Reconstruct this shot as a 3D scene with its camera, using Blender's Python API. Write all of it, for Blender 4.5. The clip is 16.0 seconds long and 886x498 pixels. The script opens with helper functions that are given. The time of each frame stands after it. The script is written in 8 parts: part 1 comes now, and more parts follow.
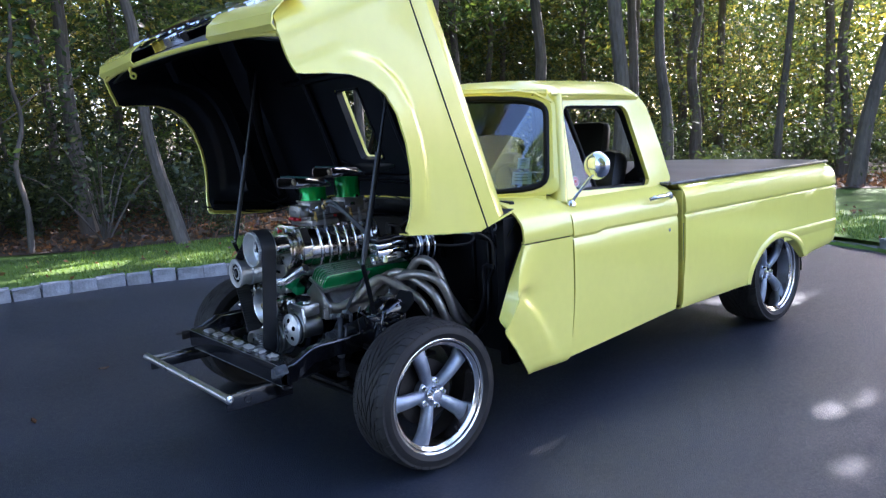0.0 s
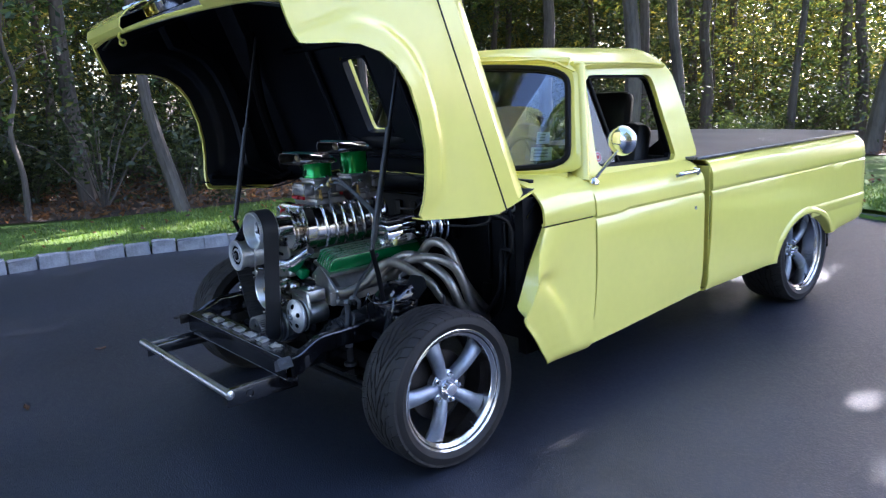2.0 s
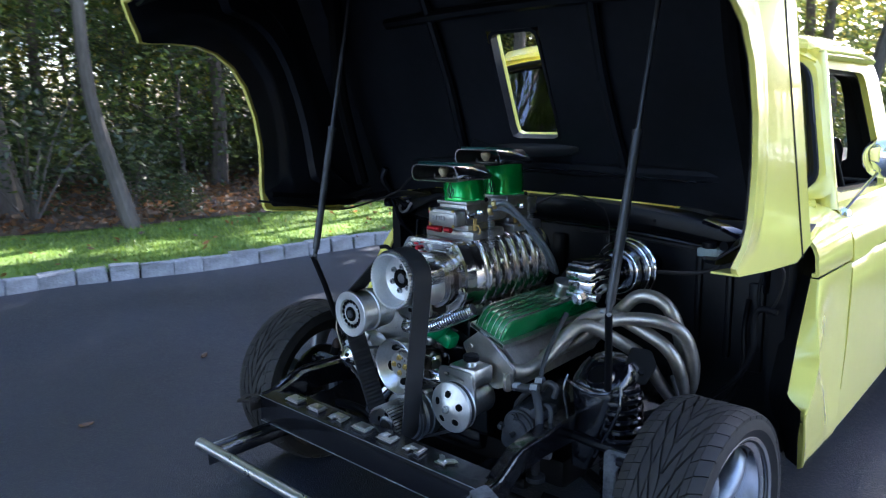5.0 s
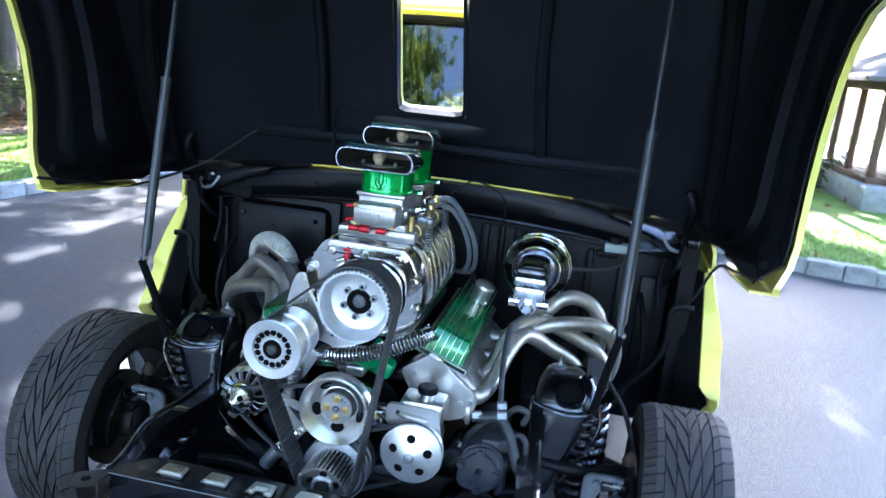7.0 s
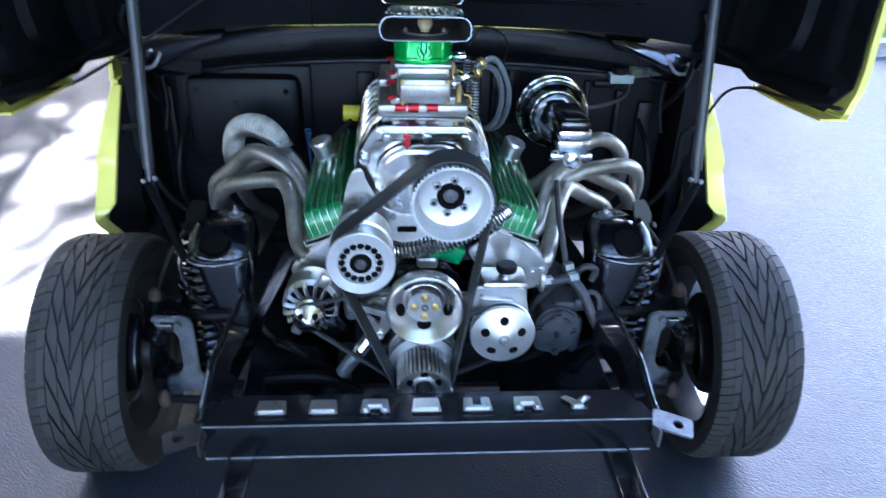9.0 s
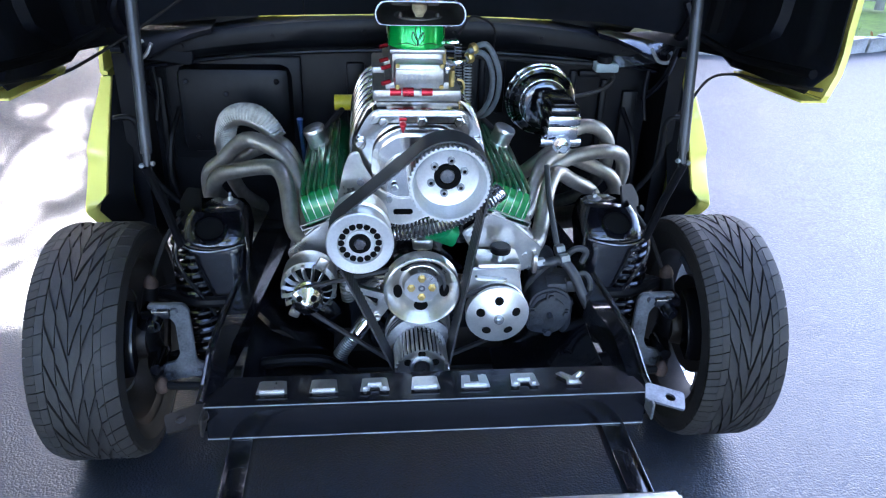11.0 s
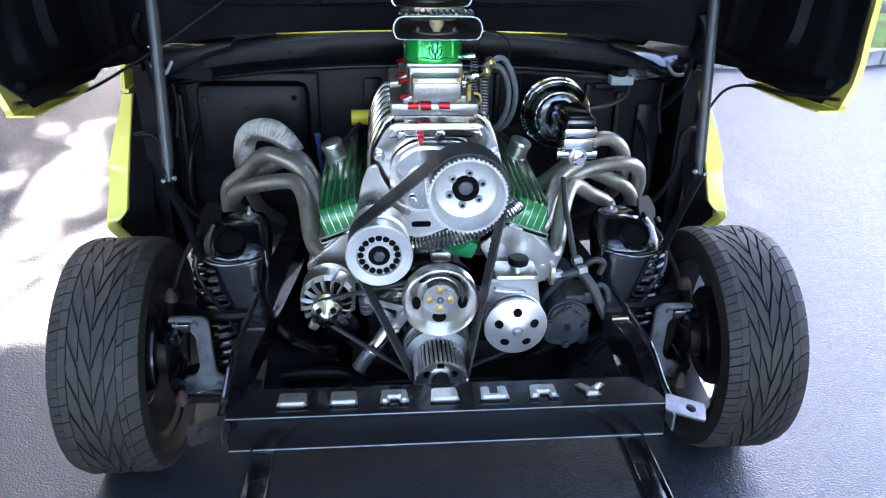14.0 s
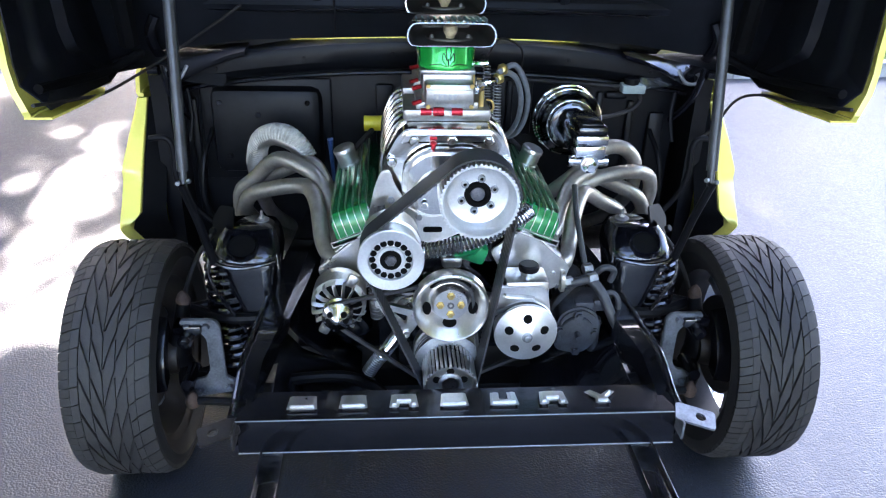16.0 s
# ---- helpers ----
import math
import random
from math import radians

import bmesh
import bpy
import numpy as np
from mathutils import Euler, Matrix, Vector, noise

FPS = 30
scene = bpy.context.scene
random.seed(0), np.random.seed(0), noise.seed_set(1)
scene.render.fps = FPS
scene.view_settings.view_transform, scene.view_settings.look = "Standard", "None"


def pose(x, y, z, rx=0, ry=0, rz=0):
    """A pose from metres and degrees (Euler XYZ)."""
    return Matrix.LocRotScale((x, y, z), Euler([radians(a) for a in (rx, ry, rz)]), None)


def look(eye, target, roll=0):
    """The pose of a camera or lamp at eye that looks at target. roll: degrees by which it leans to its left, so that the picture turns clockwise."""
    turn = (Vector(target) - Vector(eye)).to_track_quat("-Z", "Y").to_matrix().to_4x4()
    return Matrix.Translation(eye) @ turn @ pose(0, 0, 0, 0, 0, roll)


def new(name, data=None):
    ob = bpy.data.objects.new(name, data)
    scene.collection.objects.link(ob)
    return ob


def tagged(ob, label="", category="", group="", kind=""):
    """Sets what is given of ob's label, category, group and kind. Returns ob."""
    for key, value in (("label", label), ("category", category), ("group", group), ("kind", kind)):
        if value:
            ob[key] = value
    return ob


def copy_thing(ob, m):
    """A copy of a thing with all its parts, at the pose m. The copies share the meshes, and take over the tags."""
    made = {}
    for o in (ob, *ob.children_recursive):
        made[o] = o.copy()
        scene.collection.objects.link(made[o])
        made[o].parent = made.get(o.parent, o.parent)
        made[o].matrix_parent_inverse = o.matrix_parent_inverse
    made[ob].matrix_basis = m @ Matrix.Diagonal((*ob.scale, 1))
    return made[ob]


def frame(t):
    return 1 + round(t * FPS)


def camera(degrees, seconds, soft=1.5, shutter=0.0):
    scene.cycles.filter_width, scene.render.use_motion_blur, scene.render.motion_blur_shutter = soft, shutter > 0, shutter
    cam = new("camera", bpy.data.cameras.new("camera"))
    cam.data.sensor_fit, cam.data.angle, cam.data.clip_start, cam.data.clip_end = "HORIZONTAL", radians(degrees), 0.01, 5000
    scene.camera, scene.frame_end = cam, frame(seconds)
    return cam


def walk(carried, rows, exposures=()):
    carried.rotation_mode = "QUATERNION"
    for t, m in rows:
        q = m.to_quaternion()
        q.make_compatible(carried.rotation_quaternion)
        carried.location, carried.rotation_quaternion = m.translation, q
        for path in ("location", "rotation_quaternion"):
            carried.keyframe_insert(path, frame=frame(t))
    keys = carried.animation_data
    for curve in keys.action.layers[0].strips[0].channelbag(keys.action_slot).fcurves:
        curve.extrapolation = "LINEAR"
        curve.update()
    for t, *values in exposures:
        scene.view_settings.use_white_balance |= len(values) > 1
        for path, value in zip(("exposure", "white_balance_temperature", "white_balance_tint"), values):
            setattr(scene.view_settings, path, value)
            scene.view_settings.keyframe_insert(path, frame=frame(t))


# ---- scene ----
cam = camera(61.0, 16.0, soft=1.2, shutter=0.5)
PATH = [
    (0, look((3.415, -2.019, 1.458), (1.907, -0.741, 1.154), -2.96)),
    (0.5, look((3.411, -2.007, 1.485), (1.896, -0.731, 1.212), -2.32)),
    (1, look((3.391, -2.001, 1.460), (1.881, -0.721, 1.179), -2.07)),
    (1.5, look((3.363, -1.979, 1.452), (1.872, -0.684, 1.136), -1.67)),
    (2, look((3.190, -1.893, 1.510), (1.688, -0.635, 1.109), -2.89)),
    (2.5, look((3.026, -1.820, 1.391), (1.486, -0.567, 1.149), -3.37)),
    (3, look((2.758, -1.878, 1.414), (1.299, -0.532, 1.168), -6.63)),
    (3.5, look((2.521, -1.928, 1.437), (0.988, -0.674, 1.160), -1.77)),
    (4, look((2.264, -1.953, 1.447), (0.778, -0.649, 1.141), -3.09)),
    (4.2, look((2.144, -1.941, 1.451), (0.658, -0.636, 1.150), -1.32)),
    (6.3, look((0.914, -1.847, 1.521), (0.110, -0.093, 0.996), 0.46)),
    (6.5, look((0.794, -1.875, 1.536), (0.123, -0.051, 1.063), 2.66)),
    (7, look((0.532, -1.946, 1.516), (0.168, -0.043, 1.022), 5.53)),
    (7.2, look((0.444, -1.936, 1.471), (0.157, -0.056, 0.851), 3.26)),
    (7.5, look((0.321, -1.849, 1.483), (0.032, 0.009, 0.803), 0.81)),
    (8, look((0.128, -1.733, 1.538), (-0.050, 0.072, 0.696), 1.17)),
    (8.5, look((-0.024, -1.736, 1.612), (-0.035, 0.047, 0.705), 0.35)),
    (9, look((-0.088, -1.791, 1.605), (0.047, -0.037, 0.653), 1.85)),
    (9.2, look((-0.095, -1.804, 1.589), (0.068, -0.061, 0.621), 4.11)),
    (11.3, look((-0.136, -1.850, 1.571), (0.068, -0.093, 0.638), 1.69)),
    (11.5, look((-0.130, -1.855, 1.569), (0.080, -0.096, 0.640), 1.61)),
    (12, look((-0.147, -1.858, 1.566), (0.036, -0.096, 0.637), 1.73)),
    (12.5, look((-0.148, -1.857, 1.568), (0.029, -0.086, 0.657), 1.49)),
    (13, look((-0.150, -1.856, 1.567), (0.019, -0.080, 0.663), 1.65)),
    (13.5, look((-0.150, -1.853, 1.570), (0.015, -0.078, 0.663), 1.36)),
    (14, look((-0.148, -1.855, 1.568), (0.013, -0.078, 0.664), 1.16)),
    (14.5, look((-0.152, -1.854, 1.568), (-0.006, -0.076, 0.665), 1.20)),
    (15, look((-0.155, -1.857, 1.566), (-0.003, -0.077, 0.667), 1.92)),
    (15.5, look((-0.158, -1.859, 1.566), (-0.012, -0.074, 0.674), 1.85)),
    (16, look((-0.156, -1.862, 1.566), (-0.016, -0.075, 0.680), 1.53)),
]
walk(cam, PATH, exposures=[(0.0, 2.52, 5550, 24), (2.0, 2.52, 5600, 24), (3.0, 2.4, 5750, 23), (4.2, 2.35, 5750, 22), (6.3, 3.85, 5550, 14), (7.2, 3.9, 5550, 15), (8.0, 3.9, 5450, 17), (9.2, 3.9, 5550, 19), (11.3, 3.9, 5800, 21), (16.0, 4.05, 6300, 22)])

# ---- world, sun ----
SUN_AZ, SUN_EL = radians(-6.0), radians(33.0)
world = bpy.data.worlds.new("sky")
scene.world = world
world.use_nodes = True
wn = world.node_tree.nodes
sky = wn.new("ShaderNodeTexSky")
sky.sky_type = 'NISHITA'
sky.sun_disc = False
sky.sun_elevation, sky.sun_rotation = SUN_EL, SUN_AZ
sky.air_density, sky.dust_density = 1.0, 2.2
wn["Background"].inputs[1].default_value = 0.15
world.node_tree.links.new(sky.outputs[0], wn["Background"].inputs[0])
sun = new("sun", bpy.data.lights.new("sun", 'SUN'))
sun.data.energy, sun.data.angle, sun.data.color = 5.0, radians(0.53), (1.0, 0.93, 0.82)
TO_SUN = Vector((math.sin(SUN_AZ) * math.cos(SUN_EL), math.cos(SUN_AZ) * math.cos(SUN_EL), math.sin(SUN_EL)))
sun.matrix_world = look(TO_SUN * 60, (0, 0, 0))


# ---- materials ----
def mat(name, base, rough=0.5, metal=0.0, var=0.12, scale=6.0, bump=0.0, bscale=90.0, coat=0.0, second=None,
        wear=0.0, spec=0.5, island=0.0, stretch=(1, 1, 1), rvar=0.1):
    """A node material: base colour varied at two scales, roughness varied, fine relief."""
    m = bpy.data.materials.new(name)
    m.use_nodes = True
    n, l = m.node_tree.nodes, m.node_tree.links
    b = n["Principled BSDF"]
    tc = n.new("ShaderNodeTexCoord")
    mp = n.new("ShaderNodeMapping")
    mp.inputs["Scale"].default_value = stretch
    l.new(tc.outputs["Object"], mp.inputs[0])

    def tex(sc, det=5.0):
        t = n.new("ShaderNodeTexNoise")
        t.inputs["Scale"].default_value, t.inputs["Detail"].default_value = sc, det
        l.new(mp.outputs[0], t.inputs["Vector"])
        return t

    big, fine = tex(scale), tex(scale * 9)
    mix = n.new("ShaderNodeMath")
    mix.operation = 'MULTIPLY_ADD'
    l.new(fine.outputs[0], mix.inputs[0])
    mix.inputs[1].default_value = 0.5
    l.new(big.outputs[0], mix.inputs[2])
    ramp = n.new("ShaderNodeValToRGB")
    second = second or tuple(c * (1 - 2 * var) for c in base)
    top = tuple(min(1.0, c * (1 + var)) for c in base)
    ramp.color_ramp.elements[0].position, ramp.color_ramp.elements[1].position = 0.5, 1.0
    ramp.color_ramp.elements[0].color, ramp.color_ramp.elements[1].color = (*second, 1), (*top, 1)
    l.new(mix.outputs[0], ramp.inputs[0])
    out = ramp.outputs[0]
    if island:
        geo = n.new("ShaderNodeNewGeometry")
        oi = n.new("ShaderNodeObjectInfo")
        add = n.new("ShaderNodeMath")
        add.operation = 'ADD'
        l.new(geo.outputs["Random Per Island"], add.inputs[0])
        l.new(oi.outputs["Random"], add.inputs[1])
        hsv = n.new("ShaderNodeHueSaturation")
        mr = n.new("ShaderNodeMapRange")
        mr.inputs[2].default_value = 2.0
        mr.inputs[3].default_value, mr.inputs[4].default_value = 1 - island, 1 + island
        l.new(add.outputs[0], mr.inputs[0])
        l.new(mr.outputs[0], hsv.inputs["Value"])
        l.new(out, hsv.inputs["Color"])
        out = hsv.outputs[0]
    l.new(out, b.inputs["Base Color"])
    rr = n.new("ShaderNodeMapRange")
    rr.inputs[3].default_value, rr.inputs[4].default_value = max(0.02, rough - rvar), min(1.0, rough + rvar)
    l.new(mix.outputs[0], rr.inputs[0])
    rr.inputs[2].default_value = 1.5
    l.new(rr.outputs[0], b.inputs["Roughness"])
    b.inputs["Metallic"].default_value = metal
    b.inputs["Coat Weight"].default_value = coat
    b.inputs["Coat Roughness"].default_value = 0.04
    b.inputs["Specular IOR Level"].default_value = spec
    if bump:
        bt = tex(bscale, 6.0)
        bp = n.new("ShaderNodeBump")
        bp.inputs["Strength"].default_value = bump
        bp.inputs["Distance"].default_value = min(0.01, 0.45 / bscale)
        l.new(bt.outputs[0], bp.inputs["Height"])
        l.new(bp.outputs[0], b.inputs["Normal"])
    return m


def leaf_mat(name, base, glow):
    """Leaves: a diffuse face with light coming through from behind."""
    m = bpy.data.materials.new(name)
    m.use_nodes = True
    n, l = m.node_tree.nodes, m.node_tree.links
    out = n["Material Output"]
    n.remove(n["Principled BSDF"])
    geo, oi = n.new("ShaderNodeNewGeometry"), n.new("ShaderNodeObjectInfo")
    add = n.new("ShaderNodeMath")
    add.operation = 'MULTIPLY_ADD'
    add.inputs[1].default_value = 0.35
    l.new(oi.outputs["Random"], add.inputs[0])
    l.new(geo.outputs["Random Per Island"], add.inputs[2])
    ramp = n.new("ShaderNodeValToRGB")
    e = ramp.color_ramp.elements
    e[0].color, e[1].color = (*(c * 0.6 for c in base), 1), (*glow, 1)
    e[0].position, e[1].position = 0.0, 1.35 / 1.4
    k = e.new(0.55)
    k.color = (*base, 1)
    l.new(add.outputs[0], ramp.inputs[0])
    d, t, g = n.new("ShaderNodeBsdfDiffuse"), n.new("ShaderNodeBsdfTranslucent"), n.new("ShaderNodeBsdfGlossy")
    g.inputs["Roughness"].default_value = 0.45
    for s in (d, t):
        l.new(ramp.outputs[0], s.inputs[0])
    m1, m2 = n.new("ShaderNodeMixShader"), n.new("ShaderNodeMixShader")
    m1.inputs[0].default_value, m2.inputs[0].default_value = 0.5, 0.06
    l.new(d.outputs[0], m1.inputs[1])
    l.new(t.outputs[0], m1.inputs[2])
    l.new(m1.outputs[0], m2.inputs[1])
    l.new(g.outputs[0], m2.inputs[2])
    l.new(m2.outputs[0], out.inputs[0])
    return m


def glass_mat(name, tint=(0.85, 0.92, 0.92), clear=0.9, ior=2.05):
    """Thin window glass: mostly clear, with a mirror-like gloss that grows towards grazing."""
    m = bpy.data.materials.new(name)
    m.use_nodes = True
    n, l = m.node_tree.nodes, m.node_tree.links
    out = n["Material Output"]
    n.remove(n["Principled BSDF"])
    tr, gl, fr, mx = n.new("ShaderNodeBsdfTransparent"), n.new("ShaderNodeBsdfGlossy"), n.new("ShaderNodeFresnel"), n.new("ShaderNodeMixShader")
    tr.inputs[0].default_value = (*(c * clear for c in tint), 1)
    gl.inputs["Roughness"].default_value = 0.015
    fr.inputs[0].default_value = ior
    l.new(fr.outputs[0], mx.inputs[0])
    l.new(tr.outputs[0], mx.inputs[1])
    l.new(gl.outputs[0], mx.inputs[2])
    l.new(mx.outputs[0], out.inputs[0])
    return m


M_YELLOW = mat("yellow_paint", (0.88, 0.79, 0.165), 0.22, 0, var=0.02, scale=2.5, coat=0.7, rvar=0.03)
M_BLACK = mat("black_gloss_paint", (0.006, 0.006, 0.008), 0.2, 0, var=0.2, scale=5, coat=0.12, bump=0.06, bscale=40, spec=0.35)
M_GLOSSB = mat("wet_look_black_paint", (0.004, 0.004, 0.0055), 0.09, 0, var=0.3, scale=9, coat=1.0, bump=0.5, bscale=28, spec=0.5, rvar=0.03)
M_BARREL = mat("dark_wheel_barrel", (0.03, 0.024, 0.02), 0.5, 0.4, var=0.3, scale=12)
M_SATIN = mat("black_satin_paint", (0.004, 0.004, 0.005), 0.48, 0, var=0.25, scale=4, bump=0.05, bscale=60, spec=0.15)
M_INNER = mat("black_underside_paint", (0.0075, 0.0083, 0.0110), 0.32, 0, var=0.3, scale=3, bump=0.05, bscale=30, spec=0.24)
M_RUBBER = mat("tyre_rubber", (0.019, 0.017, 0.0155), 0.58, 0, var=0.25, scale=14, bump=0.15, bscale=160, spec=0.35)
M_TREAD = mat("road_worn_tread_rubber", (0.029, 0.026, 0.0235), 0.66, 0, var=0.22, scale=10, bump=0.2, bscale=150, spec=0.4)
M_FIRE = mat("black_firewall_enamel", (0.0055, 0.006, 0.0075), 0.42, 0, var=0.35, scale=4, bump=0.10, bscale=22, spec=0.16)
M_COWL = mat("black_cowl_enamel", (0.006, 0.0065, 0.008), 0.34, 0, var=0.3, scale=4, bump=0.08, bscale=22, spec=0.15)
M_BRKT = mat("dull_grey_bracket_steel", (0.20, 0.21, 0.225), 0.42, 0.6, var=0.3, scale=16, bump=0.1, bscale=120)
# chrome whose colour is darkened to hold the reflection of dark surroundings
M_DARKCHR = mat("chrome_dark_reflection", (0.10, 0.105, 0.115), 0.12, 1, var=0.1, scale=9, rvar=0.04)
M_MATTE = mat("turned_aluminium", (0.80, 0.80, 0.79), 0.40, 0.9, var=0.08, scale=20, rvar=0.08, bump=0.05, bscale=160)
M_FINTIP = mat("teal_tinted_fin", (0.10, 0.36, 0.36), 0.35, 0.5, var=0.15, scale=30)
M_FLAT = mat("flat_black_liner", (0.004, 0.004, 0.0045), 0.8, 0, var=0.3, scale=5, spec=0.08)
M_BELT = mat("belt_rubber", (0.028, 0.028, 0.03), 0.55, 0, var=0.15, scale=20, bump=0.1, bscale=200)
M_CHROME = mat("chrome", (0.82, 0.83, 0.85), 0.07, 1, var=0.04, scale=9, rvar=0.04)
M_POLISH = mat("polished_aluminium", (0.70, 0.67, 0.63), 0.14, 1, var=0.08, scale=12, rvar=0.08, bump=0.02, bscale=60)
M_ALU = mat("machined_aluminium", (0.70, 0.68, 0.65), 0.3, 1, var=0.1, scale=14, rvar=0.1, bump=0.05, bscale=120)
M_CAST = mat("cast_aluminium", (0.58, 0.56, 0.53), 0.36, 1, var=0.14, scale=18, rvar=0.1, bump=0.15, bscale=140)
M_HEADER = mat("coated_header_steel", (0.48, 0.44, 0.38), 0.4, 0.85, var=0.18, scale=7, rvar=0.08, bump=0.05, bscale=90)
M_SPOKE = mat("grey_cast_spoke", (0.34, 0.37, 0.42), 0.42, 0.7, var=0.1, scale=30, bump=0.15, bscale=240)
M_STEEL = mat("bare_grey_steel", (0.36, 0.37, 0.38), 0.42, 0.8, var=0.2, scale=16, bump=0.1, bscale=120)
M_RUST = mat("rusty_steel", (0.07, 0.042, 0.03), 0.7, 0.3, var=0.4, scale=22, bump=0.2, bscale=120)
M_CANDY = mat("bright_candy_green", (0.005, 0.50, 0.075), 0.2, 0.45, var=0.08, scale=10, coat=0.6, rvar=0.04)
M_GREEN = mat("green_candy_paint", (0.0, 0.205, 0.050), 0.26, 0.25, var=0.12, scale=10, coat=0.6, rvar=0.05)
M_GREENB = mat("green_block_enamel", (0.0, 0.22, 0.07), 0.4, 0.1, var=0.2, scale=16, coat=0.3, bump=0.2, bscale=110)
M_ZINC = mat("dull_zinc_casting", (0.45, 0.44, 0.42), 0.36, 0.85, var=0.16, scale=20, bump=0.1, bscale=140)
M_DSTEEL = mat("dark_worn_steel", (0.16, 0.16, 0.17), 0.34, 0.8, var=0.3, scale=20, bump=0.1, bscale=90)
M_RED = mat("red_anodised", (0.5, 0.02, 0.03), 0.28, 0.6, var=0.1, scale=20)
M_GOLD = mat("brass_fitting", (0.62, 0.45, 0.16), 0.3, 0.9, var=0.15, scale=20)
M_YFILT = mat("yellow_plastic", (0.62, 0.52, 0.02), 0.4, 0, var=0.1, scale=20)
M_GHOSE = mat("grey_braided_hose", (0.20, 0.22, 0.24), 0.5, 0.2, var=0.15, scale=40, bump=0.4, bscale=400)
M_WRAP = mat("heat_wrap_cloth", (0.48, 0.46, 0.40), 0.85, 0, var=0.2, scale=30, bump=0.5, bscale=300)
M_BONE = mat("aged_ivory_resin", (0.42, 0.34, 0.20), 0.5, 0, var=0.3, scale=60)
M_SCOOPIN = mat("dark_scoop_lining", (0.10, 0.095, 0.085), 0.45, 0.6, var=0.2, scale=20)
M_WHITE = mat("white_plastic", (0.30, 0.36, 0.34), 0.45, 0, var=0.1, scale=14)
M_TONN = mat("weathered_tonneau_vinyl", (0.16, 0.12, 0.09), 0.42, 0, var=0.2, scale=3, bump=0.15, bscale=30)
M_SEAT = mat("black_seat_vinyl", (0.012, 0.012, 0.013), 0.45, 0, var=0.2, scale=8, bump=0.1, bscale=120)
M_PAPER = mat("printed_sticker_paper", (0.74, 0.84, 0.80), 0.6, 0, var=0.05, scale=20)
M_INK = mat("dark_print", (0.10, 0.16, 0.15), 0.6, 0, var=0.05, scale=20)
# near black of seals and rings, also the painted shade of holes and gaps
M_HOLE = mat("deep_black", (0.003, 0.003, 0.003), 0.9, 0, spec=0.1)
M_GLASS = glass_mat("window_glass")
M_GLASS2 = glass_mat("vent_window_glass", clear=0.8, ior=1.55)
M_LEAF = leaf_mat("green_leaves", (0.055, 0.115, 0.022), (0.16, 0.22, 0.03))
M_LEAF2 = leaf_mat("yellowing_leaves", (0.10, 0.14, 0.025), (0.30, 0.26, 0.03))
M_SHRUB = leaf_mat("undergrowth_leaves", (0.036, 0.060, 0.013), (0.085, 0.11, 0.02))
M_LITTER = leaf_mat("fallen_leaves", (0.12, 0.06, 0.025), (0.26, 0.12, 0.04))
M_GRASSB = leaf_mat("grass_blades", (0.11, 0.20, 0.02), (0.20, 0.29, 0.035))
M_BARK = mat("grey_brown_bark", (0.135, 0.112, 0.092), 0.9, 0, var=0.3, scale=3, bump=0.9, bscale=24, stretch=(1, 1, 0.25))
M_ASPHALT = mat("sealed_asphalt", (0.0105, 0.0140, 0.0220), 0.46, 0, var=0.25, scale=0.7, bump=0.15, bscale=260, rvar=0.08, spec=0.75)
M_LAWN = mat("lawn_turf", (0.11, 0.19, 0.02), 0.9, 0, var=0.3, scale=1.6, bump=0.8, bscale=60)
M_FLOOR = mat("forest_floor_litter", (0.07, 0.045, 0.025), 0.95, 0, var=0.4, scale=2.2, bump=0.9, bscale=30)
M_STONE = mat("grey_granite_block", (0.34, 0.34, 0.34), 0.85, 0, var=0.2, scale=9, bump=0.8, bscale=45, island=0.25)

# small stones in the asphalt: cells for colour and relief
an, al = M_ASPHALT.node_tree.nodes, M_ASPHALT.node_tree.links
cell = an.new("ShaderNodeTexVoronoi")
cell.inputs["Scale"].default_value = 150.0
atc = an.new("ShaderNodeTexCoord")
al.new(atc.outputs["Object"], cell.inputs["Vector"])
abump = an.new("ShaderNodeBump")
abump.inputs["Strength"].default_value, abump.inputs["Distance"].default_value = 0.42, 0.004
abump.invert = True
al.new(cell.outputs["Distance"], abump.inputs["Height"])
ab = an["Principled BSDF"]
old = ab.inputs["Normal"].links[0].from_node
al.new(old.outputs[0], abump.inputs["Normal"])
al.new(abump.outputs[0], ab.inputs["Normal"])
acol = ab.inputs["Base Color"].links[0].from_socket
amix = an.new("ShaderNodeMix")
amix.data_type, amix.blend_type = 'RGBA', 'MULTIPLY'
amix.inputs[0].default_value = 0.85
al.new(acol, amix.inputs[6])
agrey = an.new("ShaderNodeMapRange")
agrey.inputs[3].default_value, agrey.inputs[4].default_value = 0.15, 2.6
al.new(cell.outputs["Color"], agrey.inputs[0])
al.new(agrey.outputs[0], amix.inputs[7])
al.new(amix.outputs[2], ab.inputs["Base Color"])
# some stones are worn smooth and glint
aglint = an.new("ShaderNodeMapRange")
aglint.inputs[3].default_value, aglint.inputs[4].default_value = 0.27, 0.66
al.new(cell.outputs["Color"], aglint.inputs[0])
al.new(aglint.outputs[0], ab.inputs["Roughness"])


# ---- mesh helpers ----
def bm_new():
    return bmesh.new()


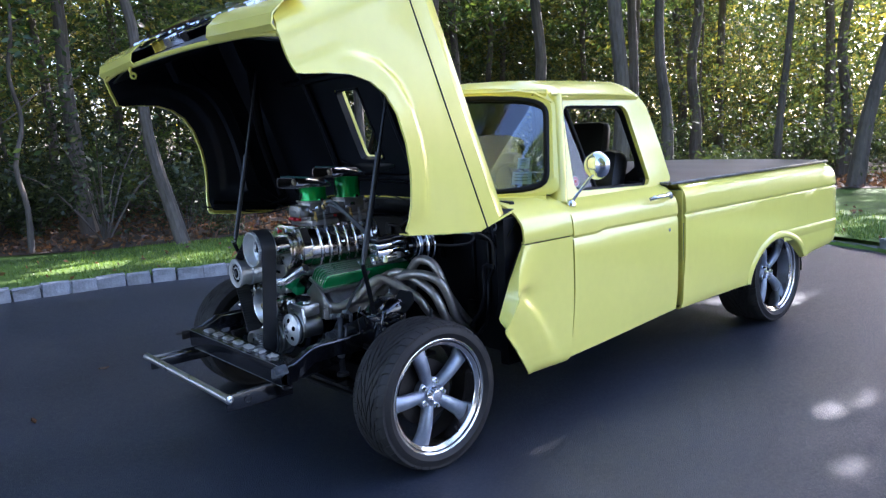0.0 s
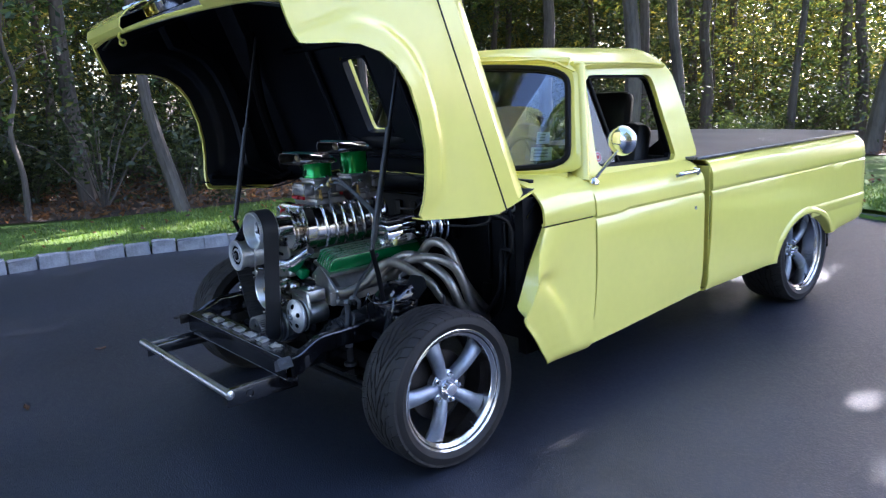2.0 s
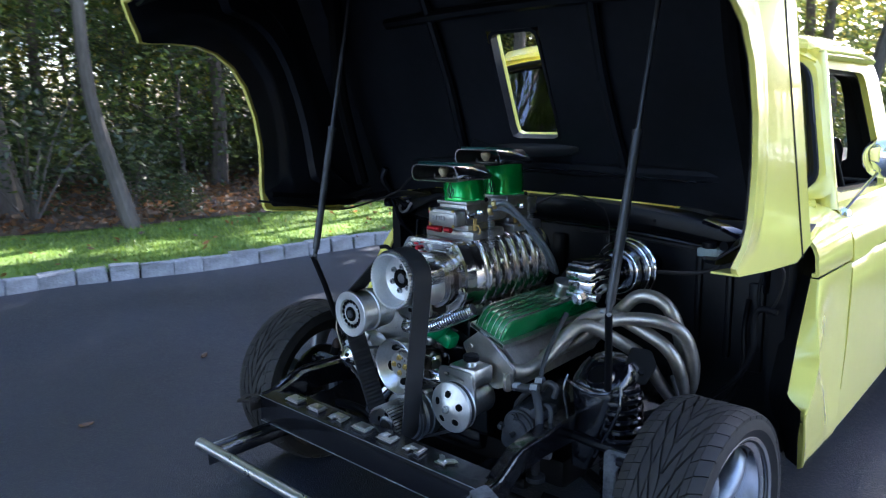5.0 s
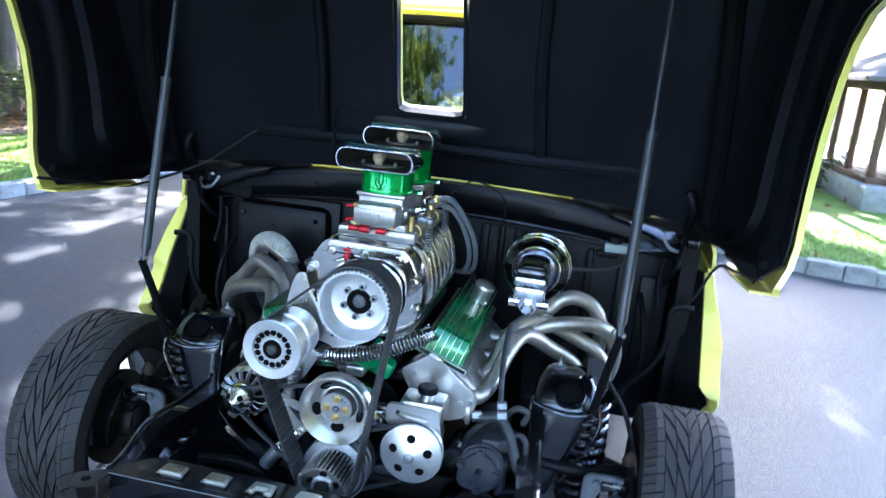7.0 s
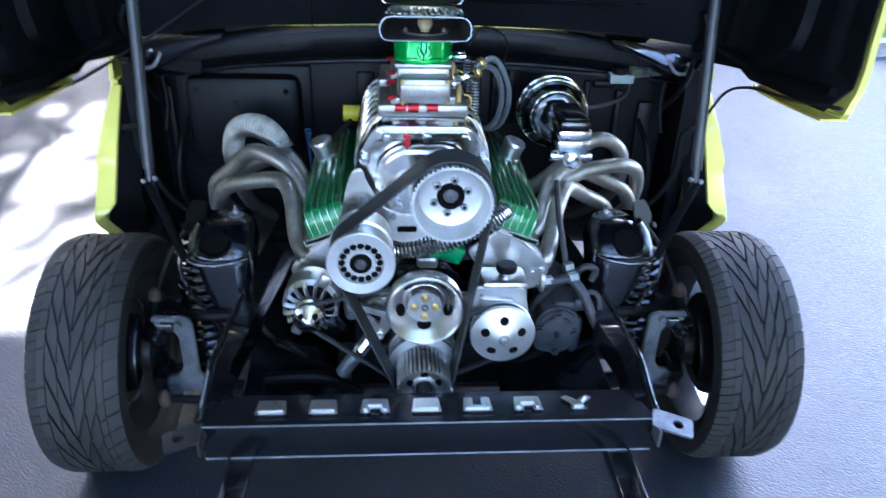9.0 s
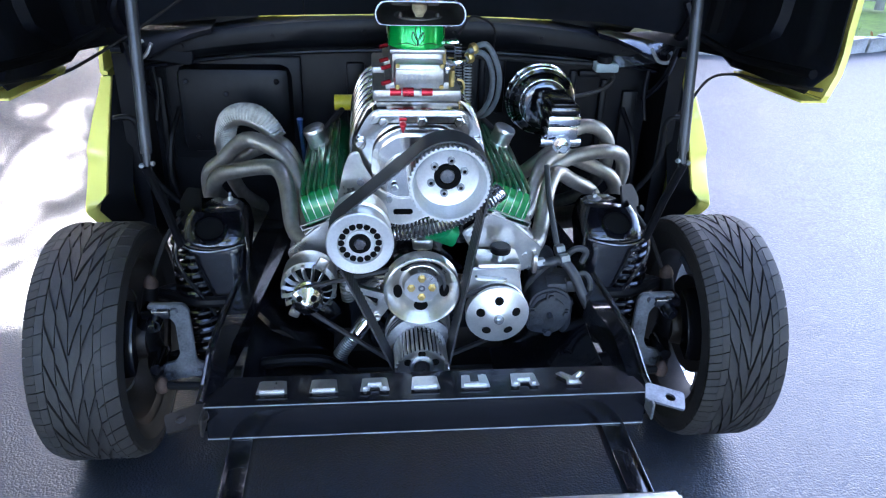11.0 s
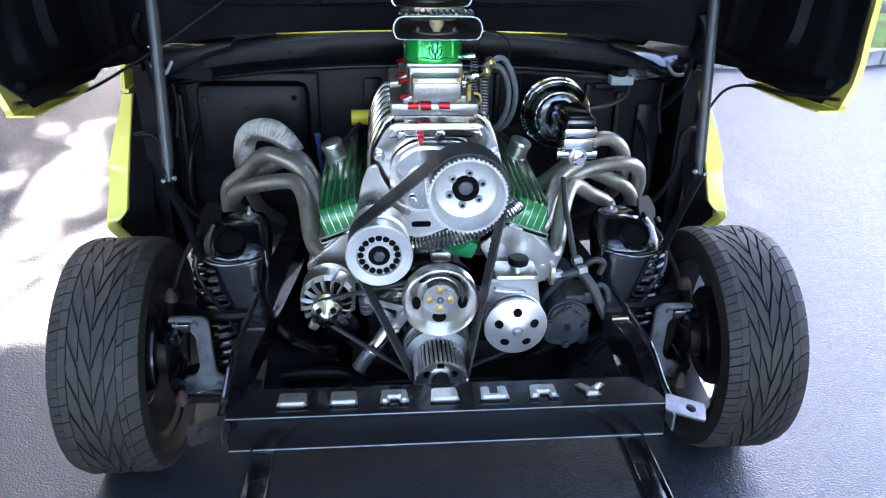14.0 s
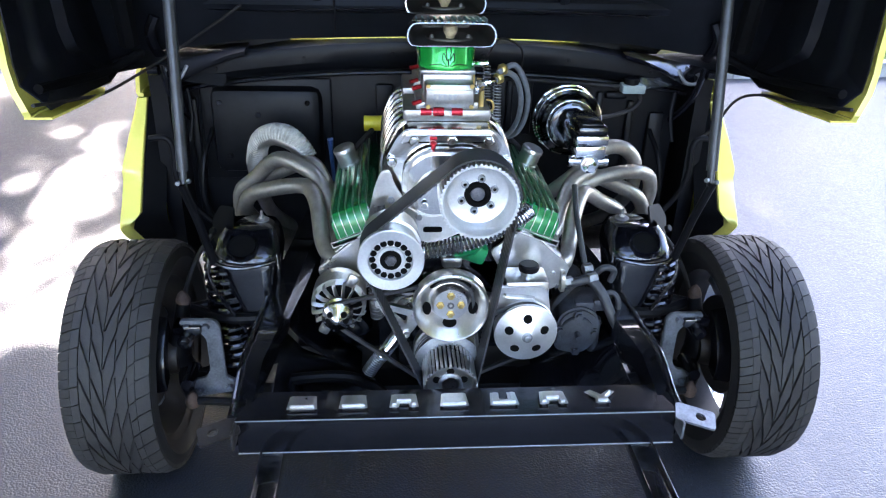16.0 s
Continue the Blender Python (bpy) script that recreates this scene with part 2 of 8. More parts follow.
def box(bm, c, size, rot=(0, 0, 0), bev=0.0, taper=None):
    m = pose(*c, *rot) @ Matrix.Diagonal((*size, 1))
    r = bmesh.ops.create_cube(bm, size=1.0, matrix=m)
    vs = r["verts"]
    if taper:
        inv = pose(*c, *rot).inverted()
        for v in vs:
            p = inv @ v.co
            if p.z > 0:
                p.x, p.y = p.x * taper[0], p.y * taper[1]
                v.co = pose(*c, *rot) @ p
    if bev:
        es = list({e for v in vs for e in v.link_edges})
        bmesh.ops.bevel(bm, geom=es, offset=bev, segments=2, profile=0.5, affect='EDGES')


def basis(axis):
    a = Vector(axis).normalized()
    u = a.orthogonal().normalized()
    if abs(a.z) < 0.95:
        u = Vector((0, 0, 1)).cross(a).normalized()
    return a, u, a.cross(u)


def lathe(bm, prof, o, axis=(0, -1, 0), seg=32, closed=False, a0=0.0, a1=360.0):
    """Revolve (radius, height along axis) points about the axis through o."""
    a, u, v = basis(axis)
    o = Vector(o)
    full = abs(a1 - a0) >= 359.9
    n = seg if full else seg + 1
    rings = []
    for r, h in prof:
        if r < 1e-6:
            rings.append([bm.verts.new(o + a * h)])
        else:
            rings.append([bm.verts.new(o + a * h + (u * math.cos(t) + v * math.sin(t)) * r)
                          for t in (radians(a0 + (a1 - a0) * i / seg) for i in range(n))])
    pairs = list(zip(rings, rings[1:])) + ([(rings[-1], rings[0])] if closed else [])
    for p, q in pairs:
        for i in range(seg):
            j = (i + 1) % n
            f = [p[i % len(p)], p[j % len(p)], q[j % len(q)], q[i % len(q)]]
            f = list(dict.fromkeys(f))
            if len(f) > 2:
                bm.faces.new(f)


def cyl(bm, p0, p1, r, r1=None, seg=20, cap=True):
    p0, p1 = Vector(p0), Vector(p1)
    h = (p1 - p0).length
    r1 = r if r1 is None else r1
    prof = [(r, 0), (r1, h)]
    if cap:
        prof = [(0, 0)] + prof + [(0, h)]
    lathe(bm, prof, p0, p1 - p0, seg)


def smooth_path(pts, step=6):
    pts = [Vector(p) for p in pts]
    if len(pts) < 3:
        return pts
    ext = [pts[0] * 2 - pts[1]] + pts + [pts[-1] * 2 - pts[-2]]
    out = []
    for i in range(1, len(ext) - 2):
        a, b, c, d = ext[i - 1:i + 3]
        for k in range(step):
            t = k / step
            out.append(0.5 * ((2 * b) + (c - a) * t + (2 * a - 5 * b + 4 * c - d) * t * t + (3 * b - a - 3 * c + d) * t ** 3))
    out.append(pts[-1])
    return out


def tube(bm, pts, r, seg=12, step=6, cap=True, smooth=True, ridge=0.0, ridges=0):
    """A tube along a smoothed path; r may be a list that runs along it; ridges: rings like a corrugated hose."""
    path = smooth_path(pts, step) if smooth else [Vector(p) for p in pts]
    if ridges:
        dense = []
        total = sum((b - a).length for a, b in zip(path, path[1:]))
        n = ridges * 4
        acc, k = 0.0, 0
        for i in range(n + 1):
            want = total * i / n
            while k < len(path) - 2 and acc + (path[k + 1] - path[k]).length < want:
                acc += (path[k + 1] - path[k]).length
                k += 1
            d = (path[k + 1] - path[k])
            dense.append(path[k] + d * min(1.0, (want - acc) / max(d.length, 1e-9)))
        path = dense
    rings, up = [], None
    n = len(path)
    for i, p in enumerate(path):
        t = (path[min(i + 1, n - 1)] - path[max(i - 1, 0)]).normalized()
        up = t.orthogonal().normalized() if up is None else (up - t * up.dot(t)).normalized()
        w = t.cross(up)
        if isinstance(r, (list, tuple)):
            x = i / (n - 1) * (len(r) - 1)
            k = min(int(x), len(r) - 2)
            rr = r[k] + (r[k + 1] - r[k]) * (x - k)
        else:
            rr = r
        if ridges:
            rr += ridge * (1 if i % 4 in (1, 2) else -1)
        rings.append([bm.verts.new(p + (up * math.cos(a) + w * math.sin(a)) * rr) for a in (2 * math.pi * k / seg for k in range(seg))])
    for a, b in zip(rings, rings[1:]):
        for k in range(seg):
            bm.faces.new((a[k], a[(k + 1) % seg], b[(k + 1) % seg], b[k]))
    if cap:
        bm.faces.new(rings[0][::-1])
        bm.faces.new(rings[-1])


def grid(bm, rows, thick=0.0, wrap=False):
    """A surface through rows of points; thick: a shell of that thickness."""
    vs = [[bm.verts.new(p) for p in r] for r in rows]
    fs = []
    for a, b in zip(vs, vs[1:]):
        n = len(a)
        for i in range(n if wrap else n - 1):
            q = list(dict.fromkeys((a[i], a[(i + 1) % n], b[(i + 1) % n], b[i])))
            if len(q) > 2:
                fs.append(bm.faces.new(q))
    if thick:
        bmesh.ops.recalc_face_normals(bm, faces=fs)
        bmesh.ops.solidify(bm, geom=fs, thickness=thick)
    return fs


def slab(bm, outline, o, ux, uy, depth, bev=0.0):
    """A flat outline in the plane (ux, uy) through o, made solid by depth (a vector)."""
    o, ux, uy, d = Vector(o), Vector(ux), Vector(uy), Vector(depth)
    a = [bm.verts.new(o + ux * p[0] + uy * p[1]) for p in outline]
    b = [bm.verts.new(v.co + d) for v in a]
    fs = [bm.faces.new(a), bm.faces.new(b[::-1])]
    for i in range(len(a)):
        j = (i + 1) % len(a)
        fs.append(bm.faces.new((a[j], a[i], b[i], b[j])))
    bmesh.ops.recalc_face_normals(bm, faces=fs)
    if bev:
        bmesh.ops.bevel(bm, geom=list(fs[0].edges) + list(fs[1].edges), offset=bev, segments=2, affect='EDGES')


def rounded(pts, r, n=5):
    """A polygon with its corners rounded by radius r."""
    out, m = [], len(pts)
    for i in range(m):
        p, a, b = Vector(pts[i]).to_2d(), Vector(pts[i - 1]).to_2d(), Vector(pts[(i + 1) % m]).to_2d()
        da, db = (a - p), (b - p)
        k = min(r, da.length * 0.45, db.length * 0.45)
        s, e = p + da.normalized() * k, p + db.normalized() * k
        for j in range(n + 1):
            t = j / n
            out.append(tuple(s * (1 - t) ** 2 + p * 2 * t * (1 - t) + e * t * t))
    return out


def ring_slab(bm, outer, inner, o, ux, uy, depth, n=64, lift=None):
    """A flat frame between two outlines, made solid; lift(p) bends it."""
    def sample(pl):
        pl = [Vector(p).to_2d() for p in pl]
        c = sum((Vector(p).to_2d() for p in inner), Vector((0, 0))) / len(inner)
        res = []
        for k in range(n):
            d = Vector((math.cos(2 * math.pi * k / n), math.sin(2 * math.pi * k / n)))
            best = None
            for a, b in zip(pl, pl[1:] + pl[:1]):
                e = b - a
                den = d.x * -e.y + d.y * e.x
                if abs(den) < 1e-12:
                    continue
                w = a - c
                t = (w.x * -e.y + w.y * e.x) / den
                s = (d.x * w.y - d.y * w.x) / den
                if t > 0 and -1e-6 <= s <= 1 + 1e-6 and (best is None or t > best):
                    best = t
            res.append(c + d * (best or 0.0))
        return res
    o, ux, uy, dv = Vector(o), Vector(ux), Vector(uy), Vector(depth)
    loops = []
    for pl in (outer, inner):
        for dd in (Vector((0, 0, 0)), dv):
            pts = [o + ux * p.x + uy * p.y + dd for p in sample(pl)]
            loops.append([bm.verts.new(lift(p) if lift else p) for p in pts])
    of, ob, nf, nb = loops
    for i in range(n):
        j = (i + 1) % n
        for a, b in ((of, nf), (nf, nb), (nb, ob), (ob, of)):
            bm.faces.new((a[i], a[j], b[j], b[i]))


def link(name, bm, material, parent=None, label="", sharp=35.0, flat=False):
    bmesh.ops.recalc_face_normals(bm, faces=bm.faces[:])
    me = bpy.data.meshes.new(name)
    bm.to_mesh(me)
    bm.free()
    if not flat:
        me.shade_smooth()
        me.set_sharp_from_angle(angle=radians(sharp))
    for m in (material if isinstance(material, (list, tuple)) else [material]):
        me.materials.append(m)
    ob = new(name, me)
    if parent:
        ob.parent = parent
    return tagged(ob, label)


def part(name, bm, material, parent, label="", sharp=35.0, flat=False):
    return link(name, bm, material, parent, label, sharp, flat)


def parts(name, bm, material, parent, label="", sharp=35.0):
    """Each loose piece of the bmesh as a part of its own."""
    bm.verts.index_update()
    seen, last = set(), None
    for v0 in bm.verts[:]:
        if v0 in seen:
            continue
        todo, isle = [v0], []
        seen.add(v0)
        while todo:
            v = todo.pop()
            isle.append(v)
            for e in v.link_edges:
                w = e.other_vert(v)
                if w not in seen:
                    seen.add(w)
                    todo.append(w)
        b2 = bmesh.new()
        idx = {v: b2.verts.new(v.co) for v in isle}
        for f in {f for v in isle for f in v.link_faces}:
            b2.faces.new([idx[v] for v in f.verts])
        last = part(name, b2, material, parent, label, sharp)
    bm.free()
    return last


def thing(name, label, category, group="", at=(0, 0, 0)):
    ob = new(name)
    ob.location = at
    ob.empty_display_size = 0.1
    return tagged(ob, label, category, group)


def setting(name, bm, material, label, category=""):
    return tagged(link(name, bm, material), label, category, kind="structure")


def bolt(bm, p, axis, r=0.007, h=0.006):
    lathe(bm, [(0, 0), (r, 0), (r, h * 0.8), (r * 0.85, h), (0, h)], p, axis, 6)


# ---- ground, drive, lawn, kerb ----
from mathutils.geometry import tessellate_polygon

KERB = smooth_path([(x, y, 0) for x, y in (
    (-6.3, -9), (-5.5, -4), (-5.25, -1.5), (-5.1, 0.3), (-4.9, 0.95), (-4.65, 1.7), (-4.4, 3.4), (-4.25, 4.6), (-4.0, 5.7),
    (-3.5, 6.6), (-2.6, 7.0), (-1.0, 7.0), (0.35, 6.65), (1.3, 5.75), (2.2, 5.0), (3.2, 4.78), (4.5, 4.9), (6.0, 5.7), (8.5, 8.0), (13, 11.6))], 10)


def flat_face(bm, pts, z):
    vs = [bm.verts.new((p[0], p[1], z)) for p in pts]
    for t in tessellate_polygon([[Vector((p[0], p[1], 0)) for p in pts]]):
        bm.faces.new([vs[i] for i in t])


bm = bm_new()
flat_face(bm, [(-500, -500), (500, -500), (500, 500), (-500, 500)], -0.05)
setting("ground", bm, M_FLOOR, "flat ground sheet running out to the horizon", "ground")
bm = bm_new()
flat_face(bm, [(-9, -16), (16, -16), (16, 14), (-9, 14)], -0.018)
setting("road", bm, M_ASPHALT, "black sealed asphalt driveway with scattered dapples", "driveway")
LAWN = [(p.x, p.y) for p in KERB] + [(40, 25), (40, 40), (-45, 40), (-45, -9)]
bm = bm_new()
flat_face(bm, LAWN, 0.07)
setting("lawn", bm, M_LAWN, "mown green lawn behind the stone kerb", "lawn")
bm = bm_new()
bank = [p for p in KERB if -2.5 < p.x < 0.6 and p.y > 6.0]
grid(bm, [[Vector((p.x, p.y + 0.30, 0.072)), Vector((p.x, p.y + 0.12, 0.05)), Vector((p.x, p.y - 0.02, 0.0)), Vector((p.x, p.y - 0.08, -0.03))] for p in bank], 0.003)
setting("lawn_bank", bm, M_LAWN, "lawn edge sloping down to the dropped kerb", "lawn")
WOOD = [(-10.5, -9), (-9.2, -3), (-8.6, -0.3), (-7.7, 1.0), (-7.3, 2.2), (-6.9, 4.5), (-6.2, 7.5), (-4.5, 10.8), (-2.0, 12.6), (1.0, 14.0), (3.0, 18.0), (5.0, 30), (5, 45), (-60, 45), (-60, -9)]
bm = bm_new()
flat_face(bm, WOOD, 0.09)
setting("woodland_floor", bm, M_FLOOR, "brown leaf-littered forest floor under the trees", "forest floor")

kerb = tagged(new("kerb"), "row of rough grey granite blocks edging the drive", "kerb", kind="structure")
stones = []
for k in range(6):
    bm = bm_new()
    box(bm, (0, 0, 0.035), (0.266, 0.115, 0.15), bev=0.010)
    for v in bm.verts:
        v.co += Vector((random.uniform(-1, 1) * 0.013, random.uniform(-1, 1) * 0.012, random.uniform(-1, 1) * 0.011))
    me = bpy.data.meshes.new("stone")
    bm.to_mesh(me)
    bm.free()
    me.materials.append(M_STONE)
    stones.append(me)
acc, want = 0.0, 0.0
for a, b in zip(KERB, KERB[1:]):
    d = b - a
    while want < acc + d.length:
        p = a + d * ((want - acc) / d.length)
        n = Vector((-d.y, d.x, 0)).normalized()
        st = new("stone", random.choice(stones))
        low = -0.085 if -2.2 < p.x < 0.32 and p.y > 6.2 else 0.0
        st.matrix_world = Matrix.Translation(p + Vector((0, 0, low)) + n * (0.05 + random.uniform(-0.008, 0.008))) @ pose(0, 0, 0, random.uniform(-2, 2), random.uniform(-2, 2), math.degrees(math.atan2(d.y, d.x)) + random.uniform(-2, 2)) @ Matrix.Diagonal((random.uniform(0.9, 1.08), 1, random.uniform(0.9, 1.1), 1))
        st.parent = kerb
        want += 0.272
    acc += d.length


# ---- trees ----
def leaf_mesh(name, centres, size, material, up=0.3, spread=1.0):
    """Many small pointed leaves, four corners each, at the given places."""
    n = len(centres)
    c = np.array(centres)
    rng = np.random.default_rng(n)
    a = rng.normal(size=(n, 3))
    a[:, 2] *= 0.6
    a /= np.linalg.norm(a, axis=1, keepdims=True)
    b = rng.normal(size=(n, 3))
    b[:, 2] += up
    b -= a * (a * b).sum(1, keepdims=True)
    b /= np.linalg.norm(b, axis=1, keepdims=True)
    s = (size * rng.uniform(0.6, 1.35, (n, 1)))
    v = np.stack([c - a * s, c - b * s * 0.42 + a * s * 0.1, c + a * s, c + b * s * 0.42 + a * s * 0.1], 1).reshape(-1, 3)
    f = np.arange(4 * n).reshape(n, 4)
    me = bpy.data.meshes.new(name)
    me.from_pydata(v.tolist(), [], f.tolist())
    me.materials.append(material)
    return me


def make_tree(seed, height, r, lean=(0, 0), leaves=2600, low=2.6, spread=2.4, leaf=0.11, material=None, label="tall slim woodland tree with grey-brown bark and thin green crown"):
    """A trunk with limbs, and a crown of leaf clumps with gaps."""
    rnd = random.Random(seed)
    tree = thing("tree", label, "tree", "woodland trees")
    bm = bm_new()
    n = 9
    wob = [(rnd.uniform(-1, 1) * 0.10, rnd.uniform(-1, 1) * 0.10) for _ in range(n + 1)]
    spine = [Vector((lean[0] * height * (i / n) + wob[i][0] * (i > 0), lean[1] * height * (i / n) + wob[i][1] * (i > 0), height * i / n)) for i in range(n + 1)]
    spine[0].z = -0.15
    tube(bm, spine, [r * 1.45, r * 1.05] + [r * (1 - 0.75 * i / n) for i in range(1, n)], 10, 3)
    ends = []
    for k in range(13):
        t = rnd.uniform(low / height, 0.97)
        i = min(int(t * n), n - 1)
        p = spine[i].lerp(spine[i + 1], t * n - i)
        ang, ln = rnd.uniform(0, 6.28), spread * rnd.uniform(0.5, 1.0) * (1.1 - 0.4 * t)
        q = p + Vector((math.cos(ang) * ln, math.sin(ang) * ln, ln * rnd.uniform(0.15, 0.7)))
        mid = p.lerp(q, 0.5) + Vector((0, 0, -0.12 * ln))
        rr = r * (1 - 0.7 * t) * 0.45
        tube(bm, [p, mid, q], [rr, rr * 0.6, 0.008], 6, 3, cap=False)
        ends += [q, mid, p.lerp(q, 0.75)]
        for _ in range(2):
            e = q + Vector((rnd.uniform(-1, 1), rnd.uniform(-1, 1), rnd.uniform(-0.3, 0.7))) * 0.7
            tube(bm, [p.lerp(q, 0.7), e], [rr * 0.4, 0.005], 5, 2, cap=False)
            ends.append(e)
    ends.append(spine[-1])
    part("trunk", bm, M_BARK, tree)
    cs = []
    while len(cs) < leaves:
        e = rnd.choice(ends)
        sg = rnd.uniform(0.2, 0.6)
        c = Vector((rnd.gauss(e.x, sg), rnd.gauss(e.y, sg), rnd.gauss(e.z, sg * 0.6)))
        for _ in range(rnd.randint(4, 14)):
            cs.append((rnd.gauss(c.x, 0.14), rnd.gauss(c.y, 0.14), rnd.gauss(c.z, 0.10)))
    crown = new("crown", leaf_mesh("crown", cs, leaf, material or M_LEAF))
    crown.parent = tree
    return tree


def make_shrub(seed, h, w, leaves, material=None, leaf=0.055, name="shrub", label="low leafy green undergrowth shrub at the wood's edge"):
    rnd = random.Random(seed)
    sh = thing(name, label, name, "undergrowth")
    bm = bm_new()
    ends = []
    for k in range(9):
        ang, t = rnd.uniform(0, 6.28), rnd.uniform(0.3, 1.0)
        q = Vector((math.cos(ang) * w * t, math.sin(ang) * w * t, h * rnd.uniform(0.45, 1.0)))
        tube(bm, [(0, 0, -0.05), q * 0.5 + Vector((0, 0, 0.1 * h)), q], [0.014, 0.009, 0.004], 5, 3, cap=False)
        ends += [q, q * 0.6]
    part("stem", bm, M_BARK, sh)
    cs = []
    while len(cs) < leaves:
        e = rnd.choice(ends)
        c = (rnd.gauss(e.x, 0.16 * w), rnd.gauss(e.y, 0.16 * w), abs(rnd.gauss(e.z, 0.16 * h)))
        for _ in range(rnd.randint(3, 9)):
            cs.append((rnd.gauss(c[0], 0.07), rnd.gauss(c[1], 0.07), max(0.02, rnd.gauss(c[2], 0.05))))
    fo = new("foliage", leaf_mesh("foliage", cs, leaf, material or M_SHRUB))
    fo.parent = sh
    return sh


def inside(p, poly):
    r = False
    for a, b in zip(poly, poly[1:] + poly[:1]):
        if (a[1] > p[1]) != (b[1] > p[1]) and p[0] < (b[0] - a[0]) * (p[1] - a[1]) / (b[1] - a[1]) + a[0]:
            r = not r
    return r


# trees that stand out: x, y, radius, lean in x and y, seed
NAMED = [(-9.87, 1.61, 0.165, -0.03, -0.04, 1), (-7.28, 2.15, 0.105, -0.105, -0.125, 2), (-8.35, 0.35, 0.05, 0.02, 0.03, 3), (-8.6, -0.2, 0.06, 0.0, -0.02, 4),
         (-14.1, 2.1, 0.13, 0, 0, 5), (-15.6, 4.1, 0.15, 0.01, 0, 6), (-10.7, 10.7, 0.15, 0, 0, 7), (-12.3, 13.4, 0.12, 0, 0.01, 8), (-14.1, 15.8, 0.14, 0, 0, 9),
         (-7.97, 10.6, 0.18, 0, 0, 10), (-11.6, 16.7, 0.13, 0.01, 0, 11), (-8.6, 15.2, 0.15, 0, 0, 12), (-5.34, 11.4, 0.15, 0.01, 0, 13), (-5.93, 13.4, 0.16, 0.02, 0.02, 14),
         (-7.4, 17.2, 0.15, 0, 0, 15), (-3.96, 13.3, 0.10, 0.06, 0.06, 16), (-4.3, 16.5, 0.16, 0, 0, 17), (-2.28, 12.95, 0.12, 0.14, 0.17, 18), (-6.8, 15.2, 0.05, 0.03, 0.03, 19),
         (-7.0, 5.6, 0.16, -0.03, 0.0, 20), (-8.4, 6.1, 0.12, 0, 0, 21), (-8.2, 8.0, 0.14, 0, 0, 22), ]
for x, y, r, lx, ly, s in NAMED:
    rd = random.Random(s)
    big = r > 0.08
    tr = make_tree(s, rd.uniform(11, 14) if big else rd.uniform(5, 7), r * (0.72 if s != 18 else 1.0), (lx, ly), (2600 if x > -8.8 and y > 8.5 else 6400) if big else 1500, 4.0 if big else 1.6, 2.2 if big else 1.1, 0.092 if big else 0.066,
                   M_LEAF if rd.random() < 0.7 else M_LEAF2,
                   "tall woodland tree with bare lower trunk and green crown" if big else "slender young tree with sparse green leaves")
    tr.location = (x, y, 0.09)

FILL = [make_tree(100 + k, 12 + k % 3, 0.10 + 0.02 * (k % 4), (0.01, 0), 6400, 3.6, 2.5, 0.115, (M_LEAF, M_LEAF2, M_LEAF)[k % 3]) for k in range(6)]
SAP = [make_tree(200 + k, 3.6 + 0.7 * k, 0.03, (0.02, 0.01), 1900, 0.8, 1.2, 0.056, (M_LEAF, M_LEAF2)[k % 2], "thin understory sapling with green leaves") for k in range(4)]
rnd = random.Random(77)
spots = [(n[0], n[1]) for n in NAMED]


def scatter(count, x0, x1, y0, y1, gap, test):
    res, tries = [], 0
    while len(res) < count and tries < count * 60:
        tries += 1
        p = (rnd.uniform(x0, x1), rnd.uniform(y0, y1))
        if test(p) and all((p[0] - q[0]) ** 2 + (p[1] - q[1]) ** 2 > gap * gap for q in spots):
            spots.append(p)
            res.append(p)
    return res


def deep_wood(p):
    thin = p[1] > 8 and p[0] > -0.8 * p[1] and int(abs(p[0]) * 7) % 3 > 0   # the wood is open towards the sun
    return inside(p, WOOD) and not thin and not (p[0] > -9.5 and p[1] < 9) and p[0] < 3.2 - 0.37 * (p[1] + 2)


def plant(src, places, z=0.09, grow=(0.85, 1.15)):
    for i, p in enumerate(places):
        ob = src[i % len(src)]
        m = pose(p[0], p[1], z, 0, 0, rnd.uniform(0, 360)) @ Matrix.Scale(rnd.uniform(*grow), 4)
        if i < len(src):
            ob.matrix_basis = m
        else:
            copy_thing(ob, m)


plant(FILL, scatter(78, -36, 4, -8, 38, 1.7, deep_wood))
plant(SAP, scatter(44, -22, 2, -6, 26, 0.9, deep_wood))
SHR = [make_shrub(300 + k, 0.7 + 0.25 * k, 0.55 + 0.12 * k, 1300, leaf=0.038) for k in range(4)]
plant(SHR, scatter(90, -17, 1, -6, 19, 0.55, lambda p: inside(p, WOOD)), grow=(0.7, 1.3))
# trees across the drive and behind the viewer, which close the place and show in the glass
# those across the drive are unseen, added to darken reflections in the metal
plant([make_tree(400, 13, 0.16, (0, 0), 2600, 2.0, 2.6, 0.17, M_LEAF)],
      [(11, -5.5), (12.5, -7.5), (9.5, -8.5), (11.5, -10.5), (8.5, -11.5), (15, -4.5), (16, -8), (13.5, -12.5), (10, -14), (7, -14.5), (7.5, 27), (11, 25.5), (4, 28), (22, 11), (24, -6), (22, -18), (-4, -34), (-16, -26), (-17, -15), (26, 24), (14, 30), (19, 33), (9, 36), (4, 38), (-2, -14), (4.5, -14.2), (-5.5, -14), (-9, -13), (-13, -11)], -0.03, (0.9, 1.3))
plant([make_tree(402, 18.5, 0.22, (0.0, 0), 9000, 8.5, 3.2, 0.16, M_LEAF2)], [(-2.6, -12.2), (-5.4, -12.0), (-8.0, -14.5)], -0.03, (0.95, 1.05))
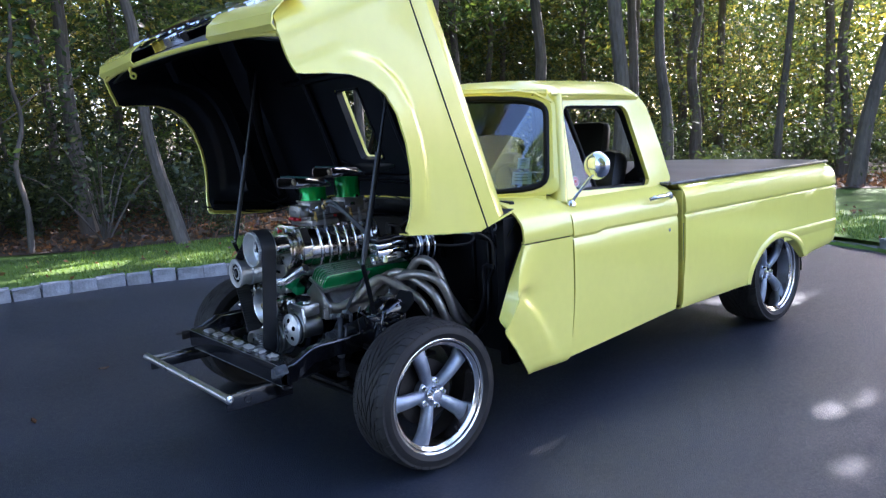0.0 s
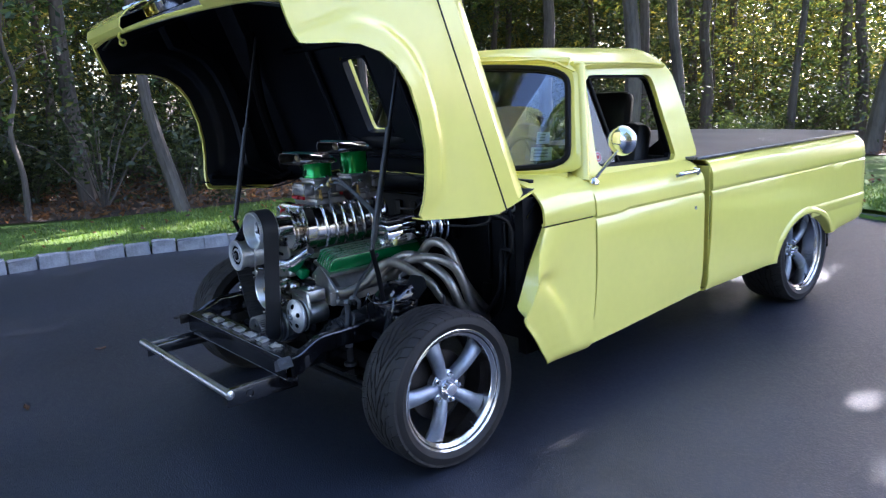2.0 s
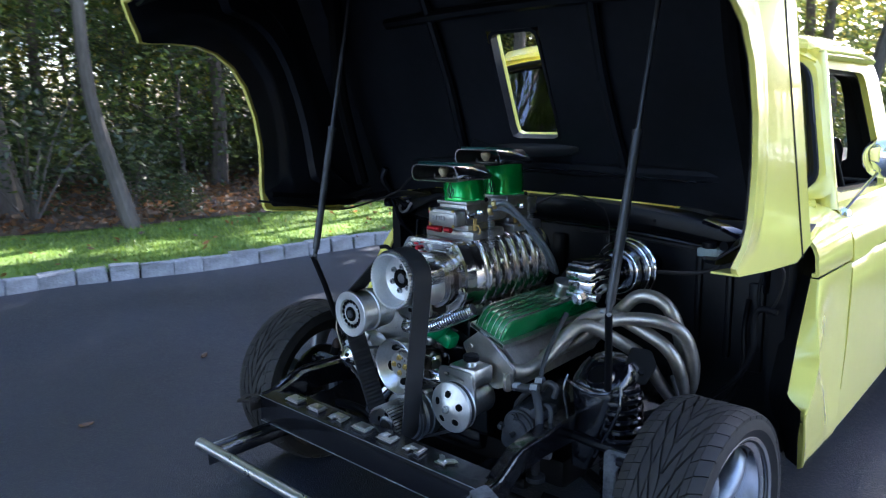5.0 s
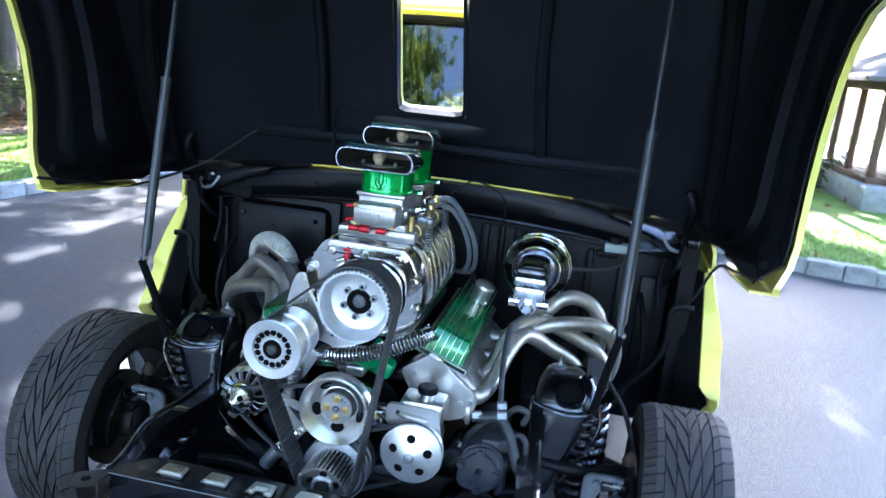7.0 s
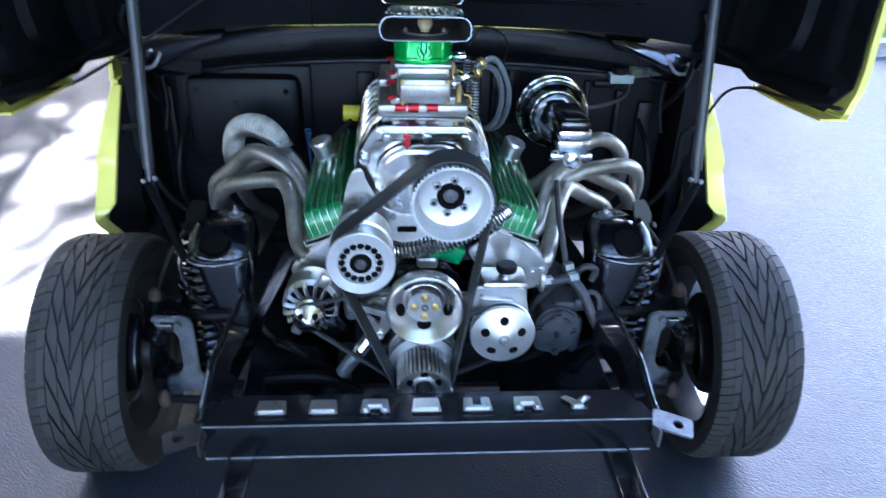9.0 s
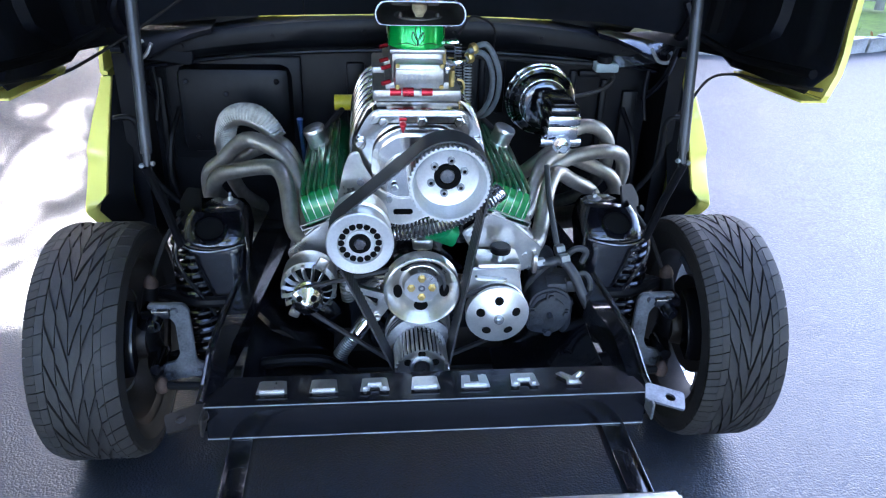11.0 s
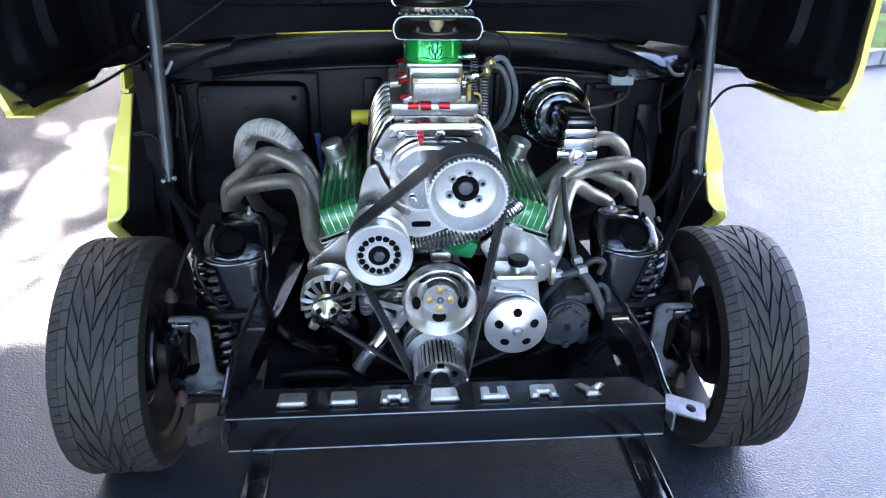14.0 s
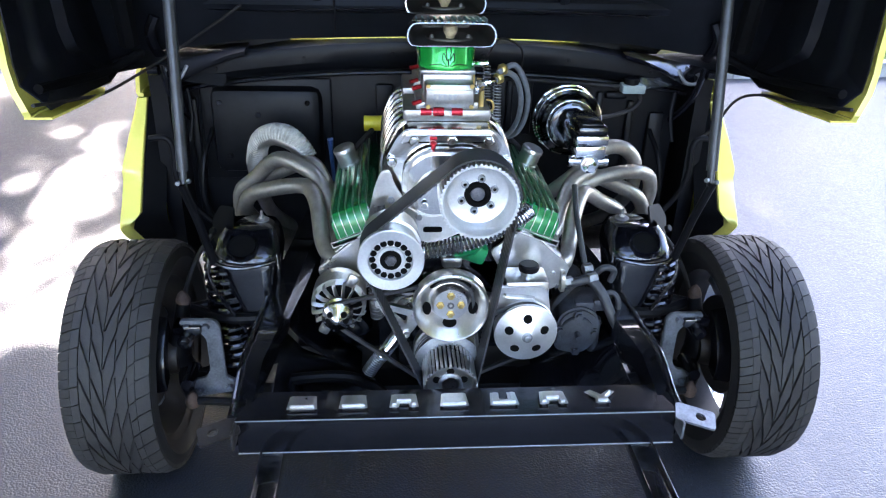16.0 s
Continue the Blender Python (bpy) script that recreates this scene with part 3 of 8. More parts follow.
plant([make_tree(401, 14, 0.2, (0.05, 0), 6000, 4.5, 3.3, 0.15, M_LEAF)],
      [(-6.3, -5.6), (-7.2, -9.0), (-9.8, -3.4), (-9.4, -6.8), (-12.4, -5.2), (-11.2, -1.0), (-10.8, -9.6)], 0.07, (1.0, 1.15))
# tall trees on the sun's side, whose high crowns shade the drive
for k, (x, y) in enumerate(((1.5, 13.6), (3.2, 16.4), (3.9, 14.0), (5.4, 22.5), (4.2, 19.6), (-6.6, 12.2), (0.6, 16.4), (-3.4, 15.2), (2.2, 19.6), (-0.6, 14.6), (0.4, 21.5), (0.3, 12.3), (2.2, 11.6), (0.1, 10.6), (-1.8, 20.6), (-0.8, 25.4))):
    tr = make_tree(500 + k, 12.5, 0.11, (0, 0), 6600, 5.8, 2.6, 0.145, (M_LEAF, M_LEAF2)[k % 2], "tall tree with a bare trunk and high leafy crown")
    tr.location = (x, y, 0.05)

# far woods and fallen leaves
rng = np.random.default_rng(5)
cs = []
for k in range(1300):
    a, d = rng.uniform(radians(6), radians(105)), rng.uniform(27, 46)
    c = np.array([-math.sin(a) * d, math.cos(a) * d, 9.5 * rng.uniform(0, 1) ** 1.3])
    cs += (c + rng.normal(size=(36, 3)) * (0.9, 0.9, 0.6)).tolist()
for k in range(420):
    a, d = rng.uniform(radians(46), radians(112)), rng.uniform(17, 30)
    c = np.array([-math.sin(a) * d, math.cos(a) * d, 6.5 * rng.uniform(0, 1) ** 1.4])
    cs += (c + rng.normal(size=(40, 3)) * (0.8, 0.8, 0.5)).tolist()
for k in range(760):
    a, d = rng.uniform(radians(3), radians(46)), rng.uniform(23, 33)
    c = np.array([-math.sin(a) * d, math.cos(a) * d, 5.6 * rng.uniform(0, 1) ** 1.2])
    cs += (c + rng.normal(size=(34, 3)) * (0.8, 0.8, 0.5)).tolist()
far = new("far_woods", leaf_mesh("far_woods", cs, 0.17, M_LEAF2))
# unseen screen of dark leaves, added to keep low sky off the engine
cs = []
for k in range(760):
    a, d = rng.uniform(radians(102), radians(152)), rng.uniform(15, 20)
    c = np.array([math.sin(a) * d, math.cos(a) * d, 8.0 * rng.uniform(0, 1) ** 1.1])
    cs += (c + rng.normal(size=(34, 3)) * (0.9, 0.9, 0.6)).tolist()
tagged(new("roadside_woods", leaf_mesh("roadside_woods", cs, 0.22, M_SHRUB)), "unseen dark leaf screen across the drive, added to block low sky", "woods", kind="stuff")
tagged(far, "distant sunlit woodland foliage behind the trees", "woods", kind="stuff")
cs = []
while len(cs) < 120000:
    p = (rng.uniform(-21, -2), rng.uniform(-6, 22))
    if inside(p, WOOD) and (p[0] < -9.8 or p[1] > 12.5):
        c = np.array([p[0], p[1], 0.3 + 6.6 * rng.uniform(0, 1) ** 1.35])
        cs += (c + rng.normal(size=(22, 3)) * (0.34, 0.34, 0.2)).tolist()
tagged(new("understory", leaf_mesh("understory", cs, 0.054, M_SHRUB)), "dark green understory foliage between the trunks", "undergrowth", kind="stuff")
cs = []
while len(cs) < 14000:
    p = (rng.uniform(-14, 1), rng.uniform(-7, 16))
    if inside(p, WOOD):
        cs.append((p[0], p[1], 0.10 + rng.uniform(0, 0.04)))
lit = new("fallen_leaves", leaf_mesh("fallen_leaves", cs, 0.05, M_LITTER, 3.0))
tagged(lit, "brown fallen leaves covering the forest floor", "leaves", kind="stuff")


# gaps in the crowns where the sun reaches the drive: place and radius of each fleck
FLECKS = [(-2.2, 3.2, 0.30), (-2.05, 2.4, 0.32), (-1.85, 1.9, 0.38), (-1.7, 1.3, 0.40), (-1.55, 0.75, 0.35), (-3.3, 3.05, 0.26), (-3.2, 3.6, 0.22), (-3.1, 2.25, 0.24), (-3.0, 1.65, 0.22), (-2.45, 1.2, 0.2), (-3.3, 4.3, 0.24),
          (0.72, 4.15, 0.34), (2.05, 2.0, 0.42), (2.25, 1.5, 0.42), (0.3, 3.6, 0.2), (-5.4, 3.0, 0.7), (-5.7, 1.6, 0.6), (-5.9, 4.6, 0.7), (-6.3, 0.4, 0.5), (-6.5, 7.5, 1.3), (-5.4, 9.2, 1.3), (-8.2, 6.4, 1.0), (-5.2, 5.7, 0.8), (-4.8, 7.6, 0.8), (8.0, 12.0, 1.5), (3.4, 6.9, 1.1), (5.2, 8.3, 1.0), (6.2, 15.0, 2.0)]
bpy.context.view_layer.update()
for ob in [o for o in bpy.data.objects if o.name.startswith("crown") and o.parent]:
    base = ob.parent.matrix_world.translation
    if not (-14 < base.x < 9 and 6 < base.y < 34):
        continue
    mw = ob.parent.matrix_world @ ob.matrix_basis
    co = np.empty(len(ob.data.vertices) * 3)
    ob.data.vertices.foreach_get("co", co)
    loc = co.reshape(-1, 4, 3)
    mid = loc.mean(1) @ np.array(mw.to_3x3()).T + np.array(mw.translation)
    shade = mid[:, :2] - mid[:, 2:3] * np.array((TO_SUN.x, TO_SUN.y)) / TO_SUN.z
    keep = np.ones(len(mid), bool)
    thin = rng.random(len(mid))
    for fx, fy, fr in FLECKS:
        wob = 1 + 0.35 * np.sin(7 * mid[:, 0] + 5 * mid[:, 2])
        keep &= (np.hypot(shade[:, 0] - fx, (shade[:, 1] - fy) * 0.75) > fr * wob) | (thin < (0.17 if 0 < fx < 3 else 0.1 if -4.6 < fx < 0 else 0.0))
    if not keep.all():
        v = loc[keep].reshape(-1, 3)
        me = bpy.data.meshes.new("crown")
        me.from_pydata(v.tolist(), [], np.arange(len(v)).reshape(-1, 4).tolist())
        me.materials.append(ob.data.materials[0])
        ob.data = me

# grass blades along the kerb, and single leaves blown onto lawn and drive
cs = []
while len(cs) < 26000:
    p = KERB[rng.integers(20, len(KERB) - 30)]
    q = (p.x + rng.uniform(-2.6, 0.4), p.y + rng.uniform(-0.1, 2.2))
    near = min((k.x - q[0]) ** 2 + (k.y - q[1]) ** 2 for k in KERB[::4])
    if near > 0.03 and inside(q, LAWN) and not inside(q, WOOD):
        cs.append((q[0], q[1], 0.07))
c = np.array(cs)
a = rng.uniform(0, 6.28, len(c))
wv = np.stack([np.cos(a), np.sin(a), 0 * a], 1) * 0.006
tip = np.stack([rng.normal(0, 0.015, len(c)), rng.normal(0, 0.015, len(c)), rng.uniform(0.025, 0.06, len(c))], 1)
v = np.stack([c - wv, c + wv, c + tip], 1).reshape(-1, 3)
me = bpy.data.meshes.new("grass")
me.from_pydata(v.tolist(), [], np.arange(len(v)).reshape(-1, 3).tolist())
me.materials.append(M_GRASSB)
tagged(new("grass", me), "short green grass blades of the lawn", "grass", kind="stuff")
cs = []
while len(cs) < 420:
    p = (rng.uniform(-9, 8), rng.uniform(-6, 10))
    if inside(p, LAWN) and not inside(p, WOOD):
        cs.append((p[0], p[1], 0.11))
tagged(new("scattered_leaves", leaf_mesh("scattered_leaves", cs, 0.04, M_LITTER, 3.0)), "brown and orange leaves scattered on the lawn", "leaves", kind="stuff")
for k, (x, y) in enumerate(((0.68, -1.52), (-1.9, -0.6), (-2.4, 0.3), (-1.15, -1.2), (1.33, -1.74))):
    lf = link("fallen_leaf", (lambda b: (grid(b, [[Vector((0.045 * u, 0.022 * w * (1 - abs(u)) + 0.004 * w, 0.012 * abs(w) + 0.01 * u * u)) for w in (-1, 0, 1)] for u in (-1, -0.6, -0.2, 0.2, 0.6, 1)]), b)[1])(bm_new()), M_LITTER)
    lf.matrix_world = pose(x, y, -0.014, 8, -6, 61 * k) @ Matrix.Scale(0.75, 4)
    tagged(lf, "single dry brown leaf lying on the asphalt", "leaf", "leaves on the drive")

# shelter and low wall beyond the lawn
M_WOODP = mat("brown_stained_timber", (0.13, 0.07, 0.04), 0.7, 0, var=0.3, scale=5, bump=0.4, bscale=60, stretch=(1, 1, 0.2))
M_SHING = mat("grey_roof_shingle", (0.16, 0.14, 0.13), 0.9, 0, var=0.3, scale=6, bump=0.6, bscale=40)
pav = thing("garden_shelter", "small brown timber garden shelter on a pale stone plinth", "shelter", at=(5.35, 10.3, 0.07))
bm = bm_new()
box(bm, (0, -0.1, 0.15), (2.7, 2.9, 0.34), bev=0.03)
part("plinth", bm, M_STONE, pav, "pale stone plinth")
for k in range(12):
    bm = bm_new()
    box(bm, (-1.17 + 0.2127 * k, 0, 0.36), (0.2, 2.5, 0.07), bev=0.006)
    part("deck_board", bm, M_WOODP, pav)
for px, py in ((-1.15, -1.0), (1.15, -1.0), (-1.15, 1.0), (1.15, 1.0), (-0.35, -1.0), (-1.15, 0.0)):
    bm = bm_new()
    box(bm, (px, py, 0.98), (0.10, 0.10, 1.20), bev=0.008)
    part("post", bm, M_WOODP, pav)
for c, size in (((0, -1.0, 1.63), (2.6, 0.09, 0.14)), ((0, 1.0, 1.63), (2.6, 0.09, 0.14)), ((-1.15, 0, 1.63), (0.09, 1.9, 0.14)), ((1.15, 0, 1.63), (0.09, 1.9, 0.14))):
    bm = bm_new()
    box(bm, c, size, bev=0.008)
    part("beam", bm, M_WOODP, pav)
bm = bm_new()
grid(bm, [[Vector((1.55 * a, 1.4 * b, 1.66)) for a, b in ((-1, -1), (1, -1), (1, 1), (-1, 1))], [Vector((1.55 * a, 1.4 * b, 1.72)) for a, b in ((-1, -1), (1, -1), (1, 1), (-1, 1))],
          [Vector((0.12 * a, 0.1 * b, 2.55)) for a, b in ((-1, -1), (1, -1), (1, 1), (-1, 1))]], wrap=True)
bm.faces.new([v for v in bm.verts if v.co.z > 2.5])
part("roof", bm, M_SHING, pav, "grey shingled hip roof", flat=True)
# low block wall with shrubs, and a weathered fence panel on the lawn
gw = thing("garden_wall", "low dry wall of grey stone blocks behind the lawn", "wall", at=(2.2, 11.3, 0.07))
for row in range(3):
    for k in range(9):
        st = new("block", stones[(row * 5 + k) % 6])
        st.matrix_world = pose(0.15 * (row % 2) + 0.272 * k, 0.01 * (k % 3), 0.04 + 0.135 * row, 0, 0, 2 * (k % 3) - 2)
        st.parent = gw
for k, (x, y) in enumerate(((2.6, 10.8), (3.3, 10.9), (3.8, 10.7))):
    sh = make_shrub(340 + k, 0.55, 0.45, 900, leaf=0.035, label="rounded grey-green garden shrub before the low wall")
    sh.matrix_basis = pose(x, y, 0.07)
M_GREYW = mat("weathered_grey_timber", (0.30, 0.29, 0.28), 0.85, 0, var=0.2, scale=6, bump=0.4, bscale=60, stretch=(1, 1, 0.2))
fp = thing("fence_panel", "weathered grey slatted fence panel standing on the lawn", "fence", at=(5.5, 6.6, 0.07))
fp.rotation_euler = (0, 0, radians(-18))
for k in range(8):
    bm = bm_new()
    box(bm, (0.22 * k, 0, 0.52), (0.10, 0.025, 1.0), bev=0.004)
    part("slat", bm, M_GREYW, fp)
for z in (0.16, 0.86):
    bm = bm_new()
    box(bm, (0.77, 0.035, z), (1.72, 0.04, 0.10), bev=0.005)
    part("rail", bm, M_GREYW, fp)
M_SIDING = mat("tan_painted_siding", (0.55, 0.42, 0.28), 0.7, 0, var=0.1, scale=3, bump=0.1, bscale=40)
M_PAVE = mat("pale_patio_stone", (0.42, 0.42, 0.44), 0.8, 0, var=0.2, scale=2, bump=0.4, bscale=40)
bm = bm_new()
box(bm, (11.5, 18.3, 0.06), (13.0, 8.0, 0.16), bev=0.01)
setting("patio", bm, M_PAVE, "pale stone patio beyond the lawn", "patio")
house = thing("house", "tan sided house wall behind the patio", "house", at=(15.0, 23.0, 0.1))
for k in range(16):
    bm = bm_new()
    box(bm, (0, 0, 0.16 + 0.2 * k), (12.0, 0.05, 0.205), (4, 0, 0), 0.004)
    part("siding_board", bm, M_SIDING, house)
bm = bm_new()
box(bm, (0, 0.6, 1.6), (12.0, 1.0, 3.2))
part("wall", bm, M_SIDING, house)
bm = bm_new()
slab(bm, [(-0.7, 3.15), (3.2, 5.2), (3.2, 5.35), (-0.7, 3.3)], (-6.3, 0, 0), (0, 1, 0), (0, 0, 1), (12.6, 0, 0))
part("roof", bm, M_SHING, house, "grey shingled roof")
tab = thing("garden_table", "dark garden table on the patio", "table", at=(8.6, 16.2, 0.14))
bm = bm_new()
box(bm, (0, 0, 0.72), (1.5, 0.9, 0.04), bev=0.01)
part("tabletop", bm, M_WOODP, tab)
for px, py in ((-0.68, -0.38), (0.68, -0.38), (-0.68, 0.38), (0.68, 0.38)):
    bm = bm_new()
    box(bm, (px, py, 0.35), (0.06, 0.06, 0.70), bev=0.005)
    part("leg", bm, M_WOODP, tab)


# ---- the truck: x across (driver's side +), y from nose to tail, front axle at y = 0 ----
truck = thing("pickup_truck", "pale yellow sixties pickup truck with its one-piece front end tilted open", "truck")
SIDES = ((1, "driver"), (-1, "passenger"))
UPPER = [(0.924, 0.962), (0.98, 0.957), (1.01, 0.946), (1.049, 0.912), (1.077, 0.874), (1.097, 0.816)]
LOWER = [(0.33, 0.948), (0.45, 0.957), (0.62, 0.961), (0.80, 0.962), (0.895, 0.960), (0.908, 0.951)]


def side_panel(bm, sx, y0, y1, bottom, top=None, n=14, extra=0.0, prof=None, notch=None, thick=0.02):
    """A body side between two stations, its lower edge following bottom(y)."""
    rows = []
    for i in range(n + 1):
        y = y0 + (y1 - y0) * i / n
        zb = bottom(y)
        lift = notch(y) if notch else 0.0
        r = [Vector((sx * (0.915 + extra), y, zb)), Vector((sx * (0.942 + extra), y, zb + 0.012))]
        for z, x in (prof or LOWER + UPPER):
            if z > zb + 0.03 and (top is None or z < top + 1e-6):
                r.append(Vector((sx * (x + extra), y, z + (lift if 0.88 < z < 0.95 else 0))))
        rows.append(r)
    m = min(len(r) for r in rows)
    rows = [r[:2] + r[len(r) - m + 2:] for r in rows]
    grid(bm, rows, thick)


cab = None
bm = bm_new()
# firewall, floor, back wall and inner sides of the cab, painted black
box(bm, (0, 1.27, 0.36), (1.78, 1.26, 0.06))
box(bm, (0, 1.90, 0.72), (1.74, 0.03, 0.74))
for sx in (1, -1):
    box(bm, (sx * 0.87, 0.70, 0.68), (0.05, 0.40, 0.72))
cab = part("cab", bm, M_SATIN, truck, "black inner cab shell")
bm = bm_new()
box(bm, (0, 0.635, 0.72), (1.66, 0.03, 0.78), bev=0.006)
part("firewall", bm, M_FIRE, cab, "black enamelled pressed firewall")


def along(pts, z):
    """A value read off a line of (z, value) points."""
    for (a, fa), (b, fb) in zip(pts, pts[1:]):
        if z <= b:
            return fa + (fb - fa) * max(0.0, z - a) / (b - a)
    return pts[-1][1]


# the panel behind the wheel, by height: its front edge, how far the edge stands out, its inner edge, the arch flare
EDGE_Y = [(0.26, 0.588), (0.28, 0.572), (0.34, 0.525), (0.43, 0.455), (0.50, 0.392), (0.535, 0.368), (0.60, 0.425), (0.67, 0.468), (0.70, 0.464), (0.80, 0.505), (0.908, 0.574)]
EDGE_X = [(0.26, 0.940), (0.275, 0.955), (0.30, 0.962), (0.40, 0.985), (0.50, 1.006), (0.535, 1.012), (0.60, 1.010), (0.70, 1.006), (0.80, 0.986), (0.86, 0.971), (0.908, 0.962)]
INNER_Y = [(0.26, 0.60), (0.43, 0.470), (0.535, 0.395), (0.575, 0.388), (0.66, 0.432), (0.74, 0.474), (0.80, 0.512), (0.908, 0.580)]
INNER_X = [(0.26, 0.93), (0.43, 0.965), (0.535, 0.995), (0.580, 0.950), (0.80, 0.940), (0.908, 0.935)]
FLARE_Y = [(0.28, 0.80), (0.41, 0.742), (0.518, 0.678), (0.60, 0.607), (0.66, 0.548), (0.70, 0.50)]
FLARE_X = [(0.27, 0.0), (0.33, 0.006), (0.41, 0.016), (0.52, 0.028), (0.62, 0.034), (0.70, 0.034)]


def ease(t):
    t = max(0.0, min(1.0, t))
    return t * t * (3 - 2 * t)


def cowl_x(y, z):
    y0, x0 = along(EDGE_Y, z), along(EDGE_X, z)
    base = along([(0.26, 0.935), (0.275, 0.95), (0.30, 0.958), (0.35, 0.961), (1.0, 0.961)], z)
    up = (x0 - base) * math.exp(-((y - y0) / 0.13) ** 2)
    yf, hf = along(FLARE_Y, z), along(FLARE_X, z)
    arch = hf * (1 - ease((y - yf + 0.055) / 0.095)) * (0.80 + 0.20 * ease((yf - 0.02 - y) / 0.10) + 0.05 * math.exp(-((y - yf + 0.035) / 0.03) ** 2))
    arch = max(arch, (x0 - base) * math.exp(-((y - y0) / 0.035) ** 2))
    k = ease((z - 0.655) / 0.07)
    return base + arch * (1 - k) + up * k


def seam_y(z):
    return 0.930 - 0.042 * ease((0.66 - z) / 0.5)


for sx, side in SIDES:
    bm = bm_new()
    rows = []
    for q in range(45):
        z = 0.260 + (0.908 - 0.260) * q / 44
        y0, yi, xi = along(EDGE_Y, z), along(INNER_Y, z), along(INNER_X, z)
        wide = 0.004 * ease((z - 0.50) / 0.08) * ease((0.80 - z) / 0.1)
        row = [Vector((sx * (xi - 0.003), yi + 0.008, z)), Vector((sx * xi, yi, z)), Vector((sx * (along(EDGE_X, z) - 0.005 + wide), y0 - 0.001, z))]
        for k in range(26):
            y = y0 + 0.002 + (seam_y(z) - 0.002 - y0 - 0.002) * (k / 25)
            row.append(Vector((sx * (cowl_x(y, z) + wide * math.exp(-((y - y0) / 0.07) ** 2)), y, z)))
        rows.append(row)
    grid(bm, rows, 0.004)
    bf = bm_new()
    grid(bf, [[Vector((sx * 0.880, along(INNER_Y, z) + 0.05, z)), Vector((sx * (along(INNER_X, z) - 0.005), along(INNER_Y, z) + 0.011, z))] for z in [0.26 + 0.648 * q / 20 for q in range(21)]], 0.003)
    part("closing_panel", bf, M_FLAT, cab, "black closing panel inside the cowl")
    part("cowl_side", bm, M_YELLOW, cab, "yellow flared panel behind the front wheel")
    bm = bm_new()
    rows = []
    for i in range(9):
        y = 0.573 + (0.928 - 0.573) * i / 8
        rows.append([Vector((sx * x, y, z + (0.0 if z < 1.0 else 0.012 * i / 8))) for z, x in [(0.912, 0.94), (0.914, 0.958)] + UPPER + [(1.106, 0.745), (1.113, 0.60), (1.122, 0.40), (1.136, 0.0)]])
    grid(bm, rows, 0.012)
    part("cowl_top", bm, M_YELLOW, cab)

    # door
    bm = bm_new()
    prof = LOWER + UPPER
    step = lambda y: -0.013 if y < 1.13 else -0.013 * max(0, 1 - (y - 1.13) / 0.06)
    side_panel(bm, sx, 0.936, 1.882, lambda y: 0.262 + 0.07 * (y - 0.88), n=22, extra=0.003, notch=step)
    for v in bm.verts:
        if v.co.y < 1.15:
            v.co.y += (seam_y(v.co.z) - 0.930) * (1 - ease((v.co.y - 0.936) / 0.2))
    door = part("door", bm, M_YELLOW, truck, "yellow cab door with chrome handle and round mirror")
    bm = bm_new()
    tube(bm, [(sx * 0.962, 1.60, 1.030), (sx * 0.985, 1.62, 1.040), (sx * 0.990, 1.70, 1.042), (sx * 0.985, 1.765, 1.040)], [0.010, 0.011, 0.013, 0.012], 10)
    lathe(bm, [(0, 0), (0.022, 0), (0.020, 0.022), (0.012, 0.03), (0, 0.03)], (sx * 0.955, 1.79, 1.036), (sx, 0, 0), 18)
    part("handle", bm, M_CHROME, door, "chrome door handle with push button")
    bm = bm_new()
    lathe(bm, [(0, 0), (0.011, 0), (0.011, 0.006), (0.004, 0.007), (0, 0.005)], (sx * 0.962, 1.79, 0.836), (sx, 0, 0), 14)
    part("lock", bm, M_CHROME, door, "chrome door lock")
    bm = bm_new()
    foot = Vector((sx * 0.905, 0.985, 1.075))
    head = Vector((sx * 0.995, 1.075, 1.225))
    lathe(bm, [(0, 0), (0.028, 0), (0.024, 0.012), (0.012, 0.022), (0, 0.022)], foot - Vector((0, 0, 0.012)), (sx * 0.4, 0, 1), 16)
    for o in (0.0, 0.016):
        tube(bm, [foot + Vector((0, o, 0)), foot.lerp(head, 0.5) + Vector((0, o * 0.5, 0.002)), head], 0.0055, 8, 3)
    lathe(bm, [(0, 0.036), (0.03, 0.034), (0.055, 0.024), (0.070, 0.006), (0.072, -0.004), (0.068, -0.006), (0.066, -0.002), (0, -0.002)], head + Vector((0, 0.012, 0.03)), (sx * 0.25, -1, 0.0), 28)
    part("mirror", bm, M_CHROME, door, "round chrome door mirror on twin arms")

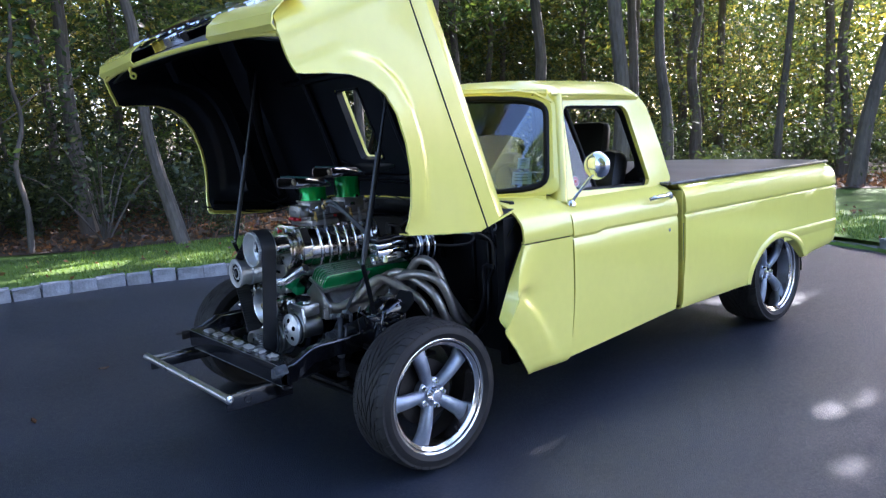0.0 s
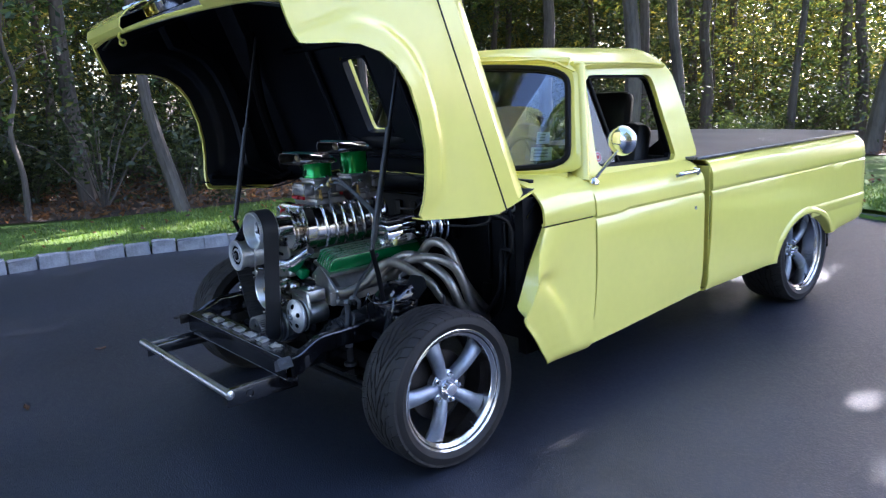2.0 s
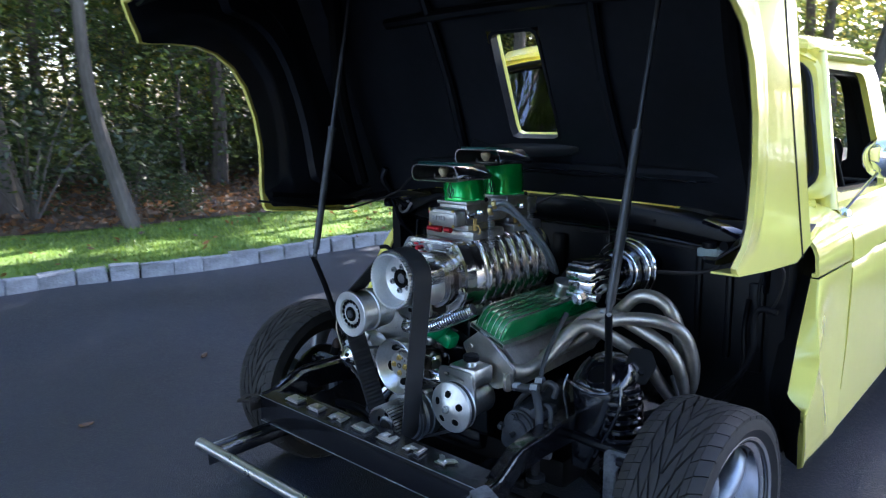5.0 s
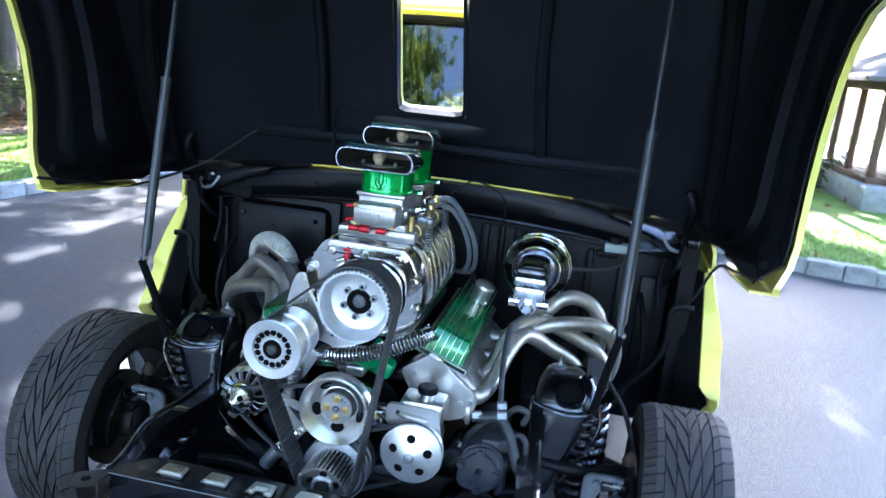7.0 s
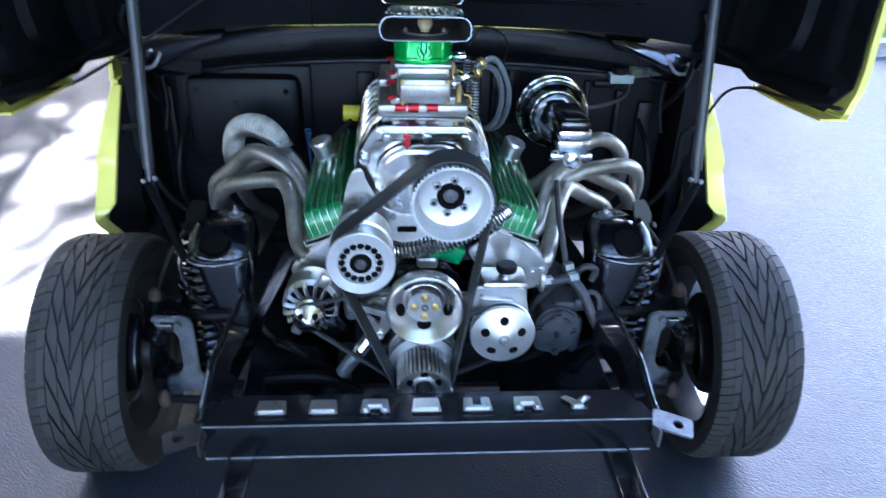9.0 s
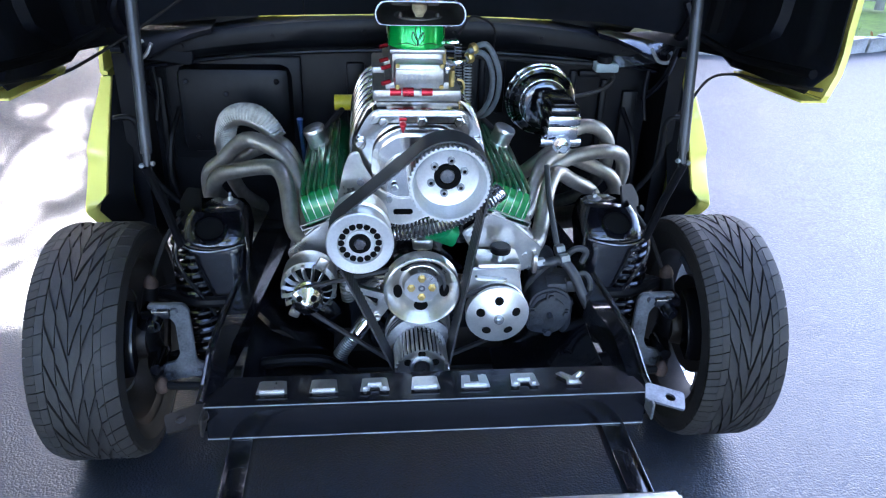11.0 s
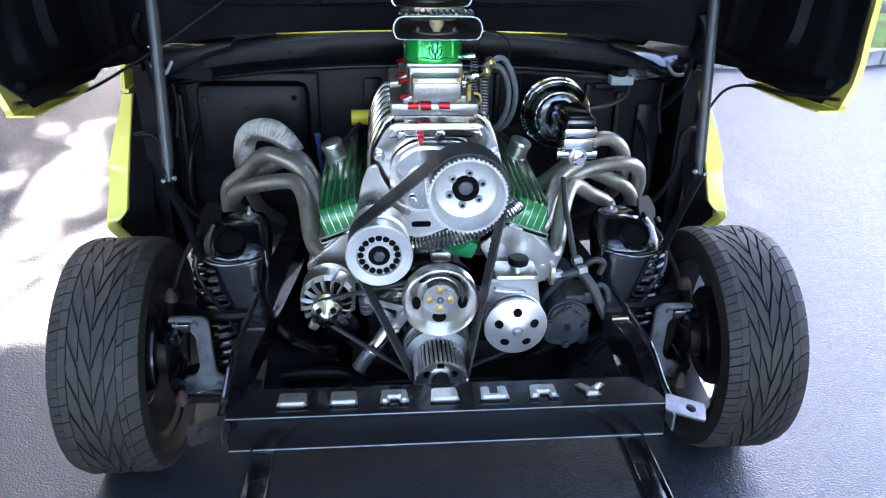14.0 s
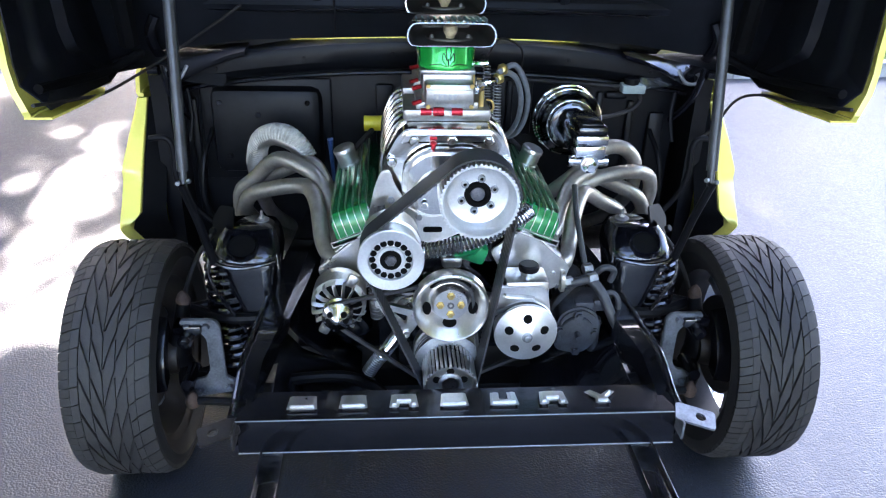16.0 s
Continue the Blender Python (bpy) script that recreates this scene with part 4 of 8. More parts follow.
# upper cab: pillars, side frames, roof
XW = lambda z: 0.850 - (z - 1.09) * (0.850 - 0.748) / 0.52
for sx, side in SIDES:
    bm = bm_new()
    outer = rounded([(0.93, 1.085), (2.00, 1.075), (1.95, 1.30), (1.87, 1.56), (1.80, 1.625), (1.03, 1.625)], 0.05)
    inner = rounded([(1.095, 1.118), (1.785, 1.096), (1.668, 1.562), (1.112, 1.572)], 0.055)
    ring_slab(bm, outer, inner, (0, 0, 0), (0, 1, 0), (0, 0, 1), (sx * 0.05, 0, 0), 72,
              lambda p, s=sx: Vector((s * (XW(p.z) - 0.05) + p.x, p.y, p.z)))
    part("door_frame", bm, M_YELLOW, cab)
    bm = bm_new()
    outer2 = rounded([(1.09, 1.112), (1.79, 1.09), (1.672, 1.567), (1.107, 1.577)], 0.055)
    inner2 = rounded([(1.108, 1.131), (1.772, 1.109), (1.658, 1.548), (1.124, 1.558)], 0.05)
    ring_slab(bm, outer2, inner2, (0, 0, 0), (0, 1, 0), (0, 0, 1), (sx * 0.03, 0, 0), 72,
              lambda p, s=sx: Vector((s * (XW(p.z) - 0.055) + p.x, p.y, p.z)))
    tube(bm, [(sx * (XW(1.13) - 0.035), 1.315, 1.12), (sx * (XW(1.55) - 0.035), 1.175, 1.555)], 0.009, 8, smooth=False)
    part("window_seal", bm, M_SATIN, cab, "black rubber window seal")
    bm = bm_new()
    ring = [(1.11, 1.13), (1.318, 1.122), (1.178, 1.555), (1.126, 1.557)]
    slab(bm, ring, (0, 0, 0), (0, 1, 0), (0, 0, 1), (0.004, 0, 0))
    for v in bm.verts:
        v.co.x += sx * (XW(v.co.z) - 0.045)
    part("vent_glass", bm, M_GLASS2, cab, "triangular vent window glass").visible_shadow = False

bm = bm_new()
lathe(bm, [(0, 0.002), (0.028, 0.002), (0.028, 0.0)], (XW(1.165) - 0.038, 1.155, 1.165), (1, 0, 0.2), 24)
vst = part("sticker", bm, mat("white_sticker_vinyl", (0.7, 0.7, 0.7), 0.5), cab, "round white and red sticker on the vent glass")
bm = bm_new()
lathe(bm, [(0.017, 0.003), (0.023, 0.003), (0.023, 0.0015)], (XW(1.165) - 0.038, 1.155, 1.165), (1, 0, 0.2), 24)
box(bm, (XW(1.165) - 0.035, 1.155, 1.165), (0.002, 0.018, 0.018))
part("print", bm, mat("red_print", (0.5, 0.05, 0.05), 0.5), vst, "red ring and block")
bm = bm_new()
rows = []
for i in range(19):
    t = -1 + 2 * i / 18
    ax = abs(t)
    edge = max(0.0, (ax - 0.72) / 0.28)
    row = []
    for k in range(17):
        u = k / 16
        front = 0.845 + 0.165 * ax ** 2.2
        back = 1.935 - 0.155 * ax ** 4
        y = front + (back - front) * u
        z = 1.738 - 0.035 * ax ** 2 - 0.085 * edge ** 2.2 - 0.02 * (u - 0.45) ** 2
        fe, be = max(0.0, (0.10 - u) / 0.10), max(0.0, (u - 0.88) / 0.12)
        z -= 0.060 * fe ** 2 * (1 - 0.6 * edge) + 0.075 * be ** 2 * (1 - edge)
        row.append(Vector((t * 0.772, y, z)))
    rows.append(row)
grid(bm, rows, 0.02)
part("roof", bm, M_YELLOW, cab, "yellow domed cab roof")
bm = bm_new()
for sx, side in SIDES:
    tube(bm, [(sx * 0.775, 1.0, 1.630), (sx * 0.782, 1.3, 1.628), (sx * 0.78, 1.55, 1.624), (sx * 0.772, 1.72, 1.615)], 0.008, 8)
parts("drip_rail", bm, M_YELLOW, cab)

# windscreen


def screen(u, v):
    """A point of the windscreen: u across (-1..1), v up (0..1)."""
    a = abs(u)
    y = (0.565 + 0.31 * a ** 2.4) * (1 - v) + (0.865 + 0.15 * a ** 2.4) * v
    y -= 0.004 * 4 * v * (1 - v) * (1 - 0.5 * a)
    return Vector((u * (0.838 - 0.108 * v), y, 1.132 * (1 - v) + (1.650 - 0.042 * a ** 2) * v))


bm = bm_new()
grid(bm, [[screen(1.01 * (-1 + 2 * i / 24), j / 8) for j in range(9)] for i in range(25)], 0.005)
ws = part("windscreen", bm, M_GLASS, cab, "curved windscreen glass reflecting the sky")
ws.visible_shadow = False
bm = bm_new()


def opening(a, n, ku, kv, lift):
    """A point on a rounded outline round the middle of the windscreen."""
    c, s = math.cos(a), math.sin(a)
    r = (abs(c) ** n + abs(s) ** n) ** (-1 / n)
    p = screen(ku * r * c, 0.5 + 0.5 * kv * r * s)
    return p + Vector((lift * 0.5 * ku * r * c, -lift, lift * 0.3))


RING = [2 * math.pi * i / 120 for i in range(121)]
tube(bm, [opening(a, 10, 1.005, 0.965, 0.006) for a in RING], 0.016, 8, 1, cap=False)
part("windscreen_seal", bm, M_SATIN, cab, "black rubber windscreen seal")
bm = bm_new()
for sx, side in SIDES:
    tube(bm, [(sx * 0.850, 0.955, 1.07), (sx * 0.795, 1.02, 1.36), (sx * 0.745, 1.065, 1.63)], [0.046, 0.042, 0.040], 12)
    tube(bm, [screen(sx * k / 8, 0) + Vector((0, 0.0, -0.034)) for k in range(9)], 0.024, 8)
tube(bm, [screen(-1 + 2 * i / 12, 1) + Vector((0, 0.012, 0.028)) for i in range(13)], 0.024, 8)
grid(bm, [[opening(a, 10, 1.018, 0.99, 0.006), opening(a, 14, 1.04, 1.03, 0.012), opening(a, 20, 1.06, 1.075, 0.004)] for a in RING], 0.003)
part("screen_surround", bm, M_YELLOW, cab)
# back of the cab
bm = bm_new()
ring_slab(bm, rounded([(-0.83, 1.05), (0.83, 1.05), (0.745, 1.64), (-0.745, 1.64)], 0.08), rounded([(-0.68, 1.14), (0.68, 1.14), (0.63, 1.595), (-0.63, 1.595)], 0.08),
          (0, 1.93, 0), (1, 0, 0), (0, 0, 1), (0, 0.03, 0), 72, lambda p: p - Vector((0, (p.z - 1.1) * 0.12 + 0.11 * max(0.0, (p.z - 1.42) / 0.22) ** 1.6 * (abs(p.x) / 0.745) ** 3, 0)))
part("cab_back", bm, M_YELLOW, cab)

# inside the cab
bm = bm_new()
tube(bm, [(-0.80, 0.90, 1.02), (-0.4, 0.86, 1.06), (0.4, 0.86, 1.06), (0.80, 0.90, 1.02)], 0.075, 12)
part("dashboard", bm, M_SATIN, cab, "black padded dashboard")
for sx in (0.42, -0.42):
    bm = bm_new()
    box(bm, (sx, 1.45, 0.70), (0.52, 0.50, 0.20), bev=0.05)
    box(bm, (sx, 1.70, 0.98), (0.50, 0.16, 0.66), (-14, 0, 0), bev=0.06)
    box(bm, (sx, 1.755, 1.34), (0.28, 0.10, 0.28), (-10, 0, 0), bev=0.045)
    part("bucket_seat", bm, M_SEAT, cab, "black vinyl bucket seat with headrest")
bm = bm_new()
ring_slab(bm, rounded([(-0.80, 0.5), (0.80, 0.5), (0.72, 1.62), (-0.72, 1.62)], 0.08), rounded([(-0.67, 1.15), (0.67, 1.15), (0.62, 1.585), (-0.62, 1.585)], 0.08),
          (0, 1.90, 0), (1, 0, 0), (0, 0, 1), (0, 0.01, 0), 72, lambda p: p - Vector((0, (p.z - 1.1) * 0.12 + 0.11 * max(0.0, (p.z - 1.42) / 0.22) ** 1.6 * (abs(p.x) / 0.745) ** 3, 0)))
for sx in (1, -1):
    slab(bm, [(0.98, 0.4), (1.88, 0.4), (1.88, 1.08), (0.98, 1.08)], (sx * 0.80, 0, 0), (0, 1, 0), (0, 0, 1), (sx * 0.01, 0, 0))
box(bm, (0, 1.4, 1.635), (1.36, 0.85, 0.01))
part("cab_trim", bm, M_SEAT, cab, "black interior trim and headliner")
bm = bm_new()
a, u, v = basis((0, 1, 0.55))
lathe(bm, [(0.19 + 0.013 * math.cos(t), 0.013 * math.sin(t)) for t in (2 * math.pi * k / 8 for k in range(8))], (0.40, 1.14, 1.10), (0, 1, 0.55), 32, closed=True)
cyl(bm, (0.40, 1.14, 1.10), (0.40, 0.85, 0.93), 0.022)
for k in range(3):
    t = radians(90 + 120 * k)
    tube(bm, [Vector((0.40, 1.14, 1.10)), Vector((0.40, 1.14, 1.10)) + (u * math.cos(t) + v * math.sin(t)) * 0.19], 0.008, 6, smooth=False)
part("steering_wheel", bm, M_SATIN, cab, "thin black steering wheel")
for x0, x1, z0, z1 in ((0.672, 0.756, 1.175, 1.238), (0.690, 0.744, 1.255, 1.31)):
    bm = bm_new()
    grid(bm, [[screen(x0 / 0.82 + (x1 - x0) / 0.82 * i / 4, (z0 - 1.128 + (z1 - z0) * j / 2) / 0.5) + Vector((0, 0.012, 0)) for j in range(3)] for i in range(5)], 0.002)
    st = part("sticker", bm, M_PAPER, cab, "pale paper sticker inside the windscreen")
    bm = bm_new()
    for q in range(3):
        zz = z0 + (z1 - z0) * (0.25 + 0.25 * q)
        grid(bm, [[screen((x0 + 0.015) / 0.82 + (x1 - x0 - 0.03) / 0.82 * i / 4, (zz - 1.128 + 0.006 * j) / 0.5) + Vector((0, 0.008, 0)) for j in range(2)] for i in range(5)], 0.0015)
    part("print", bm, M_INK, st, "dark unreadable print bars")

# ---- bed ----
ARCH = (3.20, 0.30)


def bed_bottom(y):
    base = 0.325 + 0.012 * (y - 1.94) + 0.10 * max(0.0, (y - 2.75) / 1.3)
    d = (y - 3.18) / 0.42
    if abs(d) < 1:
        base = max(base, 0.28 + 0.325 * math.sqrt(1 - d * d))
    return base


def bed_y(y, z):
    """The bed's front edge leans back and its tail bulges."""
    lead = 0.026 * ease((z - 0.42) / 0.3) * max(0.0, 1 - (y - 1.945) / 0.3)
    return y + lead + 0.088 * ease((y - 3.66) / 0.40) * (1 - 0.5 * min(1.0, abs(z - 0.66) / 0.43) ** 2)


for sx, side in SIDES:
    bm = bm_new()
    ys = [1.945 + (2.74 - 1.945) * i / 10 for i in range(10)] + [2.74 + 0.88 * (0.5 - 0.5 * math.cos(math.pi * i / 22)) for i in range(23)] + [3.66, 3.75, 3.85, 3.95, 4.02, 4.06, 4.075]
    fr = [0.0, 0.02, 0.06, 0.12, 0.2, 0.3, 0.42, 0.55, 0.68, 0.8, 0.9, 0.97, 1.0]
    rows = []
    for y in ys:
        zb = bed_bottom(y)
        round_end = max(0.0, (y - 3.96) / 0.115)
        inset = 0.03 * round_end ** 2.5
        row = [Vector((sx * (0.86 - inset), y, zb + 0.004)), Vector((sx * (0.925 - inset), y, zb))]
        for f in fr:
            z = zb + 0.012 + (0.905 - zb - 0.012) * f
            plain = ease((abs(y - 3.18) - 0.42) / 0.10)
            x = 0.960 - 0.015 * max(0.0, 1 - f / 0.12) ** 2 * plain
            row.append(Vector((sx * (x - inset - (0.010 if f == 1.0 else 0)), y, z)))
        for z, x in ((0.918, 0.962), (0.93, 0.964), (0.99, 0.961), (1.03, 0.953), (1.062, 0.935), (1.082, 0.905), (1.088, 0.86)):
            row.append(Vector((sx * (x - inset), y - 0.10 * max(0.0, (z - 0.95) / 0.14) ** 2 * round_end, z)))
        rows.append(row)
    for row in rows:
        for p in row:
            p.y = bed_y(p.y, p.z)
    grid(bm, rows, 0.012)
    ob = part("bed_side", bm, M_YELLOW, truck, "yellow smooth bed side with flared wheel arch")
    # raised lip round the wheel arch, and the crease that runs from it to the tail
    bm = bm_new()
    rows = []
    for i in range(41):
        a = math.pi * (0.94 - 0.80 * i / 40)
        c, s = math.cos(a), math.sin(a)
        n = Vector((c / 0.42, s / 0.325)).normalized()
        k = (0.2 + 0.8 * ease(i / 12)) * ease((40 - i) / 6)
        rows.append([Vector((sx * (0.961 + k * h), 3.18 + 0.42 * c + n.x * o, 0.282 + 0.325 * s + n.y * o)) for o, h in ((0.0, -0.012), (0.002, 0.006), (0.010, 0.010), (0.024, 0.010), (0.036, 0.006), (0.046, 0.001), (0.052, -0.0025))])
    grid(bm, rows, 0.002)
    part("arch_lip", bm, M_YELLOW, ob, "raised lip round the rear wheel arch", 80)
    bm = bm_new()
    rows = []
    for i in range(13):
        y = 3.24 + 0.80 * i / 12
        k = ease(i / 2) * ease((13 - i) / 2)
        inset = 0.03 * max(0.0, (y - 3.96) / 0.115) ** 2.5
        rows.append([Vector((sx * (0.961 - inset + k * h), bed_y(y, 0.632), 0.632 + o)) for o, h in ((0.022, -0.0025), (0.014, 0.002), (0.004, 0.006), (-0.008, 0.006), (-0.03, 0.003), (-0.06, -0.0025))])
    grid(bm, rows, 0.002)
    part("crease", bm, M_YELLOW, ob, "pressed crease from the arch to the tail", 80)
    bm = bm_new()
    ring = [(3.52, 0.84), (3.60, 0.845), (3.605, 0.70), (3.525, 0.70)]
    ring_slab(bm, rounded(ring, 0.012), rounded([(3.524, 0.836), (3.596, 0.841), (3.601, 0.704), (3.529, 0.704)], 0.010), (sx * 0.9595, 0, 0), (0, 1, 0), (0, 0, 1), (sx * 0.0008, 0, 0), 40)
    part("filler_flap", bm, M_YELLOW, ob)
bm = bm_new()
box(bm, (0, 4.11, 0.74), (1.78, 0.05, 0.62), bev=0.015)
part("tailgate", bm, M_YELLOW, truck, "yellow tailgate")
bm = bm_new()
box(bm, (0, 1.985, 0.70), (1.84, 0.03, 0.70))
box(bm, (0, 3.0, 0.52), (1.60, 2.1, 0.04))
for sx in (1, -1):
    lathe(bm, [(0.44, 0), (0.44, 0.25)], (sx * 0.66, 3.2, 0.30), (sx, 0, 0), 28, a0=0, a1=180)
    lathe(bm, [(0.0, 0), (0.44, 0)], (sx * 0.66, 3.2, 0.30), (sx, 0, 0), 28, a0=0, a1=180)
part("bed_floor", bm, M_SATIN, truck, "dark bed floor and wheel tubs")
bm = bm_new()
rows = []
for i in range(21):
    x = -0.90 + 1.80 * i / 20
    rows.append([Vector((x, 1.885 + 2.175 * j / 24, 1.100 + 0.012 * (1 - (x / 0.9) ** 2) + 0.003 * math.sin(j * 0.9))) for j in range(25)])
grid(bm, rows, 0.014)
ton = part("tonneau_cover", bm, M_TONN, truck, "weathered brown tonneau cover over the bed")
bm = bm_new()
for sx in (1, -1):
    box(bm, (sx * 0.905, 2.968, 1.094), (0.022, 2.156, 0.016), bev=0.004)
box(bm, (0, 1.878, 1.096), (1.80, 0.018, 0.016), bev=0.004)
part("cover_rail", bm, M_DSTEEL, ton, "dark metal edge rail of the cover")
bm = bm_new()
box(bm, (0, 1.956, 0.70), (1.90, 0.006, 0.70))
part("bed_front", bm, M_YELLOW, truck, "yellow front wall of the bed")


# ---- the tilted front end: s up along the hood from the scoop hole, w out from its underside ----
HO = Vector((0, 0.402, 1.345))
HS = Vector((0, -0.367, 0.930)).normalized()
HW = Vector((0, -HS.z, HS.y))


def H(x, s, w):
    return HO + Vector((x, 0, 0)) + HS * s + HW * w


EDGE = [(-0.275, 0.02), (-0.265, 0.12), (-0.252, 0.245), (-0.165, 0.43), (-0.072, 0.612), (-0.055, 0.615), (0.08, 0.545), (0.17, 0.508), (0.28, 0.482), (0.40, 0.475), (0.49, 0.495), (0.56, 0.540),
        (0.615, 0.61), (0.655, 0.70), (0.685, 0.785), (0.70, 0.815), (0.78, 0.818), (0.86, 0.812), (0.905, 0.78), (0.935, 0.70)]
SECT = [(0.0, -0.045), (0.30, -0.043), (0.60, -0.036), (0.80, -0.018), (0.90, 0.012), (0.955, 0.06), (0.975, 0.115), (0.982, 0.19)]
bm = bm_new()
# outer hood skin, left open for the scoop
HX = [-0.975, -0.955, -0.90, -0.80, -0.60, -0.30, -0.115, 0.115, 0.30, 0.60, 0.80, 0.90, 0.955, 0.975]


def hood_w(x):
    a = abs(x)
    for (x0, w0), (x1, w1) in zip(SECT, SECT[1:]):
        if a <= x1:
            return w0 + (w1 - w0) * (a - x0) / (x1 - x0)
    return SECT[-1][1]


HSS = [-0.27, -0.2, -0.1, -0.012, 0.40, 0.55, 0.70, 0.80, 0.88, 0.94]


def rear(x, s):
    """The hood's rear edge is hollow in the middle, round the windscreen's foot."""
    return s + 0.038 * (1 - (abs(x) / 0.975) ** 1.4) * max(0.0, min(1.0, (-0.1 - s) / 0.17))


vs = [[bm.verts.new(H(x, rear(x, s), hood_w(x))) for s in HSS] for x in HX]
fs = []
for i in range(len(HX) - 1):
    for j in range(len(HSS) - 1):
        if not (abs(HX[i] + 0.115) < 1e-6 and abs(HSS[j] + 0.012) < 1e-6):
            fs.append(bm.faces.new((vs[i][j], vs[i + 1][j], vs[i + 1][j + 1], vs[i][j + 1])))
bmesh.ops.recalc_face_normals(bm, faces=fs)
bmesh.ops.solidify(bm, geom=fs, thickness=0.006)
front_end = part("front_end", bm, M_YELLOW, truck, "one-piece yellow hood and fenders tilted up on struts")
for sx, side in SIDES:
    bm, bi = bm_new(), bm_new()
    rows, inn = [], []
    off = 0.006 if sx > 0 else 0.0
    cols = [q / 26 for q in range(27)]
    ARCH_LINE = [Vector(p) for p in EDGE[5:17]]
    dense = []
    for (s0, w0), (s1, w1) in zip(EDGE, EDGE[1:]):
        k = 3 if s1 - s0 > 0.03 else 1
        dense += [(s0 + (s1 - s0) * q / k, w0 + (w1 - w0) * q / k) for q in range(k)]
    dense.append(EDGE[-1])
    for s, we in dense:
        r, q = [], []
        w0 = min(0.125, we - 0.01)
        back = max(0.0, min(1.0, (-0.02 - s) / 0.04))
        flare = 0.030 * max(0.0, min(1.0, (s + 0.02) / 0.1)) * max(0.0, min(1.0, (0.74 - s) / 0.08))
        for c in cols:
            w = w0 + (we - w0) * c
            d = we - w
            here = Vector((s, w))
            near = min((here - a - (b - a) * max(0.0, min(1.0, (here - a).dot(b - a) / (b - a).length_squared))).length for a, b in zip(ARCH_LINE, ARCH_LINE[1:]))
            x = 0.976 + off + 0.012 * math.sin(min(1.0, max(0, w) / 0.6) * 2.6)
            x += (0.020 * (1 - ease((near - 0.070) / 0.040)) + 0.006 * math.exp(-(near / 0.03) ** 2)) * ease((s + 0.05) / 0.06) * ease((0.74 - s) / 0.08)
            if s > 0.84:
                x -= 0.10 * ((s - 0.84) / 0.095) ** 2
            r.append(H(sx * x, s, w))
            q.append(H(sx * (x - 0.020 - 0.038 * back * c * c), s + 0.012 * back * min(1.0, max(0.0, w - 0.12) / 0.25), w - 0.012))
        lip = H(sx * (x - 0.015), s, we - 0.002)
        rows.append(r + [lip])
        inn.append(q)
    grid(bm, rows, 0.004)
    fen = part("fender", bm, M_YELLOW, front_end, "yellow front fender with flared wheel arch lip")
    bm = bm_new()
    turn = []
    for k, (s, we) in enumerate(p for p in dense if p[0] < -0.06 and p[1] > 0.2):
        turn.append([H(sx * x, s, we - 0.001) for x in (0.984 + off, 0.960, 0.940 + 0.012 * (k == 0), 0.922 + 0.02 * (k == 0))])
    grid(bm, turn, 0.005)
    part("return_lip", bm, M_YELLOW, fen, "inward lip along the fender's rear edge")
    bm = bm_new()
    off = 0.006 if sx > 0 else 0.0
    tube(bm, [H(sx * (0.9845 + off), -0.262, 0.207), H(sx * (0.9845 + off), 0.1, 0.206), H(sx * (0.9845 + off), 0.5, 0.205), H(sx * (0.9835 + off), 0.84, 0.204)], 0.0042, 8)
    part("hood_seam", bm, M_INNER, front_end, "dark gap between hood and fender")
    # inner liner, with a pressed rib
    for r in inn:
        for i, p in enumerate(r):
            if 8 <= i <= 12:
                p.x -= sx * 0.022
    grid(bi, inn, 0.004)
    part("inner_fender", bi, M_INNER, front_end, "black inner fender liner")
    bm = bm_new()
    tube(bm, [H(sx * 0.80, 0.62, 0.05), H(sx * 0.83, 0.30, 0.14), H(sx * 0.85, 0.10, 0.16), H(sx * 0.87, -0.16, 0.17)], 0.028, 8)
    tube(bm, [H(sx * 0.945, -0.02, 0.575), H(sx * 0.935, -0.12, 0.395), H(sx * 0.92, -0.195, 0.25), H(sx * 0.85, -0.20, 0.15)], 0.012, 8)
    part("brace", bm, M_FLAT, front_end, "black inner fender brace")
bm = bm_new()
vs = [[bm.verts.new(H(x, rear(x, s), max(hood_w(x), -0.03) + 0.028 + (0.03 if 0.6 < abs(x) < 0.9 else 0))) for s in HSS] for x in HX]
fs = []
for i in range(len(HX) - 1):
    for j in range(len(HSS) - 1):
        if not (abs(HX[i] + 0.115) < 1e-6 and abs(HSS[j] + 0.012) < 1e-6):
            fs.append(bm.faces.new((vs[i][j], vs[i + 1][j], vs[i + 1][j + 1], vs[i][j + 1])))
bmesh.ops.recalc_face_normals(bm, faces=fs)
bmesh.ops.solidify(bm, geom=fs, thickness=0.004)
hood_in = part("hood_underside", bm, M_INNER, front_end, "black painted hood underside")
bm = bm_new()
for s, hw in ((-0.13, 0.70), (0.47, 0.60)):
    tube(bm, [H(-hw, s, 0.0), H(-hw * 0.5, s + 0.012, 0.022), H(0, s + 0.016, 0.024), H(hw * 0.5, s + 0.012, 0.022), H(hw, s, 0.0)], 0.022, 8)
for sx in (1, -1):
    tube(bm, [H(sx * 0.36, -0.10, 0.02), H(sx * 0.34, 0.25, 0.02), H(sx * 0.36, 0.75, 0.02)], 0.018, 8)
part("hood_rib", bm, M_INNER, hood_in, "black pressed hood ribs")
bm = bm_new()
tube(bm, [H(-0.43, -0.128, 0.036), H(-0.2, -0.116, 0.046), H(0.1, -0.112, 0.048), H(0.4, -0.122, 0.042), H(0.62, -0.140, 0.030)], 0.0045, 8)
